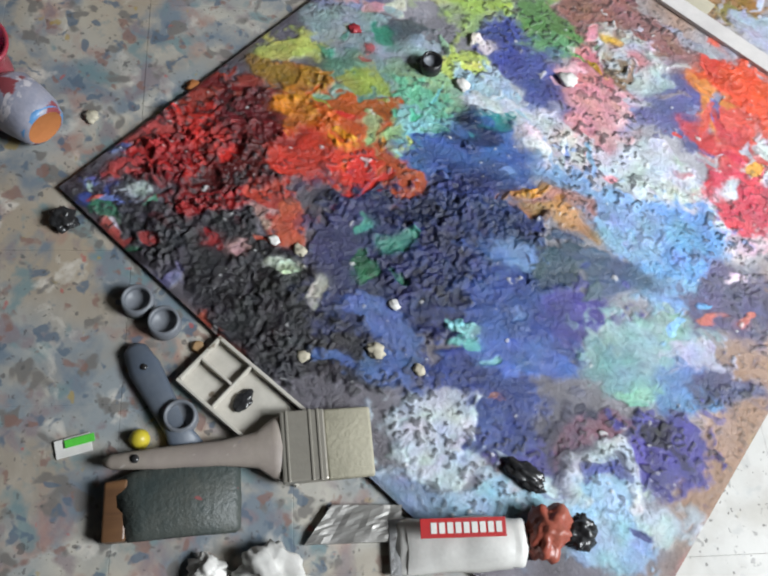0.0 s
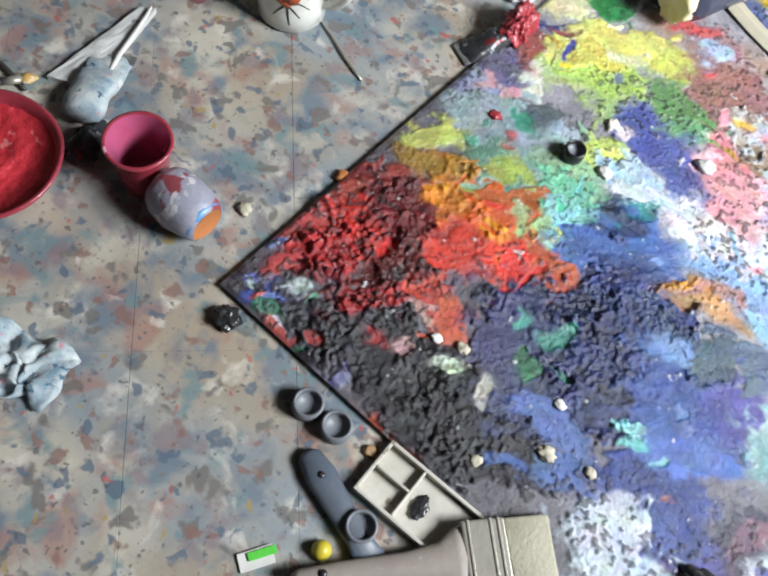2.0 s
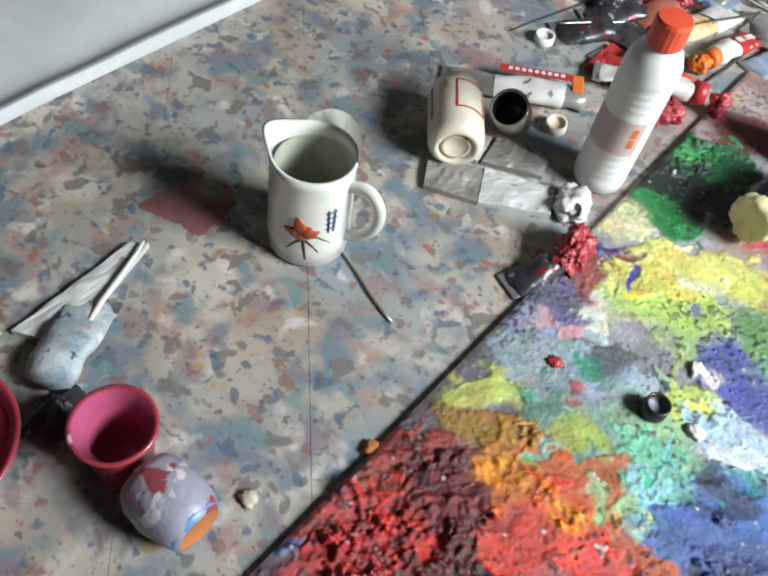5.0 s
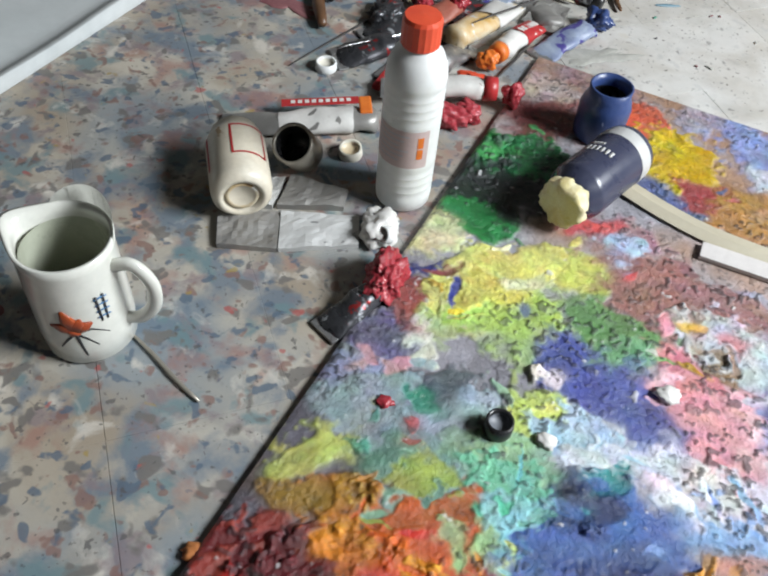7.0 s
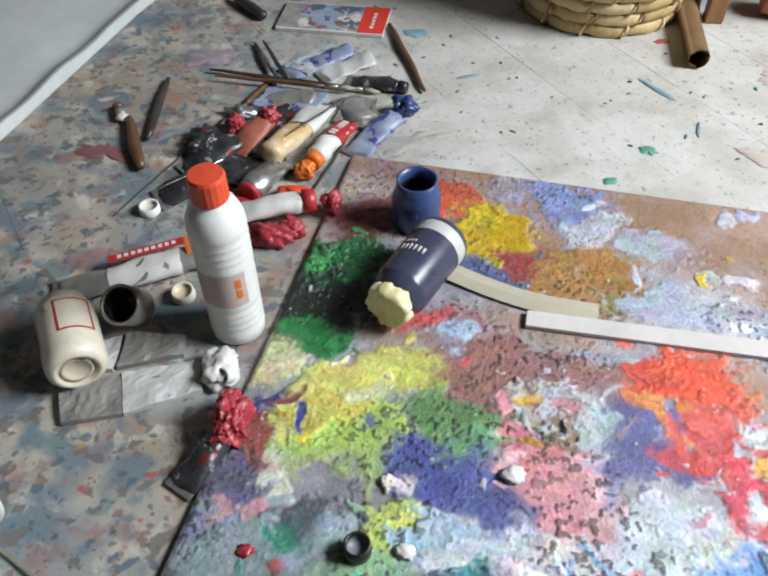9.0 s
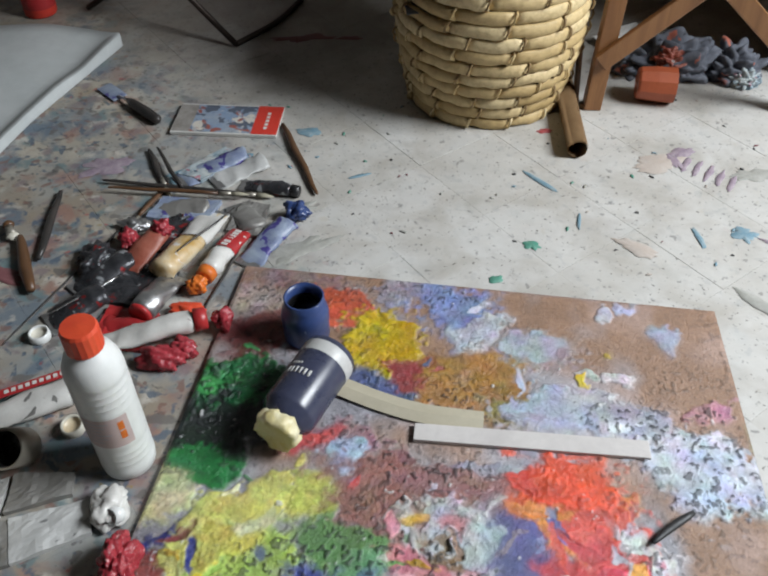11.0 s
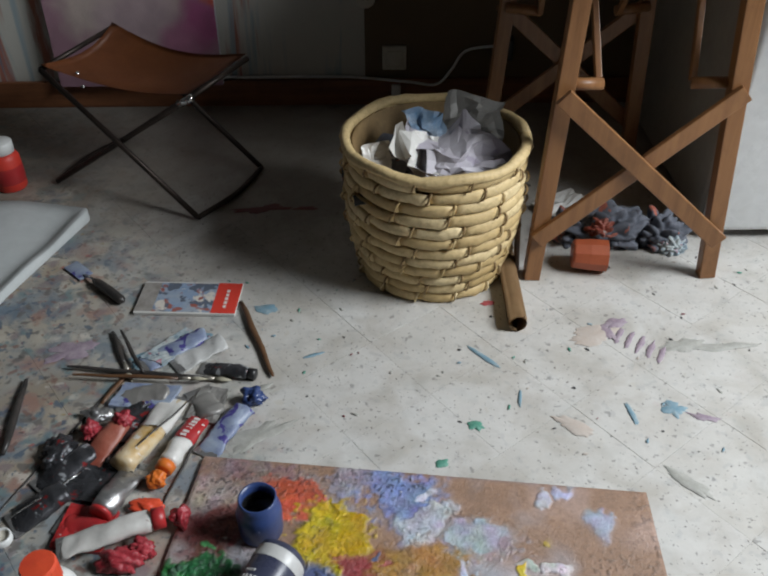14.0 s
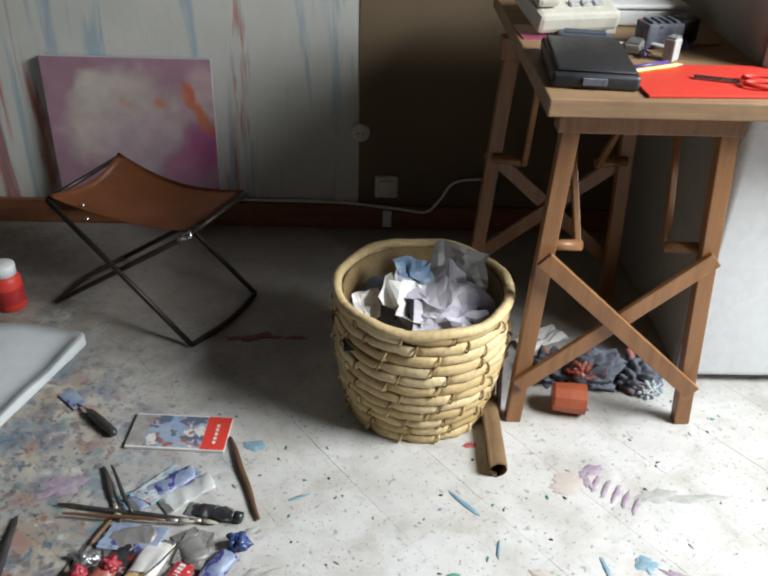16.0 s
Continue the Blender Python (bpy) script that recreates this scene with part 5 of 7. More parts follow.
def brush(name, label, a, b, r, handle, tip=None, ferrule=True, flat=0.8, z=0.0, tip_len=0.03, category="paintbrush", group="paintbrushes on the floor"):
    place, rz, length = lying(a, b, z)
    t = thing(name, label, category, place, rz, group=group)
    k = length - (tip_len + 0.022 if tip else 0.0)
    xs = [0.0, 0.01 * k, 0.1 * k, 0.35 * k, 0.62 * k, 0.85 * k, k]
    rr = [r * 0.35, r * 0.55, r * 0.75, r, r * 1.15, r * 0.95, r * 0.7]
    part("handle", sweep([(x, 0.0012 * math.sin(x * 60), r * 1.05) for x in xs], rr, 10, flat), handle, t)
    if tip:
        part("ferrule", sweep([(k, 0, r * 1.05), (k + 0.022, 0, r * 1.05)], [r * 0.75, r * 0.95], 10, 0.8), M_FERRULE, t)
        part("bristles", sweep([(k + 0.02, 0, r * 1.05), (k + 0.02 + tip_len * 0.55, 0, r), (k + 0.022 + tip_len, 0.001, r * 0.6)], [r * 0.95, r * 1.25, r * 0.25], 10, 0.6), tip, t)
    return t


# tubes lying between jug and bottle
tubeA = paint_tube("paint_tube", "white paint tube with a red printed panel and orange end", (-0.375, 0.548), (-0.205, 0.625), 0.022, M_DULLTIN, None, band=(0.36, 0.86, M_TUBEW), crush=0.75, seed=2)
bpy.context.view_layer.update()
ML = tubeA.matrix_world.inverted() @ pose(-0.318, 0.590, 0.0205, 0, -3, 24.5)


def placed(bm, m):
    bm.transform(m)
    return bm


panel = part("label_panel", placed(boxed((0, 0, 0), (0.098, 0.014, 0.001), 0.0003), ML), M_TUBER, tubeA, "red printed panel", False)
for k in range(9):
    part("printed_bar", placed(boxed((0.012 + k * 0.0088, 0.0045, 0.001), (0.0175 + k * 0.0088, 0.0105, 0.0016), 0), ML), M_TUBEW, panel, "", False)
part("orange_end", placed(boxed((0.098, -0.018, -0.004), (0.114, 0.014, 0.0012), 0.002), ML), M_ORANGE, tubeA, "orange end", False)

def foil(label, corners, mat, seed, z=0.002):
    """A squeezed-flat empty tube: a thin plate with a creased surface."""
    t = thing("flattened_tube", label, "paint tube", (0, 0, 0), group="paint tubes on the floor")
    a, b, c, d = [Vector(p) for p in corners]
    bm = bmesh.new()
    n = 12
    top = [[bm.verts.new(((a * (1 - i / n) + b * (i / n)) * (1 - j / n) + (d * (1 - i / n) + c * (i / n)) * (j / n)).to_3d()) for i in range(n + 1)] for j in range(n + 1)]
    for j in range(n + 1):
        for i in range(n + 1):
            v = top[j][i]
            v.co.z = z + 0.0045 + 0.004 * noise.noise(Vector((v.co.x * 38 + seed, v.co.y * 38, 0))) + 0.003 * abs(noise.noise(Vector((v.co.x * 90, v.co.y * 90, seed))))
    for j in range(n):
        for i in range(n):
            bm.faces.new((top[j][i], top[j][i + 1], top[j + 1][i + 1], top[j + 1][i]))
    ring = [e for e in bm.edges if e.is_boundary]
    ext = bmesh.ops.extrude_edge_only(bm, edges=ring)
    for v in ext["geom"]:
        if isinstance(v, bmesh.types.BMVert):
            v.co.z = 0.0
    bmesh.ops.recalc_face_normals(bm, faces=bm.faces)
    part("sheet", bm, mat, t, "", False)


foil("flattened grey metal tube lying on the floor", ((-0.293, 0.359), (-0.230, 0.378), (-0.250, 0.433), (-0.313, 0.403)), M_DULLTIN, 1)
foil("flattened pale tube with worn print", ((-0.229, 0.379), (-0.150, 0.419), (-0.165, 0.462), (-0.249, 0.433)), M_PALEFOIL, 4)
foil("flattened grey tube half under the cream jar", ((-0.258, 0.440), (-0.186, 0.467), (-0.192, 0.497), (-0.262, 0.492)), M_DULLTIN, 8)
foil("crumpled pale foil scrap by the cream jar", ((-0.318, 0.425), (-0.262, 0.437), (-0.268, 0.49), (-0.30, 0.47)), M_PALEFOIL, 12)
blob("crumpled_tube_end", "crumpled white tube end by the palette edge", "paint tube", (-0.136, 0.448, 0.0), (0.022, 0.026, 0.022), M_TUBEW, 0.4, seed=3)
ring_cap("small white tube cap lying on its side", (-0.122, 0.440, 0.012), 0.010, 0.014, M_HDPE, M_CREAM, -30, 55)
paint_tube("paint_tube", "dark tube oozing crimson paint over the palette edge", (-0.140, 0.298), (-0.110, 0.352), 0.017, M_TUBEK, None, crush=1.1, seed=7)
blob("paint_lump", "lump of wet crimson paint squeezed on the palette edge", "paint", (-0.104, 0.376, 0.006), (0.020, 0.031, 0.022), M_CRIMSON, 0.5, seed=9, squash=1.0, sub=5)
ring_cap("white tube cap lying open side up", (-0.308, 0.716, 0.0), 0.0145, 0.012, M_HDPE, M_CREAM)
ring_cap("cream tube cap lying open side up", (-0.214, 0.563, 0.0), 0.0145, 0.013, M_CREAM, M_TUBEY, 0, 8)
ring_cap("black tube cap standing on the palette", (0.052, 0.246, 0.010), 0.0135, 0.017, M_BLACKCAP, M_GREYCAP)

# the heap of tubes beyond the bottle
paint_tube("paint_tube", "squashed tube smeared with red-brown paint", (-0.222, 0.842), (-0.186, 0.935), 0.021, M_TUBEBR, None, crush=0.85, seed=11)
blob("paint_lump", "lump of red paint on a squashed tube", "paint", (-0.182, 0.928, 0.012), (0.017, 0.014, 0.014), M_CRIMSON, 0.5, seed=12, squash=1.0)
blob("paint_lump", "lump of red paint by the squashed tubes", "paint", (-0.232, 0.915, 0.0), (0.014, 0.017, 0.015), M_CRIMSON, 0.5, seed=13, squash=1.0)
paint_tube("paint_tube", "white tube stained with ochre paint, cap end to the room", (-0.112, 0.993), (-0.162, 0.838), 0.024, M_TUBEY, None, crush=1.0, band=(0.0, 0.5, M_TUBEW), bend=0.006, seed=15)
paint_tube("paint_tube", "bare silver tube end with a red mouth", (-0.145, 0.835), (-0.170, 0.755), 0.021, M_TIN, M_TUBER, crush=1.25, neck_r=0.012, cap_len=0.006, seed=16)
paint_tube("paint_tube", "white tube with red panel and orange neck", (-0.058, 0.955), (-0.092, 0.845), 0.018, M_TUBEW, M_ORANGE, crush=1.1, band=(0.12, 0.62, M_TUBER), bars=6, neck_r=0.010, seed=17)
blob("paint_lump", "knob of orange paint on a tube mouth", "paint", (-0.104, 0.812, 0.004), (0.015, 0.014, 0.013), M_ORANGE, 0.4, seed=18, squash=1.0)
paint_tube("paint_tube", "pale tube smeared with lilac and blue paint", (-0.040, 0.870), (0.012, 0.962), 0.020, M_LILAC, None, crush=0.7, seed=19)
blob("paint_lump", "lump of dark blue paint on a tube mouth", "paint", (0.024, 0.982, 0.004), (0.019, 0.017, 0.016), M_BLUEGL, 0.5, seed=20, squash=1.0)
paint_tube("paint_tube", "white tube with a red neck caked in paint", (-0.214, 0.690), (-0.095, 0.728), 0.019, M_TUBEW, M_TUBER, z=0.012, crush=1.0, neck_r=0.011, cap_len=0.018, seed=21)
blob("paint_lump", "lump of red paint on a tube mouth", "paint", (-0.052, 0.738, 0.010), (0.014, 0.016, 0.014), M_CRIMSON, 0.5, seed=22, squash=1.0)
paint_tube("paint_tube", "crushed red and white tube under another tube", (-0.232, 0.742), (-0.160, 0.722), 0.017, M_TUBER, None, crush=0.8, seed=23)
blob("paint_lump", "crushed red tube end with wet paint", "paint tube", (-0.125, 0.672, 0.0), (0.030, 0.017, 0.015), M_CRIMSON, 0.5, seed=24, squash=1.0)
blob("paint_lump", "bright red scrap between the tubes", "paint", (-0.112, 0.768, 0.0), (0.024, 0.013, 0.014), M_REDCAP, 0.4, seed=25)
paint_tube("paint_tube", "dark metal tube with worn silver print", (-0.300, 0.740), (-0.238, 0.792), 0.024, M_TUBEK, None, crush=0.8, seed=26)
paint_tube("paint_tube", "dark crushed tube under the red-brown one", (-0.282, 0.805), (-0.222, 0.872), 0.022, M_TUBEK, None, crush=0.7, seed=27)
paint_tube("paint_tube", "grey flattened tube beyond the heap", (-0.205, 0.985), (-0.130, 1.005), 0.026, M_DULLTIN, None, crush=0.35, seed=28)
paint_tube("paint_tube", "grey flattened tube beside the lilac one", (-0.075, 1.010), (-0.040, 0.950), 0.022, M_DULLTIN, None, crush=0.35, seed=29)
paint_tube("paint_tube", "flattened tube with a blue smear", (-0.185, 1.075), (-0.092, 1.155), 0.022, M_LILAC, None, crush=0.35, seed=30)
paint_tube("paint_tube", "flattened grey tube with a violet band", (-0.125, 1.075), (-0.050, 1.135), 0.022, M_PALEFOIL, None, crush=0.35, seed=31)
paint_tube("paint_tube", "black tube lying beyond the heap", (-0.075, 1.068), (0.006, 1.046), 0.014, M_TUBEK, M_BLACKCAP, crush=1.0, seed=32)

brush("paintbrush", "thin dark paintbrush lying beyond the tubes", (-0.262, 1.168), (-0.196, 1.035), 0.0048, M_BLACKWOOD, M_BRISTLE)
brush("paintbrush", "long thin dark paintbrush lying across the tubes", (-0.318, 1.072), (-0.02, 1.032), 0.0042, M_BLACKWOOD, M_BRISTLE, z=0.003)
brush("paintbrush", "thin brown paintbrush with a yellowed tip", (-0.205, 1.068), (-0.250, 0.930), 0.0042, M_BROWNWOOD, M_BRISTLE)
brush("paintbrush", "second thin dark brush crossing the heap", (-0.300, 1.045), (-0.06, 1.030), 0.0036, M_BROWNWOOD, M_BRISTLE, z=0.009)
brush("paintbrush", "thin dark brush crossing another", (-0.245, 1.165), (-0.178, 1.05), 0.0036, M_BLACKWOOD, None, z=0.008)
brush("paintbrush", "dark wooden brush handle with a worn brown end", (0.052, 1.042), (-0.030, 1.252), 0.0056, M_BROWNWOOD)
brush("wooden_modelling_tool", "black tapered tool handle on the floor", (-0.381, 1.042), (-0.362, 0.872), 0.0062, M_BLACKWOOD, category="tool")
brush("paintbrush", "short brown brush with a pale end", (-0.440, 0.955), (-0.415, 0.915), 0.0085, M_BROWNWOOD, M_CREAM, tip_len=0.012)
brush("paintbrush", "short reddish wooden brush handle", (-0.408, 0.922), (-0.349, 0.800), 0.0088, M_BROWNWOOD)
brush("metal_rod", "thin grey metal rod lying by the jug", (-0.318, 0.222), (-0.219, 0.176), 0.0024, M_FERRULE, category="rod")
brush("metal_rod", "thin steel rod among the tubes", (-0.300, 0.738), (-0.218, 0.822), 0.0020, M_CHROME, category="rod", z=0.02)
brush("metal_rod", "thin dark rod along the tubes", (-0.355, 0.700), (-0.215, 1.050), 0.0018, M_BLACKWOOD, category="rod")
brush("metal_rod", "thin dark rod beside the palette", (-0.090, 0.765), (-0.038, 1.000), 0.0022, M_BLACKWOOD, category="rod")
foil("dark crushed tube foil under the heap of tubes", ((-0.262, 0.790), (-0.165, 0.770), (-0.140, 0.850), (-0.235, 0.880)), M_TUBEK, 51)
foil("blackened flattened tube among the heap", ((-0.205, 0.900), (-0.130, 0.885), (-0.110, 0.965), (-0.190, 0.990)), M_TUBEK, 53)
foil("flattened tube smeared with violet paint beyond the heap", ((-0.220, 0.975), (-0.120, 0.965), (-0.105, 1.020), (-0.205, 1.030)), M_LILAC, 55)
foil("flattened grey tube beside the orange-necked one", ((-0.085, 0.945), (-0.030, 0.930), (-0.022, 1.010), (-0.070, 1.020)), M_DULLTIN, 57)
foil("flattened tube smeared pale blue, beyond the brushes", ((-0.195, 1.095), (-0.150, 1.075), (-0.075, 1.150), (-0.125, 1.175)), M_WHITERAG, 59)
foil("crushed foil with red and white print under the white tube", ((-0.235, 0.700), (-0.160, 0.690), (-0.150, 0.760), (-0.225, 0.775)), M_TUBER, 61)
blob("crumpled_foil", "crumpled silver foil beside the dark tubes", "foil", (-0.272, 0.870, 0.0), (0.026, 0.030, 0.018), M_TUBEK, 0.6, seed=81)
blob("crumpled_foil", "small crumpled silver foil by the tube heap", "foil", (-0.235, 0.955, 0.0), (0.020, 0.016, 0.013), M_TIN, 0.6, seed=83)
blob("paint_lump", "crimson lump with a pale highlight by the white tube", "paint", (-0.100, 0.690, 0.0), (0.018, 0.016, 0.014), M_CRIMSON, 0.5, seed=85, squash=1.0)
brush("metal_rod", "thin dark rod crossing the ochre-stained tube", (-0.140, 0.860), (-0.070, 0.965), 0.0017, M_BLACKWOOD, category="rod", z=0.034)
# palette knife with a blue-smeared blade
t = thing("palette_knife", "black-handled palette knife with a blue-smeared blade", "palette knife", (-0.404, 1.385, 0.0), -43)
part("blade", lumpy(boxed((0.0, -0.016, 0.003), (0.062, 0.016, 0.0048), 0.0008), 0.002, 40), M_LILAC, t, "blue-smeared steel blade")
part("shank", sweep([(0.055, 0, 0.005), (0.085, 0, 0.010), (0.10, 0, 0.010)], 0.003, 8), M_CHROME, t)
part("handle", sweep([(0.095, 0, 0.011), (0.11, 0, 0.011), (0.15, 0, 0.011), (0.19, 0, 0.011), (0.197, 0, 0.011)], [0.006, 0.009, 0.0105, 0.009, 0.003], 12), M_BLACKWOOD, t, "black wooden handle")
# thin picture book
t = thing("picture_leaflet", "thin leaflet with a blue picture and red end, lying flat", "leaflet", (-0.236, 1.222, 0.0), -3)
part("paper_block", boxed((0, 0, 0), (0.198, 0.098, 0.007), 0.001), M_TUBEW, t, "", False)
part("cover_picture", boxed((0.035, 0.004, 0.007), (0.15, 0.094, 0.0078), 0.0003), surface("printed_blue_picture", (0.20, 0.30, 0.46), (0.36, 0.38, 0.40), 0.35, 15, relief=0.02, specks=((0.6, 0.56, 0.5), (0.3, 0.1, 0.08), (0.1, 0.12, 0.16)), speck_at=0.58), t, "blue printed picture", False)
part("cover_spine", boxed((0.0, 0.004, 0.007), (0.035, 0.094, 0.0076), 0.0003), surface("printed_grey_picture", (0.36, 0.34, 0.32), (0.2, 0.18, 0.16), 0.35, 40, relief=0.02), t, "", False)
part("cover_red", boxed((0.15, 0.002, 0.007), (0.198, 0.096, 0.0079), 0.0003), M_REDPAPER, t, "red end of the cover", False)
for k in range(5):
    part("printed_bar", boxed((0.171, 0.018 + k * 0.012, 0.0079), (0.177, 0.026 + k * 0.012, 0.0083), 0), M_TUBEW, t, "", False)

# ---- strips on the palette ----
t = thing("beige_strip", "bent pale beige strip lying on the palette", "strip", (0, 0, 0.0085))
bm = bmesh.new()
pts = smoothed([(0.120, 0.628, 0.004), (0.17, 0.606, 0.003), (0.225, 0.588, 0.003), (0.30, 0.578, 0.002)], 5)
sweep(pts, [0.015] * len(pts), 4, 0.18, bm)
part("strip", bm, M_BEIGESTRIP, t, "", False)
t = thing("white_strip", "flat white painted wooden strip lying on the palette", "strip", (0.213, 0.559, 0.009), -4.2)
part("strip", lumpy(boxed((0, -0.0125, 0), (0.285, 0.0125, 0.006), 0.001), 0.0012, 20), M_WHITESTRIP, t, "", False)
brush("charcoal_stick", "short black stick of charcoal lying on the palette", (0.474, 0.414), (0.527, 0.453), 0.0045, M_INK, category="stick", z=0.012, group="")

# ---- pots and bowl on the working side ----
t = thing("red_bowl", "shallow red bowl full of dried scarlet paint", "bowl", (-0.458, -0.197, 0.0))
part("body", lathe(((0.0, 0.0), (0.045, 0.0), (0.052, 0.004), (0.078, 0.036), (0.083, 0.047), (0.079, 0.048), (0.073, 0.038), (0.050, 0.014), (0.0, 0.014)), 48, None, 0.02), M_PINKGLAZE, t)
bm = bmesh.new()
bmesh.ops.create_grid(bm, x_segments=46, y_segments=46, size=0.074)
for v in list(bm.verts):
    if v.co.xy.length > 0.0735:
        bm.verts.remove(v)
for v in bm.verts:
    q = v.co * 60
    r = v.co.xy.length / 0.0735
    v.co.z = 0.022 + 0.014 * r * r + (0.006 * noise.noise(q * 0.6) + 0.0045 * abs(noise.noise(q * 1.5))) * (1.1 - 0.7 * r)
part("dried_paint", bm, M_DRYRED, t, "thick dried scarlet paint")

t = thing("pink_pot", "small pink painted clay pot, open and empty", "pot", (-0.328, -0.098, 0.0))
part("body", lathe(((0.0, 0.0), (0.022, 0.0), (0.026, 0.004), (0.0285, 0.03), (0.0275, 0.055), (0.036, 0.074), (0.0375, 0.079), (0.034, 0.080), (0.0245, 0.058), (0.024, 0.03), (0.02, 0.008), (0.0, 0.008)), 44, None, 0.02), M_PINKGLAZE, t)
part("glazed_inside", lathe(((0.0, 0.009), (0.0198, 0.009), (0.0236, 0.03), (0.0241, 0.058), (0.0332, 0.0785)), 44), M_PINKIN, t)

t = thing("smeared_pot", "clay pot smeared blue and red, lying on its side", "pot")
t.matrix_world = pose(-0.296, -0.106, 0.033, 90, 0, 84)
part("body", lumpy(lathe(((0.018, 0.0), (0.026, 0.002), (0.031, 0.012), (0.033, 0.034), (0.030, 0.054), (0.025, 0.068), (0.021, 0.070)), 40), 0.0015, 50), M_SMEARPOT, t)
part("bottom", lathe(((0.0, 0.0695), (0.0205, 0.0695), (0.0212, 0.070)), 32), M_TERRA, t, "bare terracotta bottom")
part("blue_rim", lathe(((0.0212, 0.0698), (0.0255, 0.0675), (0.0262, 0.064)), 32), M_BLUERIM, t)
# pot's recess coloured black in place of its inner shade
part("mouth", lathe(((0.0, 0.012), (0.016, 0.010), (0.0182, 0.0)), 32), M_BLACKCAP, t)

foil("crumpled tin tube smeared with pale green", ((-0.505, -0.065), (-0.455, -0.045), (-0.478, 0.095), (-0.495, 0.085)), M_PALEFOIL, 21)
paint_tube("paint_tube", "crushed metal tube streaked blue and white, by the pots", (-0.470, 0.010), (-0.435, -0.085), 0.026, M_WHITERAG, None, crush=0.8, seed=41)
brush("metal_rod", "curved pale metal rod by the crushed tube", (-0.482, 0.092), (-0.447, -0.040), 0.0028, M_TUBEW, category="rod", z=0.008)
brush("paintbrush", "dark brush leaning by the red bowl", (-0.578, -0.150), (-0.512, -0.072), 0.0065, M_TUBEK, M_TUBEY, tip_len=0.018)
brush("paintbrush", "thin black brush beside the red bowl", (-0.585, -0.080), (-0.512, -0.092), 0.0032, M_BLACKWOOD)
blob("black_scrap", "dark scrap of dried paint by the pots", "scrap", (-0.408, -0.105, 0.0), (0.020, 0.030, 0.012), M_TUBEK, 0.4, seed=43)
t = thing("paint_rag", "stiff rag smeared white and blue", "rag", (-0.292, -0.348, 0.0), 25)
bm = bmesh.new()
bmesh.ops.create_grid(bm, x_segments=26, y_segments=26, size=0.5)
for v in bm.verts:
    x, y = v.co.x, v.co.y
    fold = abs(noise.noise((x * 3.1, y * 3.1, 4))) + 0.6 * abs(noise.noise((x * 7, y * 7, 9)))
    v.co = Vector((x * 0.115, y * 0.072, 0.003 + 0.040 * fold * (1.1 - 1.6 * max(abs(x), abs(y))))) + 0.014 * noise.noise_vector(Vector((x * 3, y * 3, 7))) * Vector((1, 1, 0)).length
    v.co.z = max(v.co.z, 0.001)
bmesh.ops.solidify(bm, geom=list(bm.faces), thickness=0.0015)
part("cloth", bm, M_WHITERAG, t)
blob("black_scrap", "black scrap of dried paint at the palette corner", "scrap", (-0.150, -0.178, 0.0), (0.015, 0.012, 0.012), M_BLACKCAP, 0.5, seed=45)

# ---- tools along the palette's near edge ----
for x, y, lab in ((-0.024, -0.204, "grey paint-filled cap lying by the palette"), (0.013, -0.206, "second grey paint-filled cap by the palette"), (0.090, -0.273, "grey paint-filled cap beside the plastic tray")):
    ring_cap(lab, (x, y, 0.0), 0.0165, 0.017, M_GREYCAP, M_GREYCAP)
# broad grey brush
t = thing("wide_brush", "broad flat brush with a greyed wooden handle and beige bristles", "paintbrush", (0.062, -0.350, 0.008), 40.5)
pts = [(0.0, 0, 0.008), (0.008, 0, 0.008), (0.05, 0, 0.008), (0.11, 0, 0.008), (0.145, 0, 0.008), (0.160, 0, 0.008), (0.172, 0, 0.008)]
part("handle", sweep(pts, [0.003, 0.0075, 0.0105, 0.0125, 0.018, 0.030, 0.0335], 16, [0.9, 0.75, 0.6, 0.55, 0.42, 0.25, 0.22]), M_BIGHANDLE, t, "paint-greyed wooden handle")
# black disc laid on the handle as the hole's painted shade
part("hole", lathe(((0.0, 0.0), (0.0042, 0.0), (0.0042, 0.0006), (0, 0.0006)), 14, Matrix.Translation((0.03, 0, 0.0142))), M_BLACKCAP, t)
part("ferrule", boxed((0.168, -0.035, 0.001), (0.212, 0.035, 0.0155), 0.002), M_FERRULE, t, "greyed metal ferrule", False)
for x in (0.173, 0.196, 0.204):
    part("ferrule_ridge", boxed((x, -0.0354, 0.0152), (x + 0.0026, 0.0354, 0.0166), 0.0006), M_FERRULE, t, "", False)
part("bristles", lumpy(boxed((0.211, -0.0345, 0.002), (0.258, 0.0345, 0.0145), 0.003), 0.0012, 60), M_BRISTLE, t, "stiff beige bristles")
# dark clogged brush
t = thing("clogged_brush", "old flat brush clogged with green-black paint", "paintbrush", (0.100, -0.372, 0.0), 40)
bm = bmesh.new()
pts = [(0.0, -0.006, 0.010), (0.02, 0.0, 0.011), (0.06, 0.004, 0.010), (0.105, 0.008, 0.008), (0.112, 0.008, 0.006)]
sweep(pts, [0.030, 0.033, 0.036, 0.040, 0.036], 18, [0.3, 0.3, 0.26, 0.18, 0.1], bm)
part("bristles", lumpy(bm, 0.003, 40, 4), M_DARKBRISTLE, t, "bristles stiff with dark paint")
part("ferrule", lumpy(boxed((-0.014, -0.033, 0.001), (0.008, 0.024, 0.018), 0.003), 0.002, 40), M_BROWNWOOD, t)
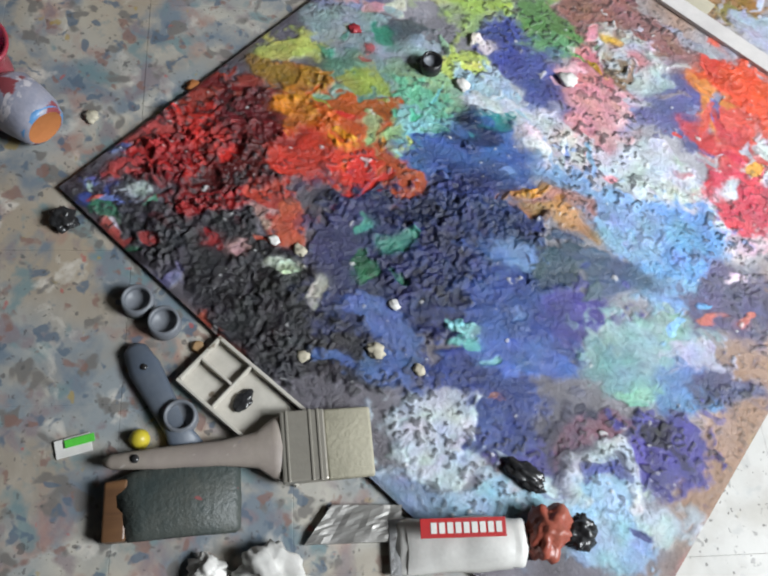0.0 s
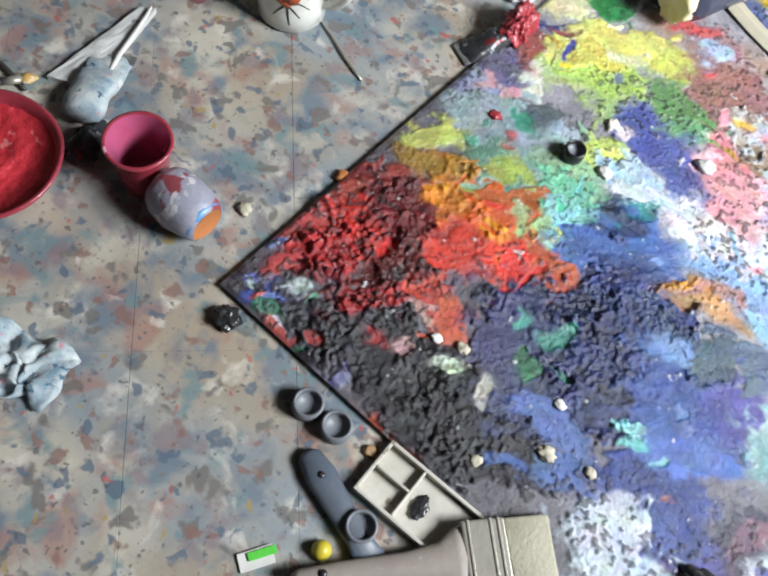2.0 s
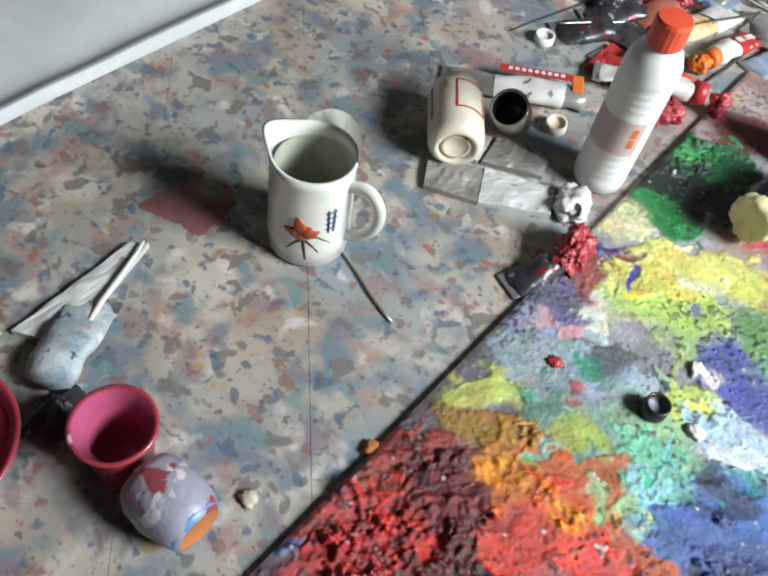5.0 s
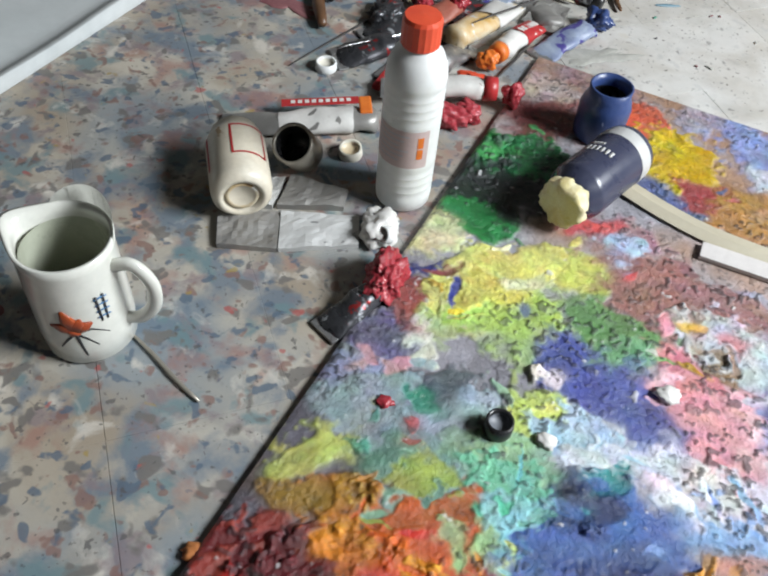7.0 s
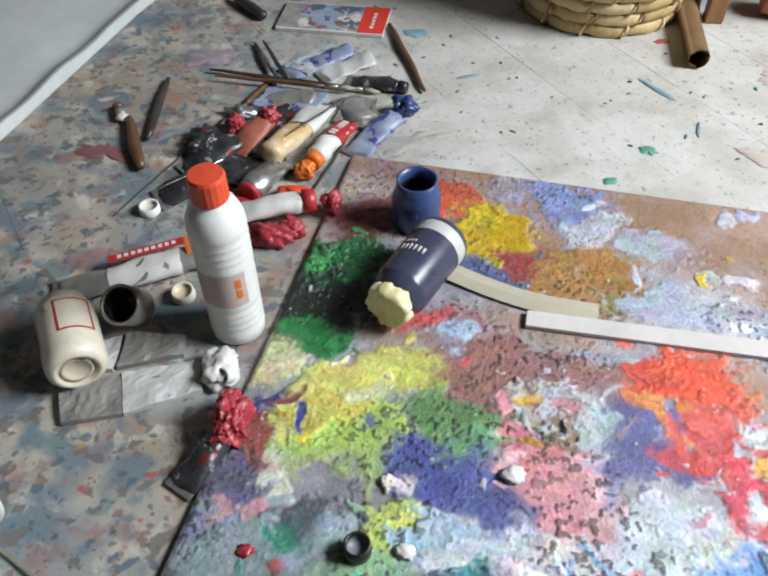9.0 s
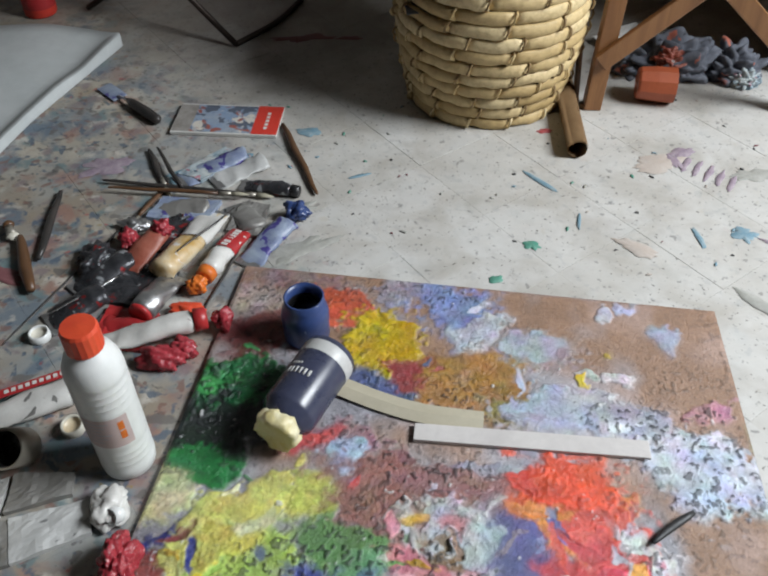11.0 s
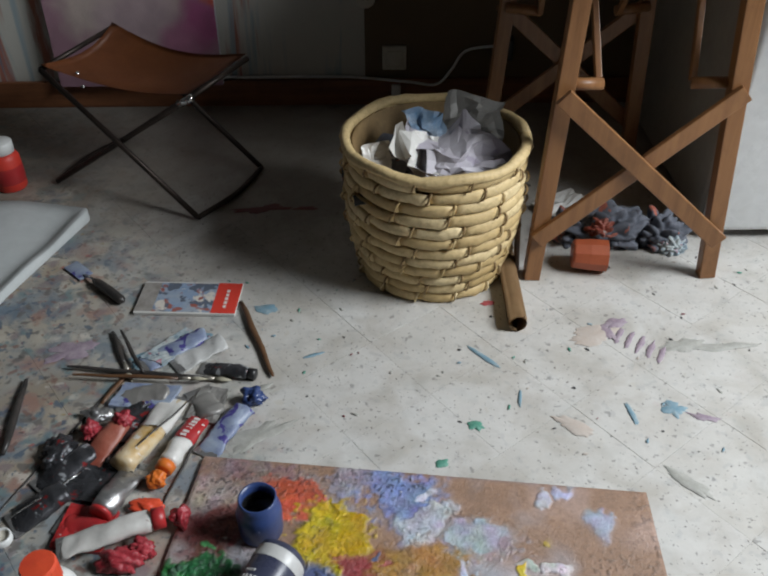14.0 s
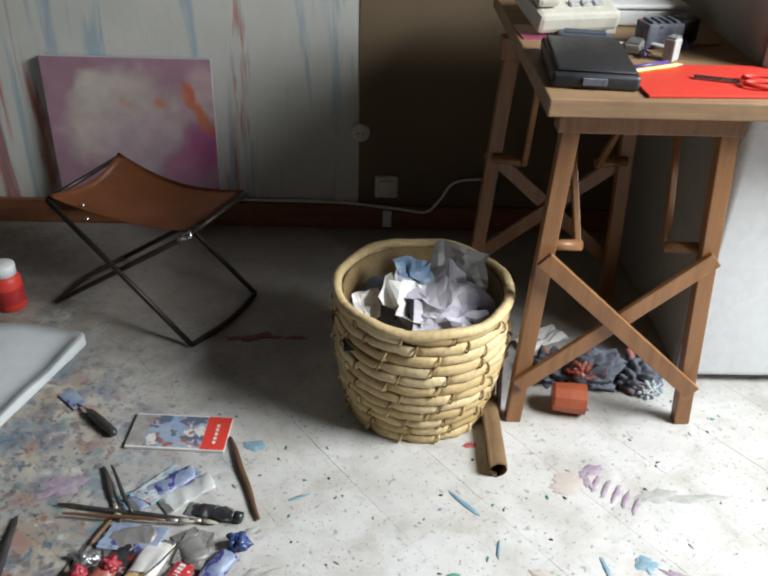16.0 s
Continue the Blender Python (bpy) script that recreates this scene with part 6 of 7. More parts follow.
# slate-blue handle
t = thing("blue_handled_brush", "slate-blue brush handle with a hanging hole", "paintbrush", (0.002, -0.243, 0.0), -24)
part("handle", sweep([(0.0, 0, 0.007), (0.006, 0, 0.007), (0.03, 0, 0.007), (0.06, 0, 0.007), (0.10, 0, 0.007), (0.125, 0, 0.007)], [0.004, 0.012, 0.0165, 0.0145, 0.012, 0.017], 14, 0.42), M_SLATE, t)
# hanging hole as a black disc, its darkness put into the colour
part("hole", lathe(((0.0, 0.0), (0.0035, 0.0), (0.0035, 0.0006), (0, 0.0006)), 12, Matrix.Translation((0.03, 0, 0.0138))), M_BLACKCAP, t)


def tray(label, place, rz, w, h, cells):
    """A shallow plastic mixing tray with walls between its wells."""
    t = thing("plastic_tray", label, "tray", place, rz)
    part("floor_plate", boxed((0, 0, 0), (w, h, 0.003), 0.001), M_TRAY, t, "", False)
    for lo, hi in (((0, 0), (w, 0.004)), ((0, h - 0.004), (w, h)), ((0, 0.004), (0.004, h - 0.004)), ((w - 0.004, 0.004), (w, h - 0.004)), *cells):
        part("rim_wall", boxed((lo[0], lo[1], 0.003), (hi[0], hi[1], 0.012), 0.0012), M_TRAY, t, "", False)
    return t


t = tray("small dirty white plastic mixing tray with wells", (0.062, -0.247, 0.0), -5, 0.125, 0.064, (((0.045, 0.004), (0.048, 0.060)), ((0.004, 0.032), (0.045, 0.035))))
blob("paint_scrap", "black smear of paint in the plastic tray", "paint", (0.128, -0.222, 0.003), (0.008, 0.013, 0.004), M_BLACKCAP, 0.4, seed=51)
tray("corner of a second white plastic tray under the brush", (0.172, -0.268, 0.0), 8, 0.052, 0.030, ())
t = thing("green_scrap", "scrap of paper with a bright green bar", "scrap", (0.014, -0.362, 0.0), 52)
part("paper", lumpy(boxed((-0.004, -0.012, 0.0), (0.030, 0.006, 0.0025), 0.0005), 0.0012, 60), M_TUBEW, t, "", False)
part("green_bar", boxed((0.006, -0.004, 0.0032), (0.034, 0.004, 0.0042), 0.0003), M_GREEN, t, "", False)
t = thing("yellow_cap", "small shiny yellow cap on the floor", "cap", (0.071, -0.312, 0.0), group="loose caps")
part("dome", lathe(((0.0098, 0.0), (0.010, 0.005), (0.007, 0.012), (0.0, 0.0145)), 20), M_YELLOW, t)
# tube with a red panel at the palette's near side
tubeB = paint_tube("paint_tube", "white tube with a red panel and a dark paint-caked cap", (0.335, -0.252), (0.432, -0.180), 0.025, M_TUBEW, M_BLACKCAP, z=0.004, crush=1.0, band=(0.1, 0.9, M_TUBEW), seed=61)
bpy.context.view_layer.update()
ML = tubeB.matrix_world.inverted() @ pose(0.348, -0.236, 0.0375, 0, -2, 36.5)
panel = part("label_panel", placed(boxed((0, -0.001, 0), (0.082, 0.017, 0.001), 0.0003), ML), M_TUBER, tubeB, "red printed panel", False)
for k in range(9):
    part("printed_bar", placed(boxed((0.010 + k * 0.0078, 0.003, 0.001), (0.0155 + k * 0.0078, 0.013, 0.0016), 0), ML), M_TUBEW, panel, "", False)
blob("paint_lump", "dark red-brown lump of paint on the tube cap", "paint", (0.447, -0.160, 0.010), (0.020, 0.026, 0.020), M_TUBEBR, 0.5, seed=62, squash=1.0)
blob("paint_lump", "black lump of dried paint beside the tube", "paint", (0.475, -0.140, 0.010), (0.016, 0.016, 0.014), M_BLACKCAP, 0.5, seed=63, squash=1.0)
blob("paint_lump", "black lump of dried paint on the palette", "paint", (0.405, -0.120, 0.010), (0.022, 0.010, 0.008), M_BLACKCAP, 0.5, seed=64)
foil("flattened grey tube under the palette edge", ((0.262, -0.300), (0.335, -0.245), (0.318, -0.215), (0.262, -0.255)), M_DULLTIN, 33)
blob("crumpled_paper", "crumpled white paper by the palette edge", "paper", (0.262, -0.345, 0.0), (0.036, 0.028, 0.022), M_TUBEW, 0.6, seed=65)
blob("crumpled_paper", "small crumpled white paper on the floor", "paper", (0.205, -0.372, 0.0), (0.016, 0.016, 0.014), M_TUBEW, 0.6, seed=66)
for k, (x, y, s, m) in enumerate(((0.045, -0.062, 0.007, M_TUBEW), (0.075, -0.055, 0.008, M_BEIGESTRIP), (0.207, -0.10, 0.010, M_BEIGESTRIP), (0.194, -0.045, 0.007, M_TUBEW), (0.256, -0.090, 0.007, M_BEIGESTRIP), (0.150, -0.150, 0.007, M_BEIGESTRIP), (0.120, -0.176, 0.008, M_CARD), (0.056, -0.205, 0.008, M_CARD), (0.097, 0.250, 0.010, M_TUBEW), (0.20, 0.345, 0.012, M_TUBEW), (-0.055, 0.235, 0.008, M_CRIMSON), (-0.155, 0.045, 0.010, M_TERRA), (-0.218, -0.060, 0.009, M_BEIGESTRIP))):
    onp = -0.15 < x and y > -0.16
    blob("paint_crumb", "pale crumb of dried paint" if m is not M_CRIMSON else "red crumb of dried paint", "paint crumb", (x, y, 0.009 if onp else 0.0), (s, s * 0.8, s * 0.6), m, 0.5, seed=70 + k, sub=3, group="dried paint crumbs")

# ---- white primed cloth on the left ----
t = thing("white_cloth", "white primed canvas sheet with a rolled edge, spread on the floor", "cloth")
EDGE_Y = (-1.2, -0.2, 0.169, 0.476, 0.833, 1.265, 1.556)
EDGE_X = (-0.95, -0.775, -0.722, -0.664, -0.597, -0.506, -0.412)
bm = bmesh.new()
rows = []
NX, NY = 40, 90
for j in range(NY + 1):
    y = -1.2 + (1.556 + 1.2) * j / NY
    xe = float(np.interp(y, EDGE_Y, EDGE_X))
    row = []
    for i in range(NX + 1):
        f = i / NX
        x = xe - f * f * (xe + 1.72) * 1.0
        yy = y + (0.045 * (j / NY) ** 8) * min(f * 6, 1.0)
        roll = 0.018 * math.exp(-((xe - x) / 0.022) ** 2) + 0.03 * min(1.0, (xe - x) / 0.5)
        z = 0.004 + roll + 0.010 * (noise.noise((x * 6, y * 4, 0)) + 0.4) * min(1, (xe - x) * 12) + 0.006 * noise.noise((x * 3 + y * 9, y * 3, 2))
        row.append(bm.verts.new((x, yy, max(z, 0.002))))
    rows.append(row)
for j in range(NY):
    for i in range(NX):
        bm.faces.new((rows[j][i], rows[j][i + 1], rows[j + 1][i + 1], rows[j + 1][i]))
edge = [e for e in bm.edges if e.is_boundary]
for v in bmesh.ops.extrude_edge_only(bm, edges=edge)["geom"]:
    if isinstance(v, bmesh.types.BMVert):
        v.co.z = 0.0005
bmesh.ops.recalc_face_normals(bm, faces=bm.faces)
part("sheet", bm, M_SHEET, t)

# ---- folding stool ----
t = thing("folding_stool", "folding stool with a tan leather sling seat on dark iron legs", "stool")
CL, CB, CR, CF = Vector((-0.505, 1.735, 0.285)), Vector((-0.395, 1.955, 0.300)), Vector((-0.050, 1.775, 0.290)), Vector((-0.158, 1.605, 0.270))
bm = bmesh.new()
n = 18
g = [[None] * (n + 1) for _ in range(n + 1)]
for j in range(n + 1):
    for i in range(n + 1):
        u, v = i / n, j / n
        p = (CL * (1 - u) + CF * u) * (1 - v) + (CB * (1 - u) + CR * u) * v
        pull = 0.16 * (u * (1 - u) * 4 - v * (1 - v) * 4) * 0.12
        sag = 0.055 * (1 - (2 * u - 1) ** 2) * (0.6 + 0.4 * (1 - (2 * v - 1) ** 2)) + 0.02 * (1 - (2 * v - 1) ** 2)
        c = (CL + CB + CR + CF) / 4
        p = p + (c - p) * (0.10 * (1 - abs(2 * u - 1) ** 2 * abs(2 * v - 1) ** 2))
        g[j][i] = bm.verts.new((p.x, p.y, p.z - sag * 0.8 + 0.012))
for j in range(n):
    for i in range(n):
        bm.faces.new((g[j][i], g[j][i + 1], g[j + 1][i + 1], g[j + 1][i]))
ret = bmesh.ops.solidify(bm, geom=list(bm.faces), thickness=0.004)
part("seat", bm, M_LEATHER, t, "sagging tan leather sling")
feet = ((Vector((-0.165, 1.555, 0.008)), Vector((-0.045, 1.778, 0.008)), CL, CB), (Vector((-0.532, 1.724, 0.008)), Vector((-0.420, 1.945, 0.008)), CF, CR))
for a, b, p, q in feet:
    part("leg", sweep([a, p], 0.0065, 10), M_IRON, t)
    part("leg", sweep([b, q], 0.0065, 10), M_IRON, t)
    mid = (a + b) / 2 + (a + b - p - q).normalized() * 0.02
    part("foot_bar", sweep(smoothed([a, Vector((mid.x, mid.y, 0.008)), b], 8), 0.0065, 10), M_IRON, t)
    part("top_bar", sweep([p, q], 0.006, 10), M_IRON, t)
part("chrome_end", sweep([CF + Vector((-0.02, 0.006, -0.012)), CF + Vector((0.012, -0.003, 0.006))], 0.0085, 12), M_CHROME, t, "bright worn metal end")
for p in (CL + Vector((0.085, -0.012, -0.03)), CL + Vector((0.10, -0.04, -0.05))):
    part("rivet", lathe(((0.0, 0.004), (0.004, 0.003), (0.005, 0.0)), 10, Matrix.Translation(p + Vector((0, 0, 0.026)))), M_CHROME, t)

# ---- red paint pot with a white lid ----
t = thing("red_paint_pot", "red plastic paint bottle with a white lid on the floor", "bottle", (-0.640, 1.715, 0.0))
part("body", lathe(((0.0, 0.0), (0.033, 0.0), (0.036, 0.004), (0.036, 0.080), (0.030, 0.090), (0.024, 0.094), (0.0, 0.094)), 32), M_REDPAPER, t)
part("lid", lathe(((0.025, 0.092), (0.029, 0.094), (0.029, 0.118), (0.026, 0.121), (0.0, 0.121)), 32), M_HDPE, t, "white lid")
part("label", lathe(((0.0364, 0.02), (0.0366, 0.021), (0.0366, 0.06), (0.0364, 0.061)), 32), M_TUBER, t)

# ---- canvas against the wall ----
def painted(name, w, h, nx, ny, ground, strokes, mat_name, parent, thick=0.018):
    """A stretched canvas front with soft patches of colour; strokes are rows of x, y, a, b, turn, colour, softness."""
    gx, gy = np.meshgrid(np.linspace(0, w, nx), np.linspace(0, h, ny))
    xy = np.column_stack([gx.ravel(), gy.ravel()])
    wp = xy + 0.05 * np.stack([rough_field(xy, 0.09, 2.0) - 0.5, rough_field(xy, 0.09, 14.0) - 0.5], -1)
    col = np.tile(np.array(ground), (len(xy), 1)) * (0.8 + 0.4 * rough_field(xy, 0.06, 8.0))[:, None]
    for k, (x, y, a, b, turn, c, soft) in enumerate(strokes):
        ct, st = math.cos(radians(turn)), math.sin(radians(turn))
        d = wp - np.array((x, y))
        r = np.sqrt(((d[:, 0] * ct + d[:, 1] * st) / a) ** 2 + ((-d[:, 0] * st + d[:, 1] * ct) / b) ** 2)
        wgt = np.clip((1 + soft / 2 - r - 0.5 * (rough_field(xy, 0.04, k * 3.1) - 0.5)) / soft, 0, 1)[:, None] * 0.9
        col = col * (1 - wgt) + np.array(c) * (0.8 + 0.4 * rough_field(xy, 0.03, k * 5.3))[:, None] * wgt
    m = bpy.data.meshes.new(name)
    ids = np.arange(nx * ny).reshape(ny, nx)
    q = np.stack([ids[:-1, :-1], ids[:-1, 1:], ids[1:, 1:], ids[1:, :-1]], -1).reshape(-1, 4)
    m.from_pydata(np.column_stack([xy[:, 0], np.full(len(xy), -0.0012), xy[:, 1]]).tolist(), [], q.tolist())
    at = m.color_attributes.new("paint", "FLOAT_COLOR", "POINT")
    at.data.foreach_set("color", np.column_stack([np.clip(col, 0, 0.9), np.ones(len(col))]).astype(np.float32).ravel())
    mt, nt, bs = nodes_of(mat_name)
    a = nt.nodes.new("ShaderNodeAttribute")
    a.attribute_name = "paint"
    nt.links.new(a.outputs["Color"], bs.inputs["Base Color"])
    bs.inputs["Roughness"].default_value = 0.6
    bump(nt, bs, noise_fac(nt, coords(nt), 160, 4), 0.3, 0.002)
    m.materials.append(mt)
    ob = new(name, m)
    ob.parent = parent
    return ob


t = thing("painted_canvas", "pink and cream abstract canvas leaning on the wall", "painting", (-0.624, 2.118, 0.076), 0, -3.2)
part("stretcher", boxed((0, 0, 0), (0.445, 0.020, 0.420), 0.003), M_PAPER, t, "", False)
painted("picture", 0.445, 0.420, 70, 60, (0.33, 0.19, 0.24), (
    (0.20, 0.25, 0.15, 0.13, 20, (0.50, 0.42, 0.38), 0.5), (0.24, 0.17, 0.10, 0.10, 0, (0.44, 0.33, 0.36), 0.6), (0.13, 0.33, 0.06, 0.05, 30, (0.52, 0.45, 0.40), 0.5),
    (0.42, 0.32, 0.05, 0.06, 0, (0.50, 0.36, 0.36), 0.6), (0.40, 0.28, 0.075, 0.012, -52, (0.55, 0.16, 0.06), 0.6), (0.375, 0.335, 0.03, 0.010, -60, (0.5, 0.12, 0.06), 0.5),
    (0.30, 0.31, 0.014, 0.012, 0, (0.5, 0.2, 0.1), 0.6), (0.21, 0.30, 0.012, 0.012, 0, (0.48, 0.28, 0.2), 0.8), (0.41, 0.17, 0.05, 0.07, 10, (0.34, 0.08, 0.20), 0.6),
    (0.35, 0.12, 0.05, 0.04, 0, (0.40, 0.16, 0.26), 0.8), (0.455, 0.225, 0.02, 0.016, -40, (0.5, 0.10, 0.07), 0.6)), "canvas_paint", t)

# ---- sockets and cable on the wall ----
YW = WY1 - 0.003
t = thing("round_socket", "round cream wall socket on the white plaster edge", "socket", (0.216, YW, 0.298))
part("plate", lathe(((0.0, 0.014), (0.022, 0.014), (0.026, 0.010), (0.027, 0.0)), 28, RX90), M_CREAM, t)
# pin holes as black discs on the plate, shade given by colour
for x in (-0.007, 0.007):
    part("hole", lathe(((0.0, 0.0146), (0.003, 0.0146), (0.003, 0.013)), 10, Matrix.Translation((x, 0, 0)) @ RX90), M_BLACKCAP, t)
t = thing("square_socket", "square beige wall socket above the skirting", "socket", (0.260, YW, 0.102))
part("plate", boxed((0, -0.014, 0), (0.066, 0, 0.066), 0.004), M_CREAM, t, "", False)
part("insert", boxed((0.012, -0.017, 0.012), (0.054, -0.014, 0.054), 0.003), M_CREAM, t, "", False)
t = thing("junction_box", "small pale cable junction on the skirting", "socket", (0.285, WY1 - 0.018, 0.012))
part("case", boxed((0, -0.012, 0), (0.026, 0, 0.05), 0.003), M_HDPE, t, "", False)
t = thing("wall_cable", "white electric cable running along the skirting and up", "cable")
part("wire", sweep(smoothed([(-0.42, YW - 0.006, 0.083), (-0.12, YW - 0.006, 0.083), (0.15, YW - 0.006, 0.081), (0.33, YW - 0.020, 0.070), (0.41, YW - 0.02, 0.062), (0.45, YW - 0.015, 0.10), (0.49, YW - 0.012, 0.155), (0.58, YW - 0.012, 0.168)], 6), 0.0042, 8), M_HDPE, t)
t = thing("power_adapter", "black plug adapter on the wall behind the table", "adapter", (0.565, YW, 0.135))
part("case", boxed((0, -0.04, 0), (0.05, 0, 0.06), 0.005), M_BLACKCAP, t, "", False)


# ---- papers in the basket, roll, rags and pot ----
def scrap(label, place, rz, rx, w, h, mat, amp, seed):
    t = thing("waste_paper", label, "paper", place, rz, rx, group="waste paper in the basket")
    bm = bmesh.new()
    bmesh.ops.create_grid(bm, x_segments=9, y_segments=9, size=0.5)
    for v in bm.verts:
        x, y = v.co.x, v.co.y
        v.co = Vector((x * w, y * h, 0)) + amp * noise.noise_vector(Vector((x * 2.4 + seed, y * 2.4, seed))) + amp * 0.5 * abs(noise.noise(Vector((x * 5, y * 5 + seed, 0)))) * Vector((0, 0, 1))
    bmesh.ops.solidify(bm, geom=list(bm.faces), thickness=0.0012)
    part("sheet", bm, mat, t, "", False)


BX, BY = 0.352, 1.40
scrap("crumpled white and lilac paper standing out of the basket", (BX + 0.045, BY - 0.02, 0.262), 20, 25, 0.17, 0.13, M_PAPER, 0.045, 3)
scrap("grey crumpled paper at the back of the basket", (BX + 0.075, BY + 0.055, 0.285), -15, 60, 0.12, 0.11, M_DULLTIN, 0.02, 7)
scrap("folded pale paper in the basket", (BX + 0.03, BY - 0.06, 0.248), -30, 12, 0.16, 0.09, M_PAPER, 0.04, 12)
scrap("white paper curling over the basket's middle", (BX - 0.035, BY - 0.005, 0.262), 70, 40, 0.13, 0.09, M_TUBEW, 0.05, 15)
scrap("paper smeared with blue paint", (BX - 0.02, BY + 0.035, 0.292), 10, 50, 0.06, 0.055, M_BLUEPAPER, 0.02, 18)
scrap("small white paper corner by the rim", (BX - 0.105, BY - 0.03, 0.255), 40, 70, 0.06, 0.05, M_TUBEW, 0.02, 22)
# two dark sheets added to stand for the shade inside the basket
scrap("dark filler sheet for the shaded depth of the basket", (BX - 0.06, BY, 0.21), 0, 5, 0.22, 0.24, M_RAG, 0.03, 25)
scrap("second dark filler sheet for the basket's shaded depth", (BX + 0.05, BY, 0.20), 30, -5, 0.20, 0.22, M_RAG, 0.03, 28)

t = thing("cardboard_roll", "rolled brown cardboard tube lying beside the basket", "roll")
roll = bmesh.new()
A0, B0 = Vector((0.500, 1.158, 0.0195)), Vector((0.505, 1.42, 0.0195))
rings = []
for s in range(2):
    p = A0 if s == 0 else B0
    rings.append([roll.verts.new((p.x + (0.0185 - 0.00008 * k) * math.cos(k * 0.32), p.y, p.z + (0.0185 - 0.00008 * k) * math.sin(k * 0.32))) for k in range(48)])
for k in range(47):
    roll.faces.new((rings[0][k], rings[0][k + 1], rings[1][k + 1], rings[1][k]))
bmesh.ops.solidify(roll, geom=list(roll.faces), thickness=0.0022)
part("sheet", roll, M_CARD, t)
t = thing("wooden_stick", "thin dark stick leaning between basket and table", "stick")
part("rod", sweep([(0.522, 1.33, 0.006), (0.527, 1.43, 0.19)], 0.006, 8), M_BROWNWOOD, t)
t = thing("orange_pot", "small orange clay pot lying under the table", "pot", (0.650, 1.352, 0.034))
t.matrix_world = pose(0.640, 1.362, 0.034, 90, 0, 82)
part("body", lathe(((0.0, 0.0), (0.028, 0.0), (0.031, 0.004), (0.0335, 0.035), (0.034, 0.070), (0.030, 0.071), (0.028, 0.035), (0.026, 0.008), (0.0, 0.008)), 10), M_TERRAPOT, t, "", False)


def rag(label, place, size, mat, seed):
    t = thing("paint_rag", label, "rag", place, group="rags under the table")
    bm = bmesh.new()
    bmesh.ops.create_icosphere(bm, subdivisions=5, radius=1)
    for v in bm.verts:
        d = v.co.normalized()
        fold = abs(noise.noise(d * 2.2 + Vector((seed, 0, 0)))) * 0.7 + (1 - abs(noise.noise(d * 4 + Vector((0, seed, 0))))) * 0.22
        k = 0.62 + fold
        v.co = Vector((d.x * size[0] * k, d.y * size[1] * k, max(0.0, (d.z * 0.8 + 0.35) * size[2] * k)))
    part("cloth", bm, mat, t)


rag("heap of dark paint rags under the table", (0.740, 1.465, 0.0), (0.085, 0.055, 0.062), M_RAG, 2)
rag("grey-blue crumpled rag under the table", (0.850, 1.455, 0.0), (0.060, 0.045, 0.052), M_RAG, 6)
rag("small rag smeared with pale blue", (0.865, 1.415, 0.0), (0.030, 0.022, 0.030), M_WHITERAG, 9)
rag("dark rag behind the orange pot", (0.660, 1.480, 0.0), (0.055, 0.05, 0.040), M_RAG, 13)
rag("rust-red rag on the heap", (0.715, 1.435, 0.035), (0.030, 0.025, 0.028), M_TUBEBR, 16)
scrap("crumpled white paper under the table", (0.66, 1.60, 0.012), 30, 0, 0.12, 0.06, M_TUBEW, 0.012, 33)

# ---- things on the table ----
ZT = 0.7155
t = thing("telephone", "cream desk telephone with a keypad, on the table", "telephone", (0.562, 1.635, ZT), 14)
m = Matrix.Rotation(radians(14), 4, "X")
part("base", boxed((0, 0, 0.006), (0.175, 0.185, 0.045), 0.010, m), M_CREAM, t, "", False)
part("handset_rest", boxed((-0.002, 0.02, 0.05), (0.05, 0.18, 0.075), 0.010, m), M_CREAM, t, "", False)
part("handset", sweep(smoothed([(0.022, 0.005, 0.082), (0.022, 0.05, 0.105), (0.022, 0.14, 0.128), (0.022, 0.195, 0.125)], 6), [0.024] * 4 + [0.017] * 11 + [0.024] * 4, 12, 0.8), M_CREAM, t)
for r in range(4):
    for c in range(3):
        x, y = 0.075 + c * 0.026, 0.030 + r * 0.030
        part("key", boxed((x, y, 0.045), (x + 0.019, y + 0.018, 0.051), 0.002, m), M_PALEFOIL, t, "", False)
part("foot", boxed((0.15, 0.0, 0.0), (0.172, 0.02, 0.02), 0.002), M_CREAM, t, "", False)
t = thing("black_case", "flat black plastic case lying on the table", "case", (0.536, 1.340, ZT), -5)
part("shell", boxed((0, 0, 0), (0.145, 0.215, 0.026), 0.007), M_DKPLASTIC, t)
part("lid", boxed((0.008, 0.008, 0.0265), (0.137, 0.207, 0.031), 0.004), M_DKPLASTIC, t)
part("latch", boxed((0.05, -0.004, 0.008), (0.09, 0.001, 0.02), 0.001), M_RAG, t, "", False)
t = thing("red_folder", "scarlet cardboard folder on the table edge", "folder", (0.688, 1.302, ZT), 3)
part("cover", boxed((0, 0, 0), (0.27, 0.160, 0.005), 0.0015), M_REDPAPER, t, "", False)
t = thing("pencil", "yellow pencil lying on the table", "pencil", (0.686, 1.408, ZT + 0.009), 25)
part("shaft", sweep([(0, 0, 0), (0.105, 0, 0)], 0.0045, 6), M_YELLOW, t, "", False)
part("point", sweep([(0.105, 0, 0), (0.118, 0, 0)], [0.0045, 0.0006], 6), M_BEIGESTRIP, t)
t = thing("pen", "thin purple pen lying behind the pencil", "pen", (0.690, 1.432, ZT + 0.008), 26)
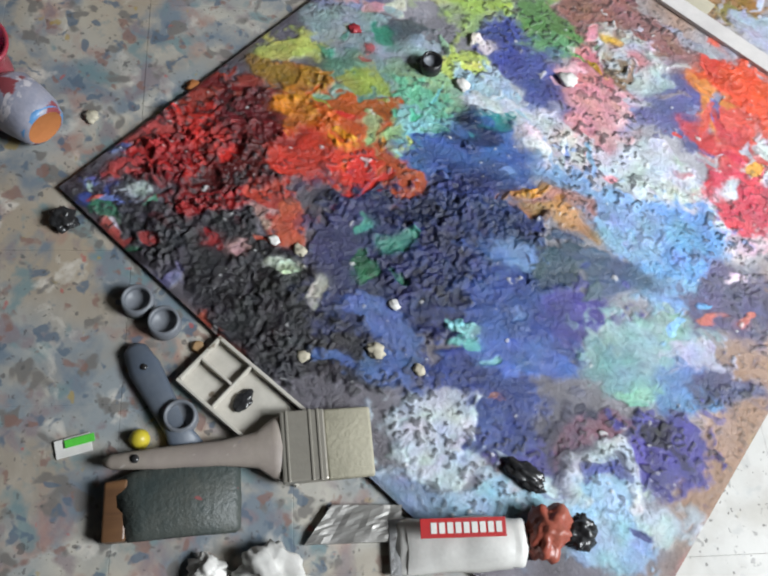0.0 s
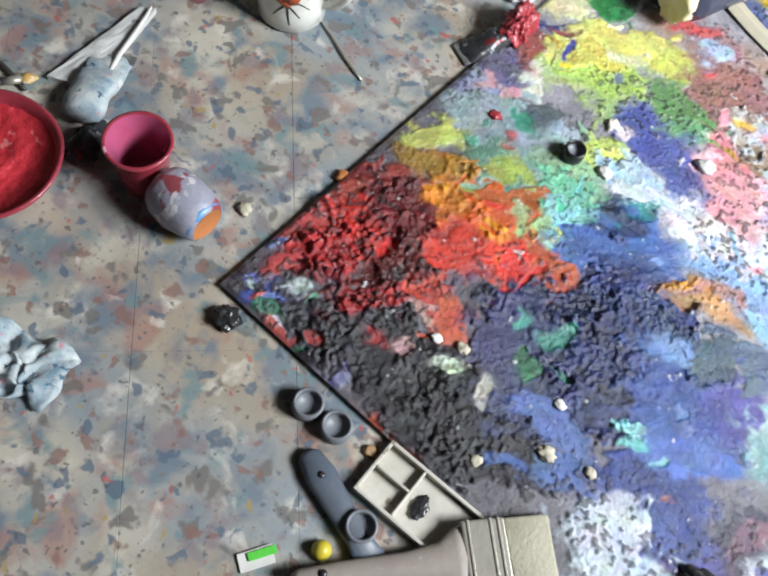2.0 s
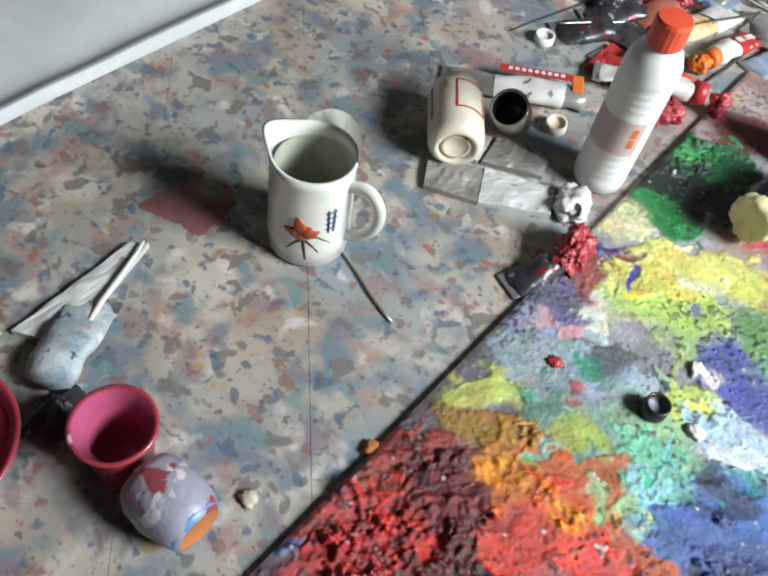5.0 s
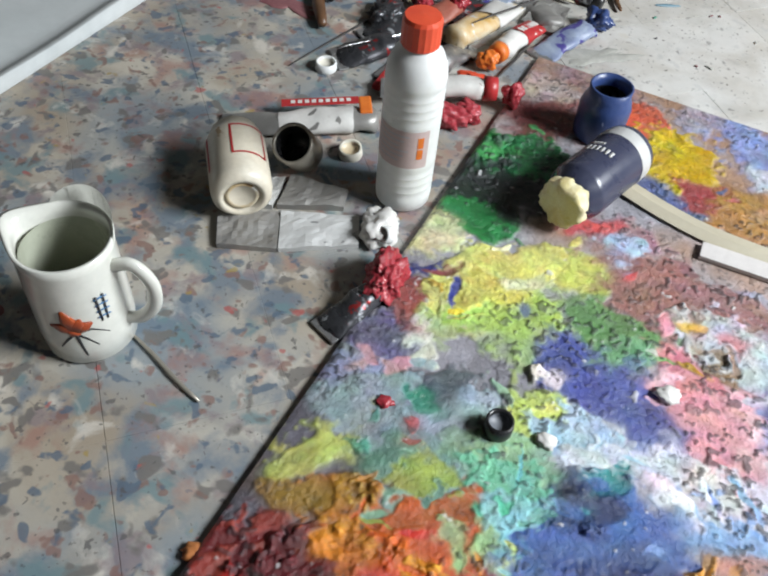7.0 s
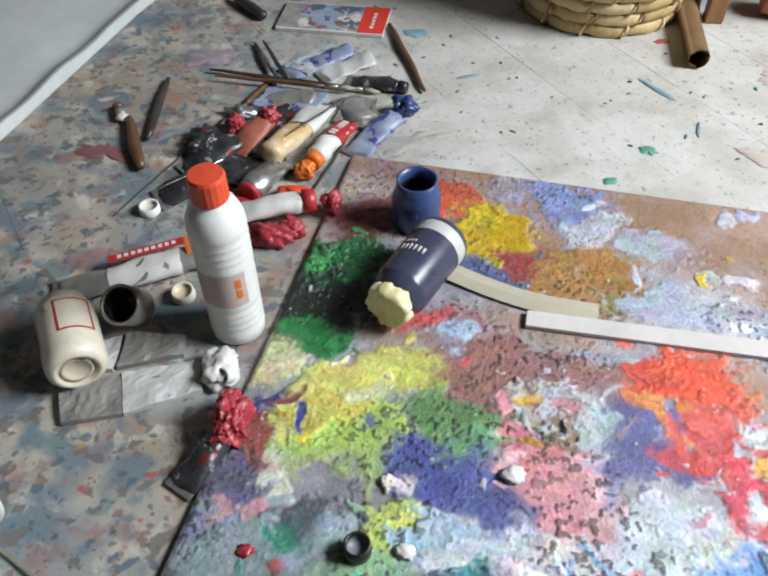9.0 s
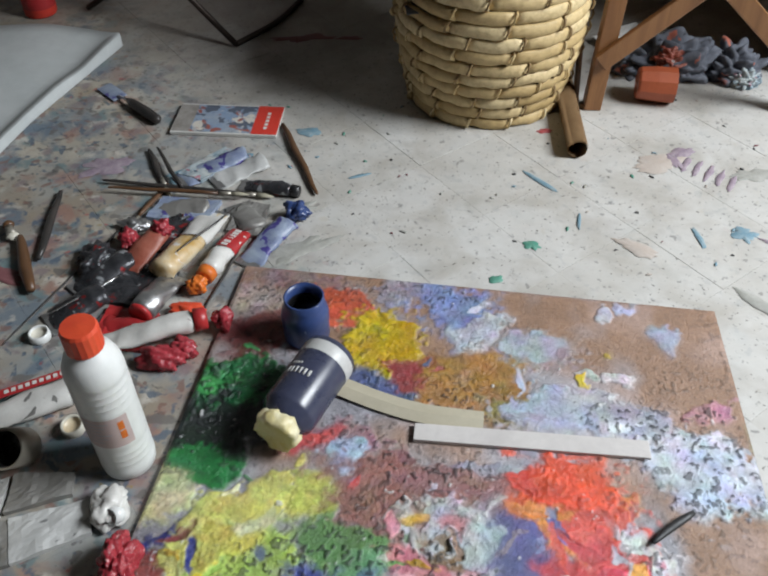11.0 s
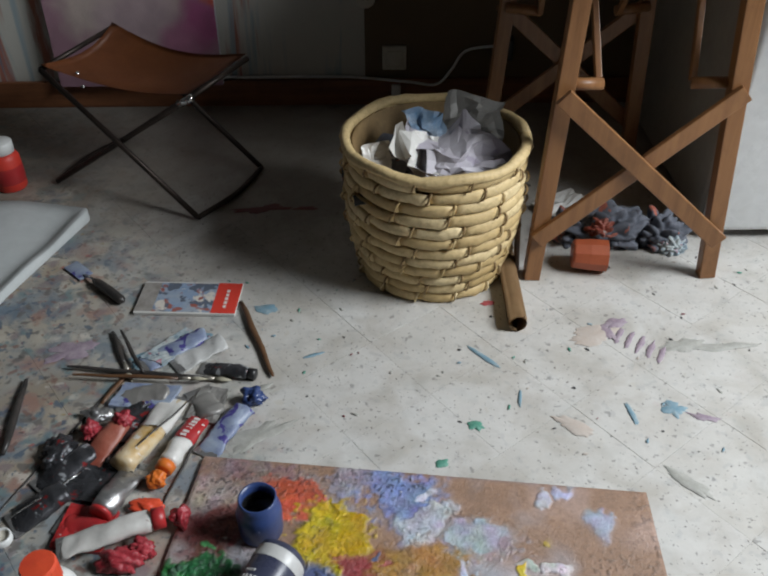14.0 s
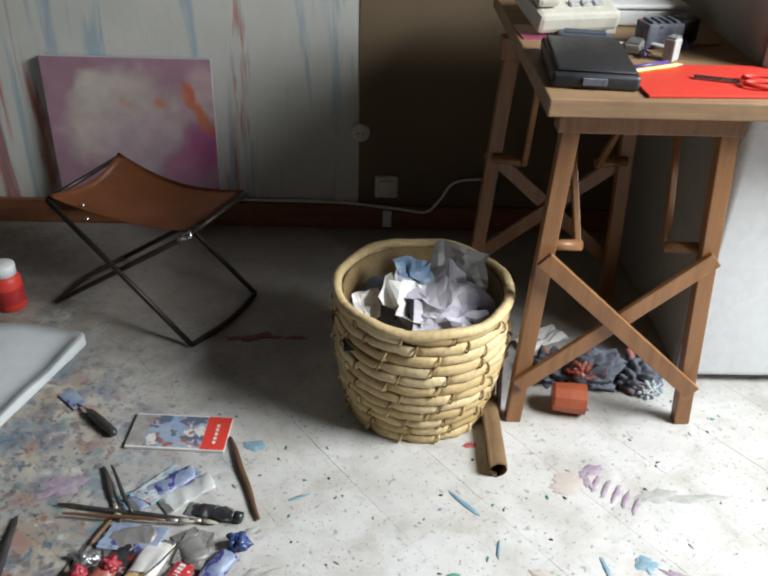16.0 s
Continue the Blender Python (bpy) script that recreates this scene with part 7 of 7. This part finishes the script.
part("barrel", sweep([(0, 0, 0), (0.09, 0, 0)], 0.004, 8), M_PURPLE, t)
t = thing("scissors", "scissors with red handles lying on the folder", "scissors", (0.790, 1.392, ZT + 0.007), -16)
part("blade", boxed((0, -0.006, 0), (0.075, 0.001, 0.002), 0.0006), M_CHROME, t, "", False)
part("blade", boxed((0, -0.001, 0.002), (0.075, 0.006, 0.004), 0.0006), M_CHROME, t, "", False)
for s in (-1, 1):
    ring = [(0.105 + 0.024 * math.cos(a * math.pi / 8), s * 0.016 + 0.011 * math.sin(a * math.pi / 8), 0.005) for a in range(17)]
    part("handle", sweep(ring, 0.0042, 8, 1.0, None, (0, 0, 1), False), M_REDPAPER, t, "red plastic handle")
t = thing("white_box", "shallow white plastic box at the back of the table", "box", (0.700, 1.730, ZT), 3)
part("tray", boxed((0, 0, 0), (0.19, 0.13, 0.034), 0.006), M_HDPE, t)
part("lid", boxed((-0.003, -0.003, 0.034), (0.193, 0.133, 0.044), 0.004), M_HDPE, t)
t = thing("upright_rod", "thin pale rod standing behind the white box", "rod", (0.852, 1.80, ZT + 0.0455))
part("rod", sweep([(0, 0, 0), (0.004, 0.01, 0.2)], 0.004, 8), M_CREAM, t)
for k, (x, y, w, d, h, m, lab) in enumerate(((0.760, 1.575, 0.075, 0.05, 0.045, M_RAG, "dark ribbed gadget on the table"), (0.835, 1.610, 0.05, 0.035, 0.045, M_DKPLASTIC, "black adapter on the table"), (0.785, 1.492, 0.028, 0.022, 0.040, M_PALEFOIL, "small silver stamp block on the table"), (0.735, 1.530, 0.05, 0.03, 0.018, M_DULLTIN, "small metal tin on the table"), (0.700, 1.600, 0.03, 0.10, 0.015, M_SLATE, "slate-blue pencil case on the table"))):
    t = thing("desk_gadget", lab, "gadget", (x, y, ZT), 12 + k * 17, group="clutter on the table")
    part("case", boxed((0, 0, 0), (w, d, h), 0.004), m, t, "", False)
    for j in range(4):
        part("rib", boxed((w * (0.12 + j * 0.22), d * 0.1, h), (w * (0.22 + j * 0.22), d * 0.9, h + 0.004), 0.001), m, t, "", False)
for k in range(9):
    rs = random.Random(k)
    t = thing("pencil_stub", "short pencil or nib among the table clutter", "pencil", (0.70 + rs.random() * 0.16, 1.50 + rs.random() * 0.08, ZT + 0.009), rs.uniform(0, 180), group="clutter on the table")
    part("shaft", sweep([(0, 0, 0), (0.05 + 0.03 * rs.random(), 0, 0)], 0.0035, 6), (M_PURPLE, M_TUBEW, M_BROWNWOOD, M_CHROME)[k % 4], t)
t = thing("pink_card", "pink card lying at the table's back corner", "card", (0.535, 1.62, ZT), 5)
part("sheet", boxed((0, 0, 0), (0.07, 0.10, 0.002), 0.0005), M_PINKIN, t, "", False)


# ---- stains on the floor ----
def stain(x, y, a, b, turn, mat, seed, lobes=0.5):
    """A thin dried puddle or stroke of paint on the tiles."""
    bm = bmesh.new()
    c = bm.verts.new((0, 0, 0.0012))
    rim, out = [], []
    for k in range(40):
        ang = 2 * math.pi * k / 40
        q = 1 + lobes * noise.noise((math.cos(ang) * 1.6 + seed, math.sin(ang) * 1.6, seed)) + lobes * 0.6 * noise.noise((math.cos(ang) * 5, math.sin(ang) * 5 + seed, 0))
        rim.append(bm.verts.new((a * q * math.cos(ang) * 0.9, b * q * math.sin(ang) * 0.9, 0.0010)))
        out.append(bm.verts.new((a * q * math.cos(ang), b * q * math.sin(ang), 0.0001)))
    for k in range(40):
        j = (k + 1) % 40
        bm.faces.new((c, rim[k], rim[j]))
        bm.faces.new((rim[k], out[k], out[j], rim[j]))
    ob = part("paint_stain", bm, mat, floor)
    ob.matrix_world = pose(x, y, 0.0003, 0, 0, turn)


M_VIOLETST = surface("dry_violet_wash", (0.25, 0.185, 0.245), (0.40, 0.34, 0.37), 0.6, 60, relief=0.1)
M_BLUEST = surface("dry_blue_paint", (0.12, 0.25, 0.33), (0.30, 0.37, 0.40), 0.5, 60, relief=0.2)
M_GREYST = surface("dry_grey_wash", (0.31, 0.31, 0.28), (0.43, 0.42, 0.39), 0.6, 50, relief=0.1)
M_GREENST = surface("dry_green_paint", (0.07, 0.26, 0.19), (0.15, 0.33, 0.26), 0.5, 60)
M_PEACHST = surface("dry_peach_wash", (0.46, 0.39, 0.34), (0.50, 0.45, 0.41), 0.6, 40)
M_REDST = surface("dry_red_paint", (0.40, 0.06, 0.07), (0.45, 0.12, 0.12), 0.5, 50)
stain(0.690, 1.180, 0.026, 0.013, 25, M_VIOLETST, 2.2)
stain(0.672, 1.150, 0.012, 0.024, 20, M_VIOLETST, 2.9)
for k in range(5):
    stain(0.690 + k * 0.016, 1.146 - k * 0.014, 0.0060, 0.024, -30, M_VIOLETST, 3.1 + k, 0.4)
stain(0.640, 1.145, 0.045, 0.024, 10, M_PEACHST, 5.2)
stain(0.800, 1.115, 0.042, 0.016, 8, M_GREYST, 8.2)
stain(0.880, 1.11, 0.06, 0.010, 4, M_GREYST, 9.2)
stain(0.431, 1.088, 0.040, 0.0055, -49, M_BLUEST, 11, 0.3)
stain(0.662, 0.945, 0.0055, 0.026, 8, M_BLUEST, 12, 0.4)
stain(0.735, 0.955, 0.022, 0.016, -30, M_BLUEST, 13, 0.9)
stain(0.780, 0.935, 0.025, 0.008, -15, M_VIOLETST, 14, 0.8)
stain(0.715, 0.800, 0.040, 0.012, -48, M_GREYST, 15, 0.4)
stain(0.455, 1.245, 0.014, 0.007, 10, M_REDST, 16)
stain(0.118, 1.100, 0.020, 0.004, 20, M_BLUEST, 17, 0.3)
stain(0.020, 1.236, 0.022, 0.014, 0, M_BLUEST, 18)
stain(0.398, 0.925, 0.012, 0.011, 0, M_GREENST, 19)
stain(0.335, 0.845, 0.012, 0.007, 30, M_GREENST, 20)
stain(0.560, 0.92, 0.035, 0.014, -40, M_PEACHST, 21)
stain(0.850, 0.70, 0.05, 0.04, 10, M_BLUEST, 22, 0.9)
stain(0.700, 0.57, 0.025, 0.022, 0, M_BLUEST, 23)
stain(-0.480, 0.165, 0.045, 0.030, 25, M_PLUM, 24, 0.4)
stain(0.480, 0.985, 0.022, 0.003, 80, M_BLUEST, 25, 0.2)
stain(-0.150, 1.120, 0.060, 0.030, 35, M_BLUEST, 31, 0.8)
stain(-0.330, 1.120, 0.050, 0.022, 20, M_VIOLETST, 32, 0.8)
stain(0.035, 0.905, 0.060, 0.020, 35, M_GREYST, 33, 0.8)
stain(0.030, 1.010, 0.030, 0.012, 40, M_GREYST, 34, 0.7)
stain(-0.420, 0.840, 0.045, 0.020, -10, M_PLUM, 35, 0.7)
stain(-0.02, 1.60, 0.06, 0.016, 10, M_PLUM, 26, 0.6)
stain(0.075, 1.60, 0.030, 0.008, 0, M_PLUM, 27, 0.6)
rs = random.Random(3)
for k in range(90):
    x, y = rs.uniform(-0.1, 1.05), rs.uniform(0.85, 1.40)
    s = rs.uniform(0.0012, 0.0036)
    stain(x, y, s * rs.uniform(1, 2), s * 0.7, rs.uniform(0, 180), (M_INK, M_GREYST, M_PLUM, M_GREYST, M_BLUEST, M_GREENST, M_INK, M_PEACHST)[k % 8], k * 1.3, 0.7)

# ---- floor tiles ----
tile_dir = math.atan2(-0.363, 0.277)
TS = 0.170
bm = boxed((-TS / 2 + 0.00015, -TS / 2 + 0.00015, -0.004), (TS / 2 - 0.00015, TS / 2 - 0.00015, 0.0), 0.0005)
tile_mesh = link("tile", bm, M_FLOOR)
first = tile_mesh.data
bpy.data.objects.remove(tile_mesh)
ca, sa = math.cos(tile_dir), math.sin(tile_dir)
spots = []
for i in range(-28, 29):
    for j in range(-28, 29):
        u, v = 0.0 + i * TS, 0.866 + TS / 2 + j * TS
        x, y = u * ca - v * sa, u * sa + v * ca
        if WX0 + 0.02 < x < WX1 - 0.02 and WY0 + 0.02 < y < WY1 + 0.06:
            spots.append((abs(x - 0.15) + 0.7 * abs(y - 0.9), x, y))
spots.sort()
rest = bmesh.new()
for n, (d, x, y) in enumerate(spots):
    m = Matrix.Translation((x, y, -0.00012 * (n * 7 % 5))) @ Matrix.Rotation(tile_dir, 4, "Z")
    if n < 290:
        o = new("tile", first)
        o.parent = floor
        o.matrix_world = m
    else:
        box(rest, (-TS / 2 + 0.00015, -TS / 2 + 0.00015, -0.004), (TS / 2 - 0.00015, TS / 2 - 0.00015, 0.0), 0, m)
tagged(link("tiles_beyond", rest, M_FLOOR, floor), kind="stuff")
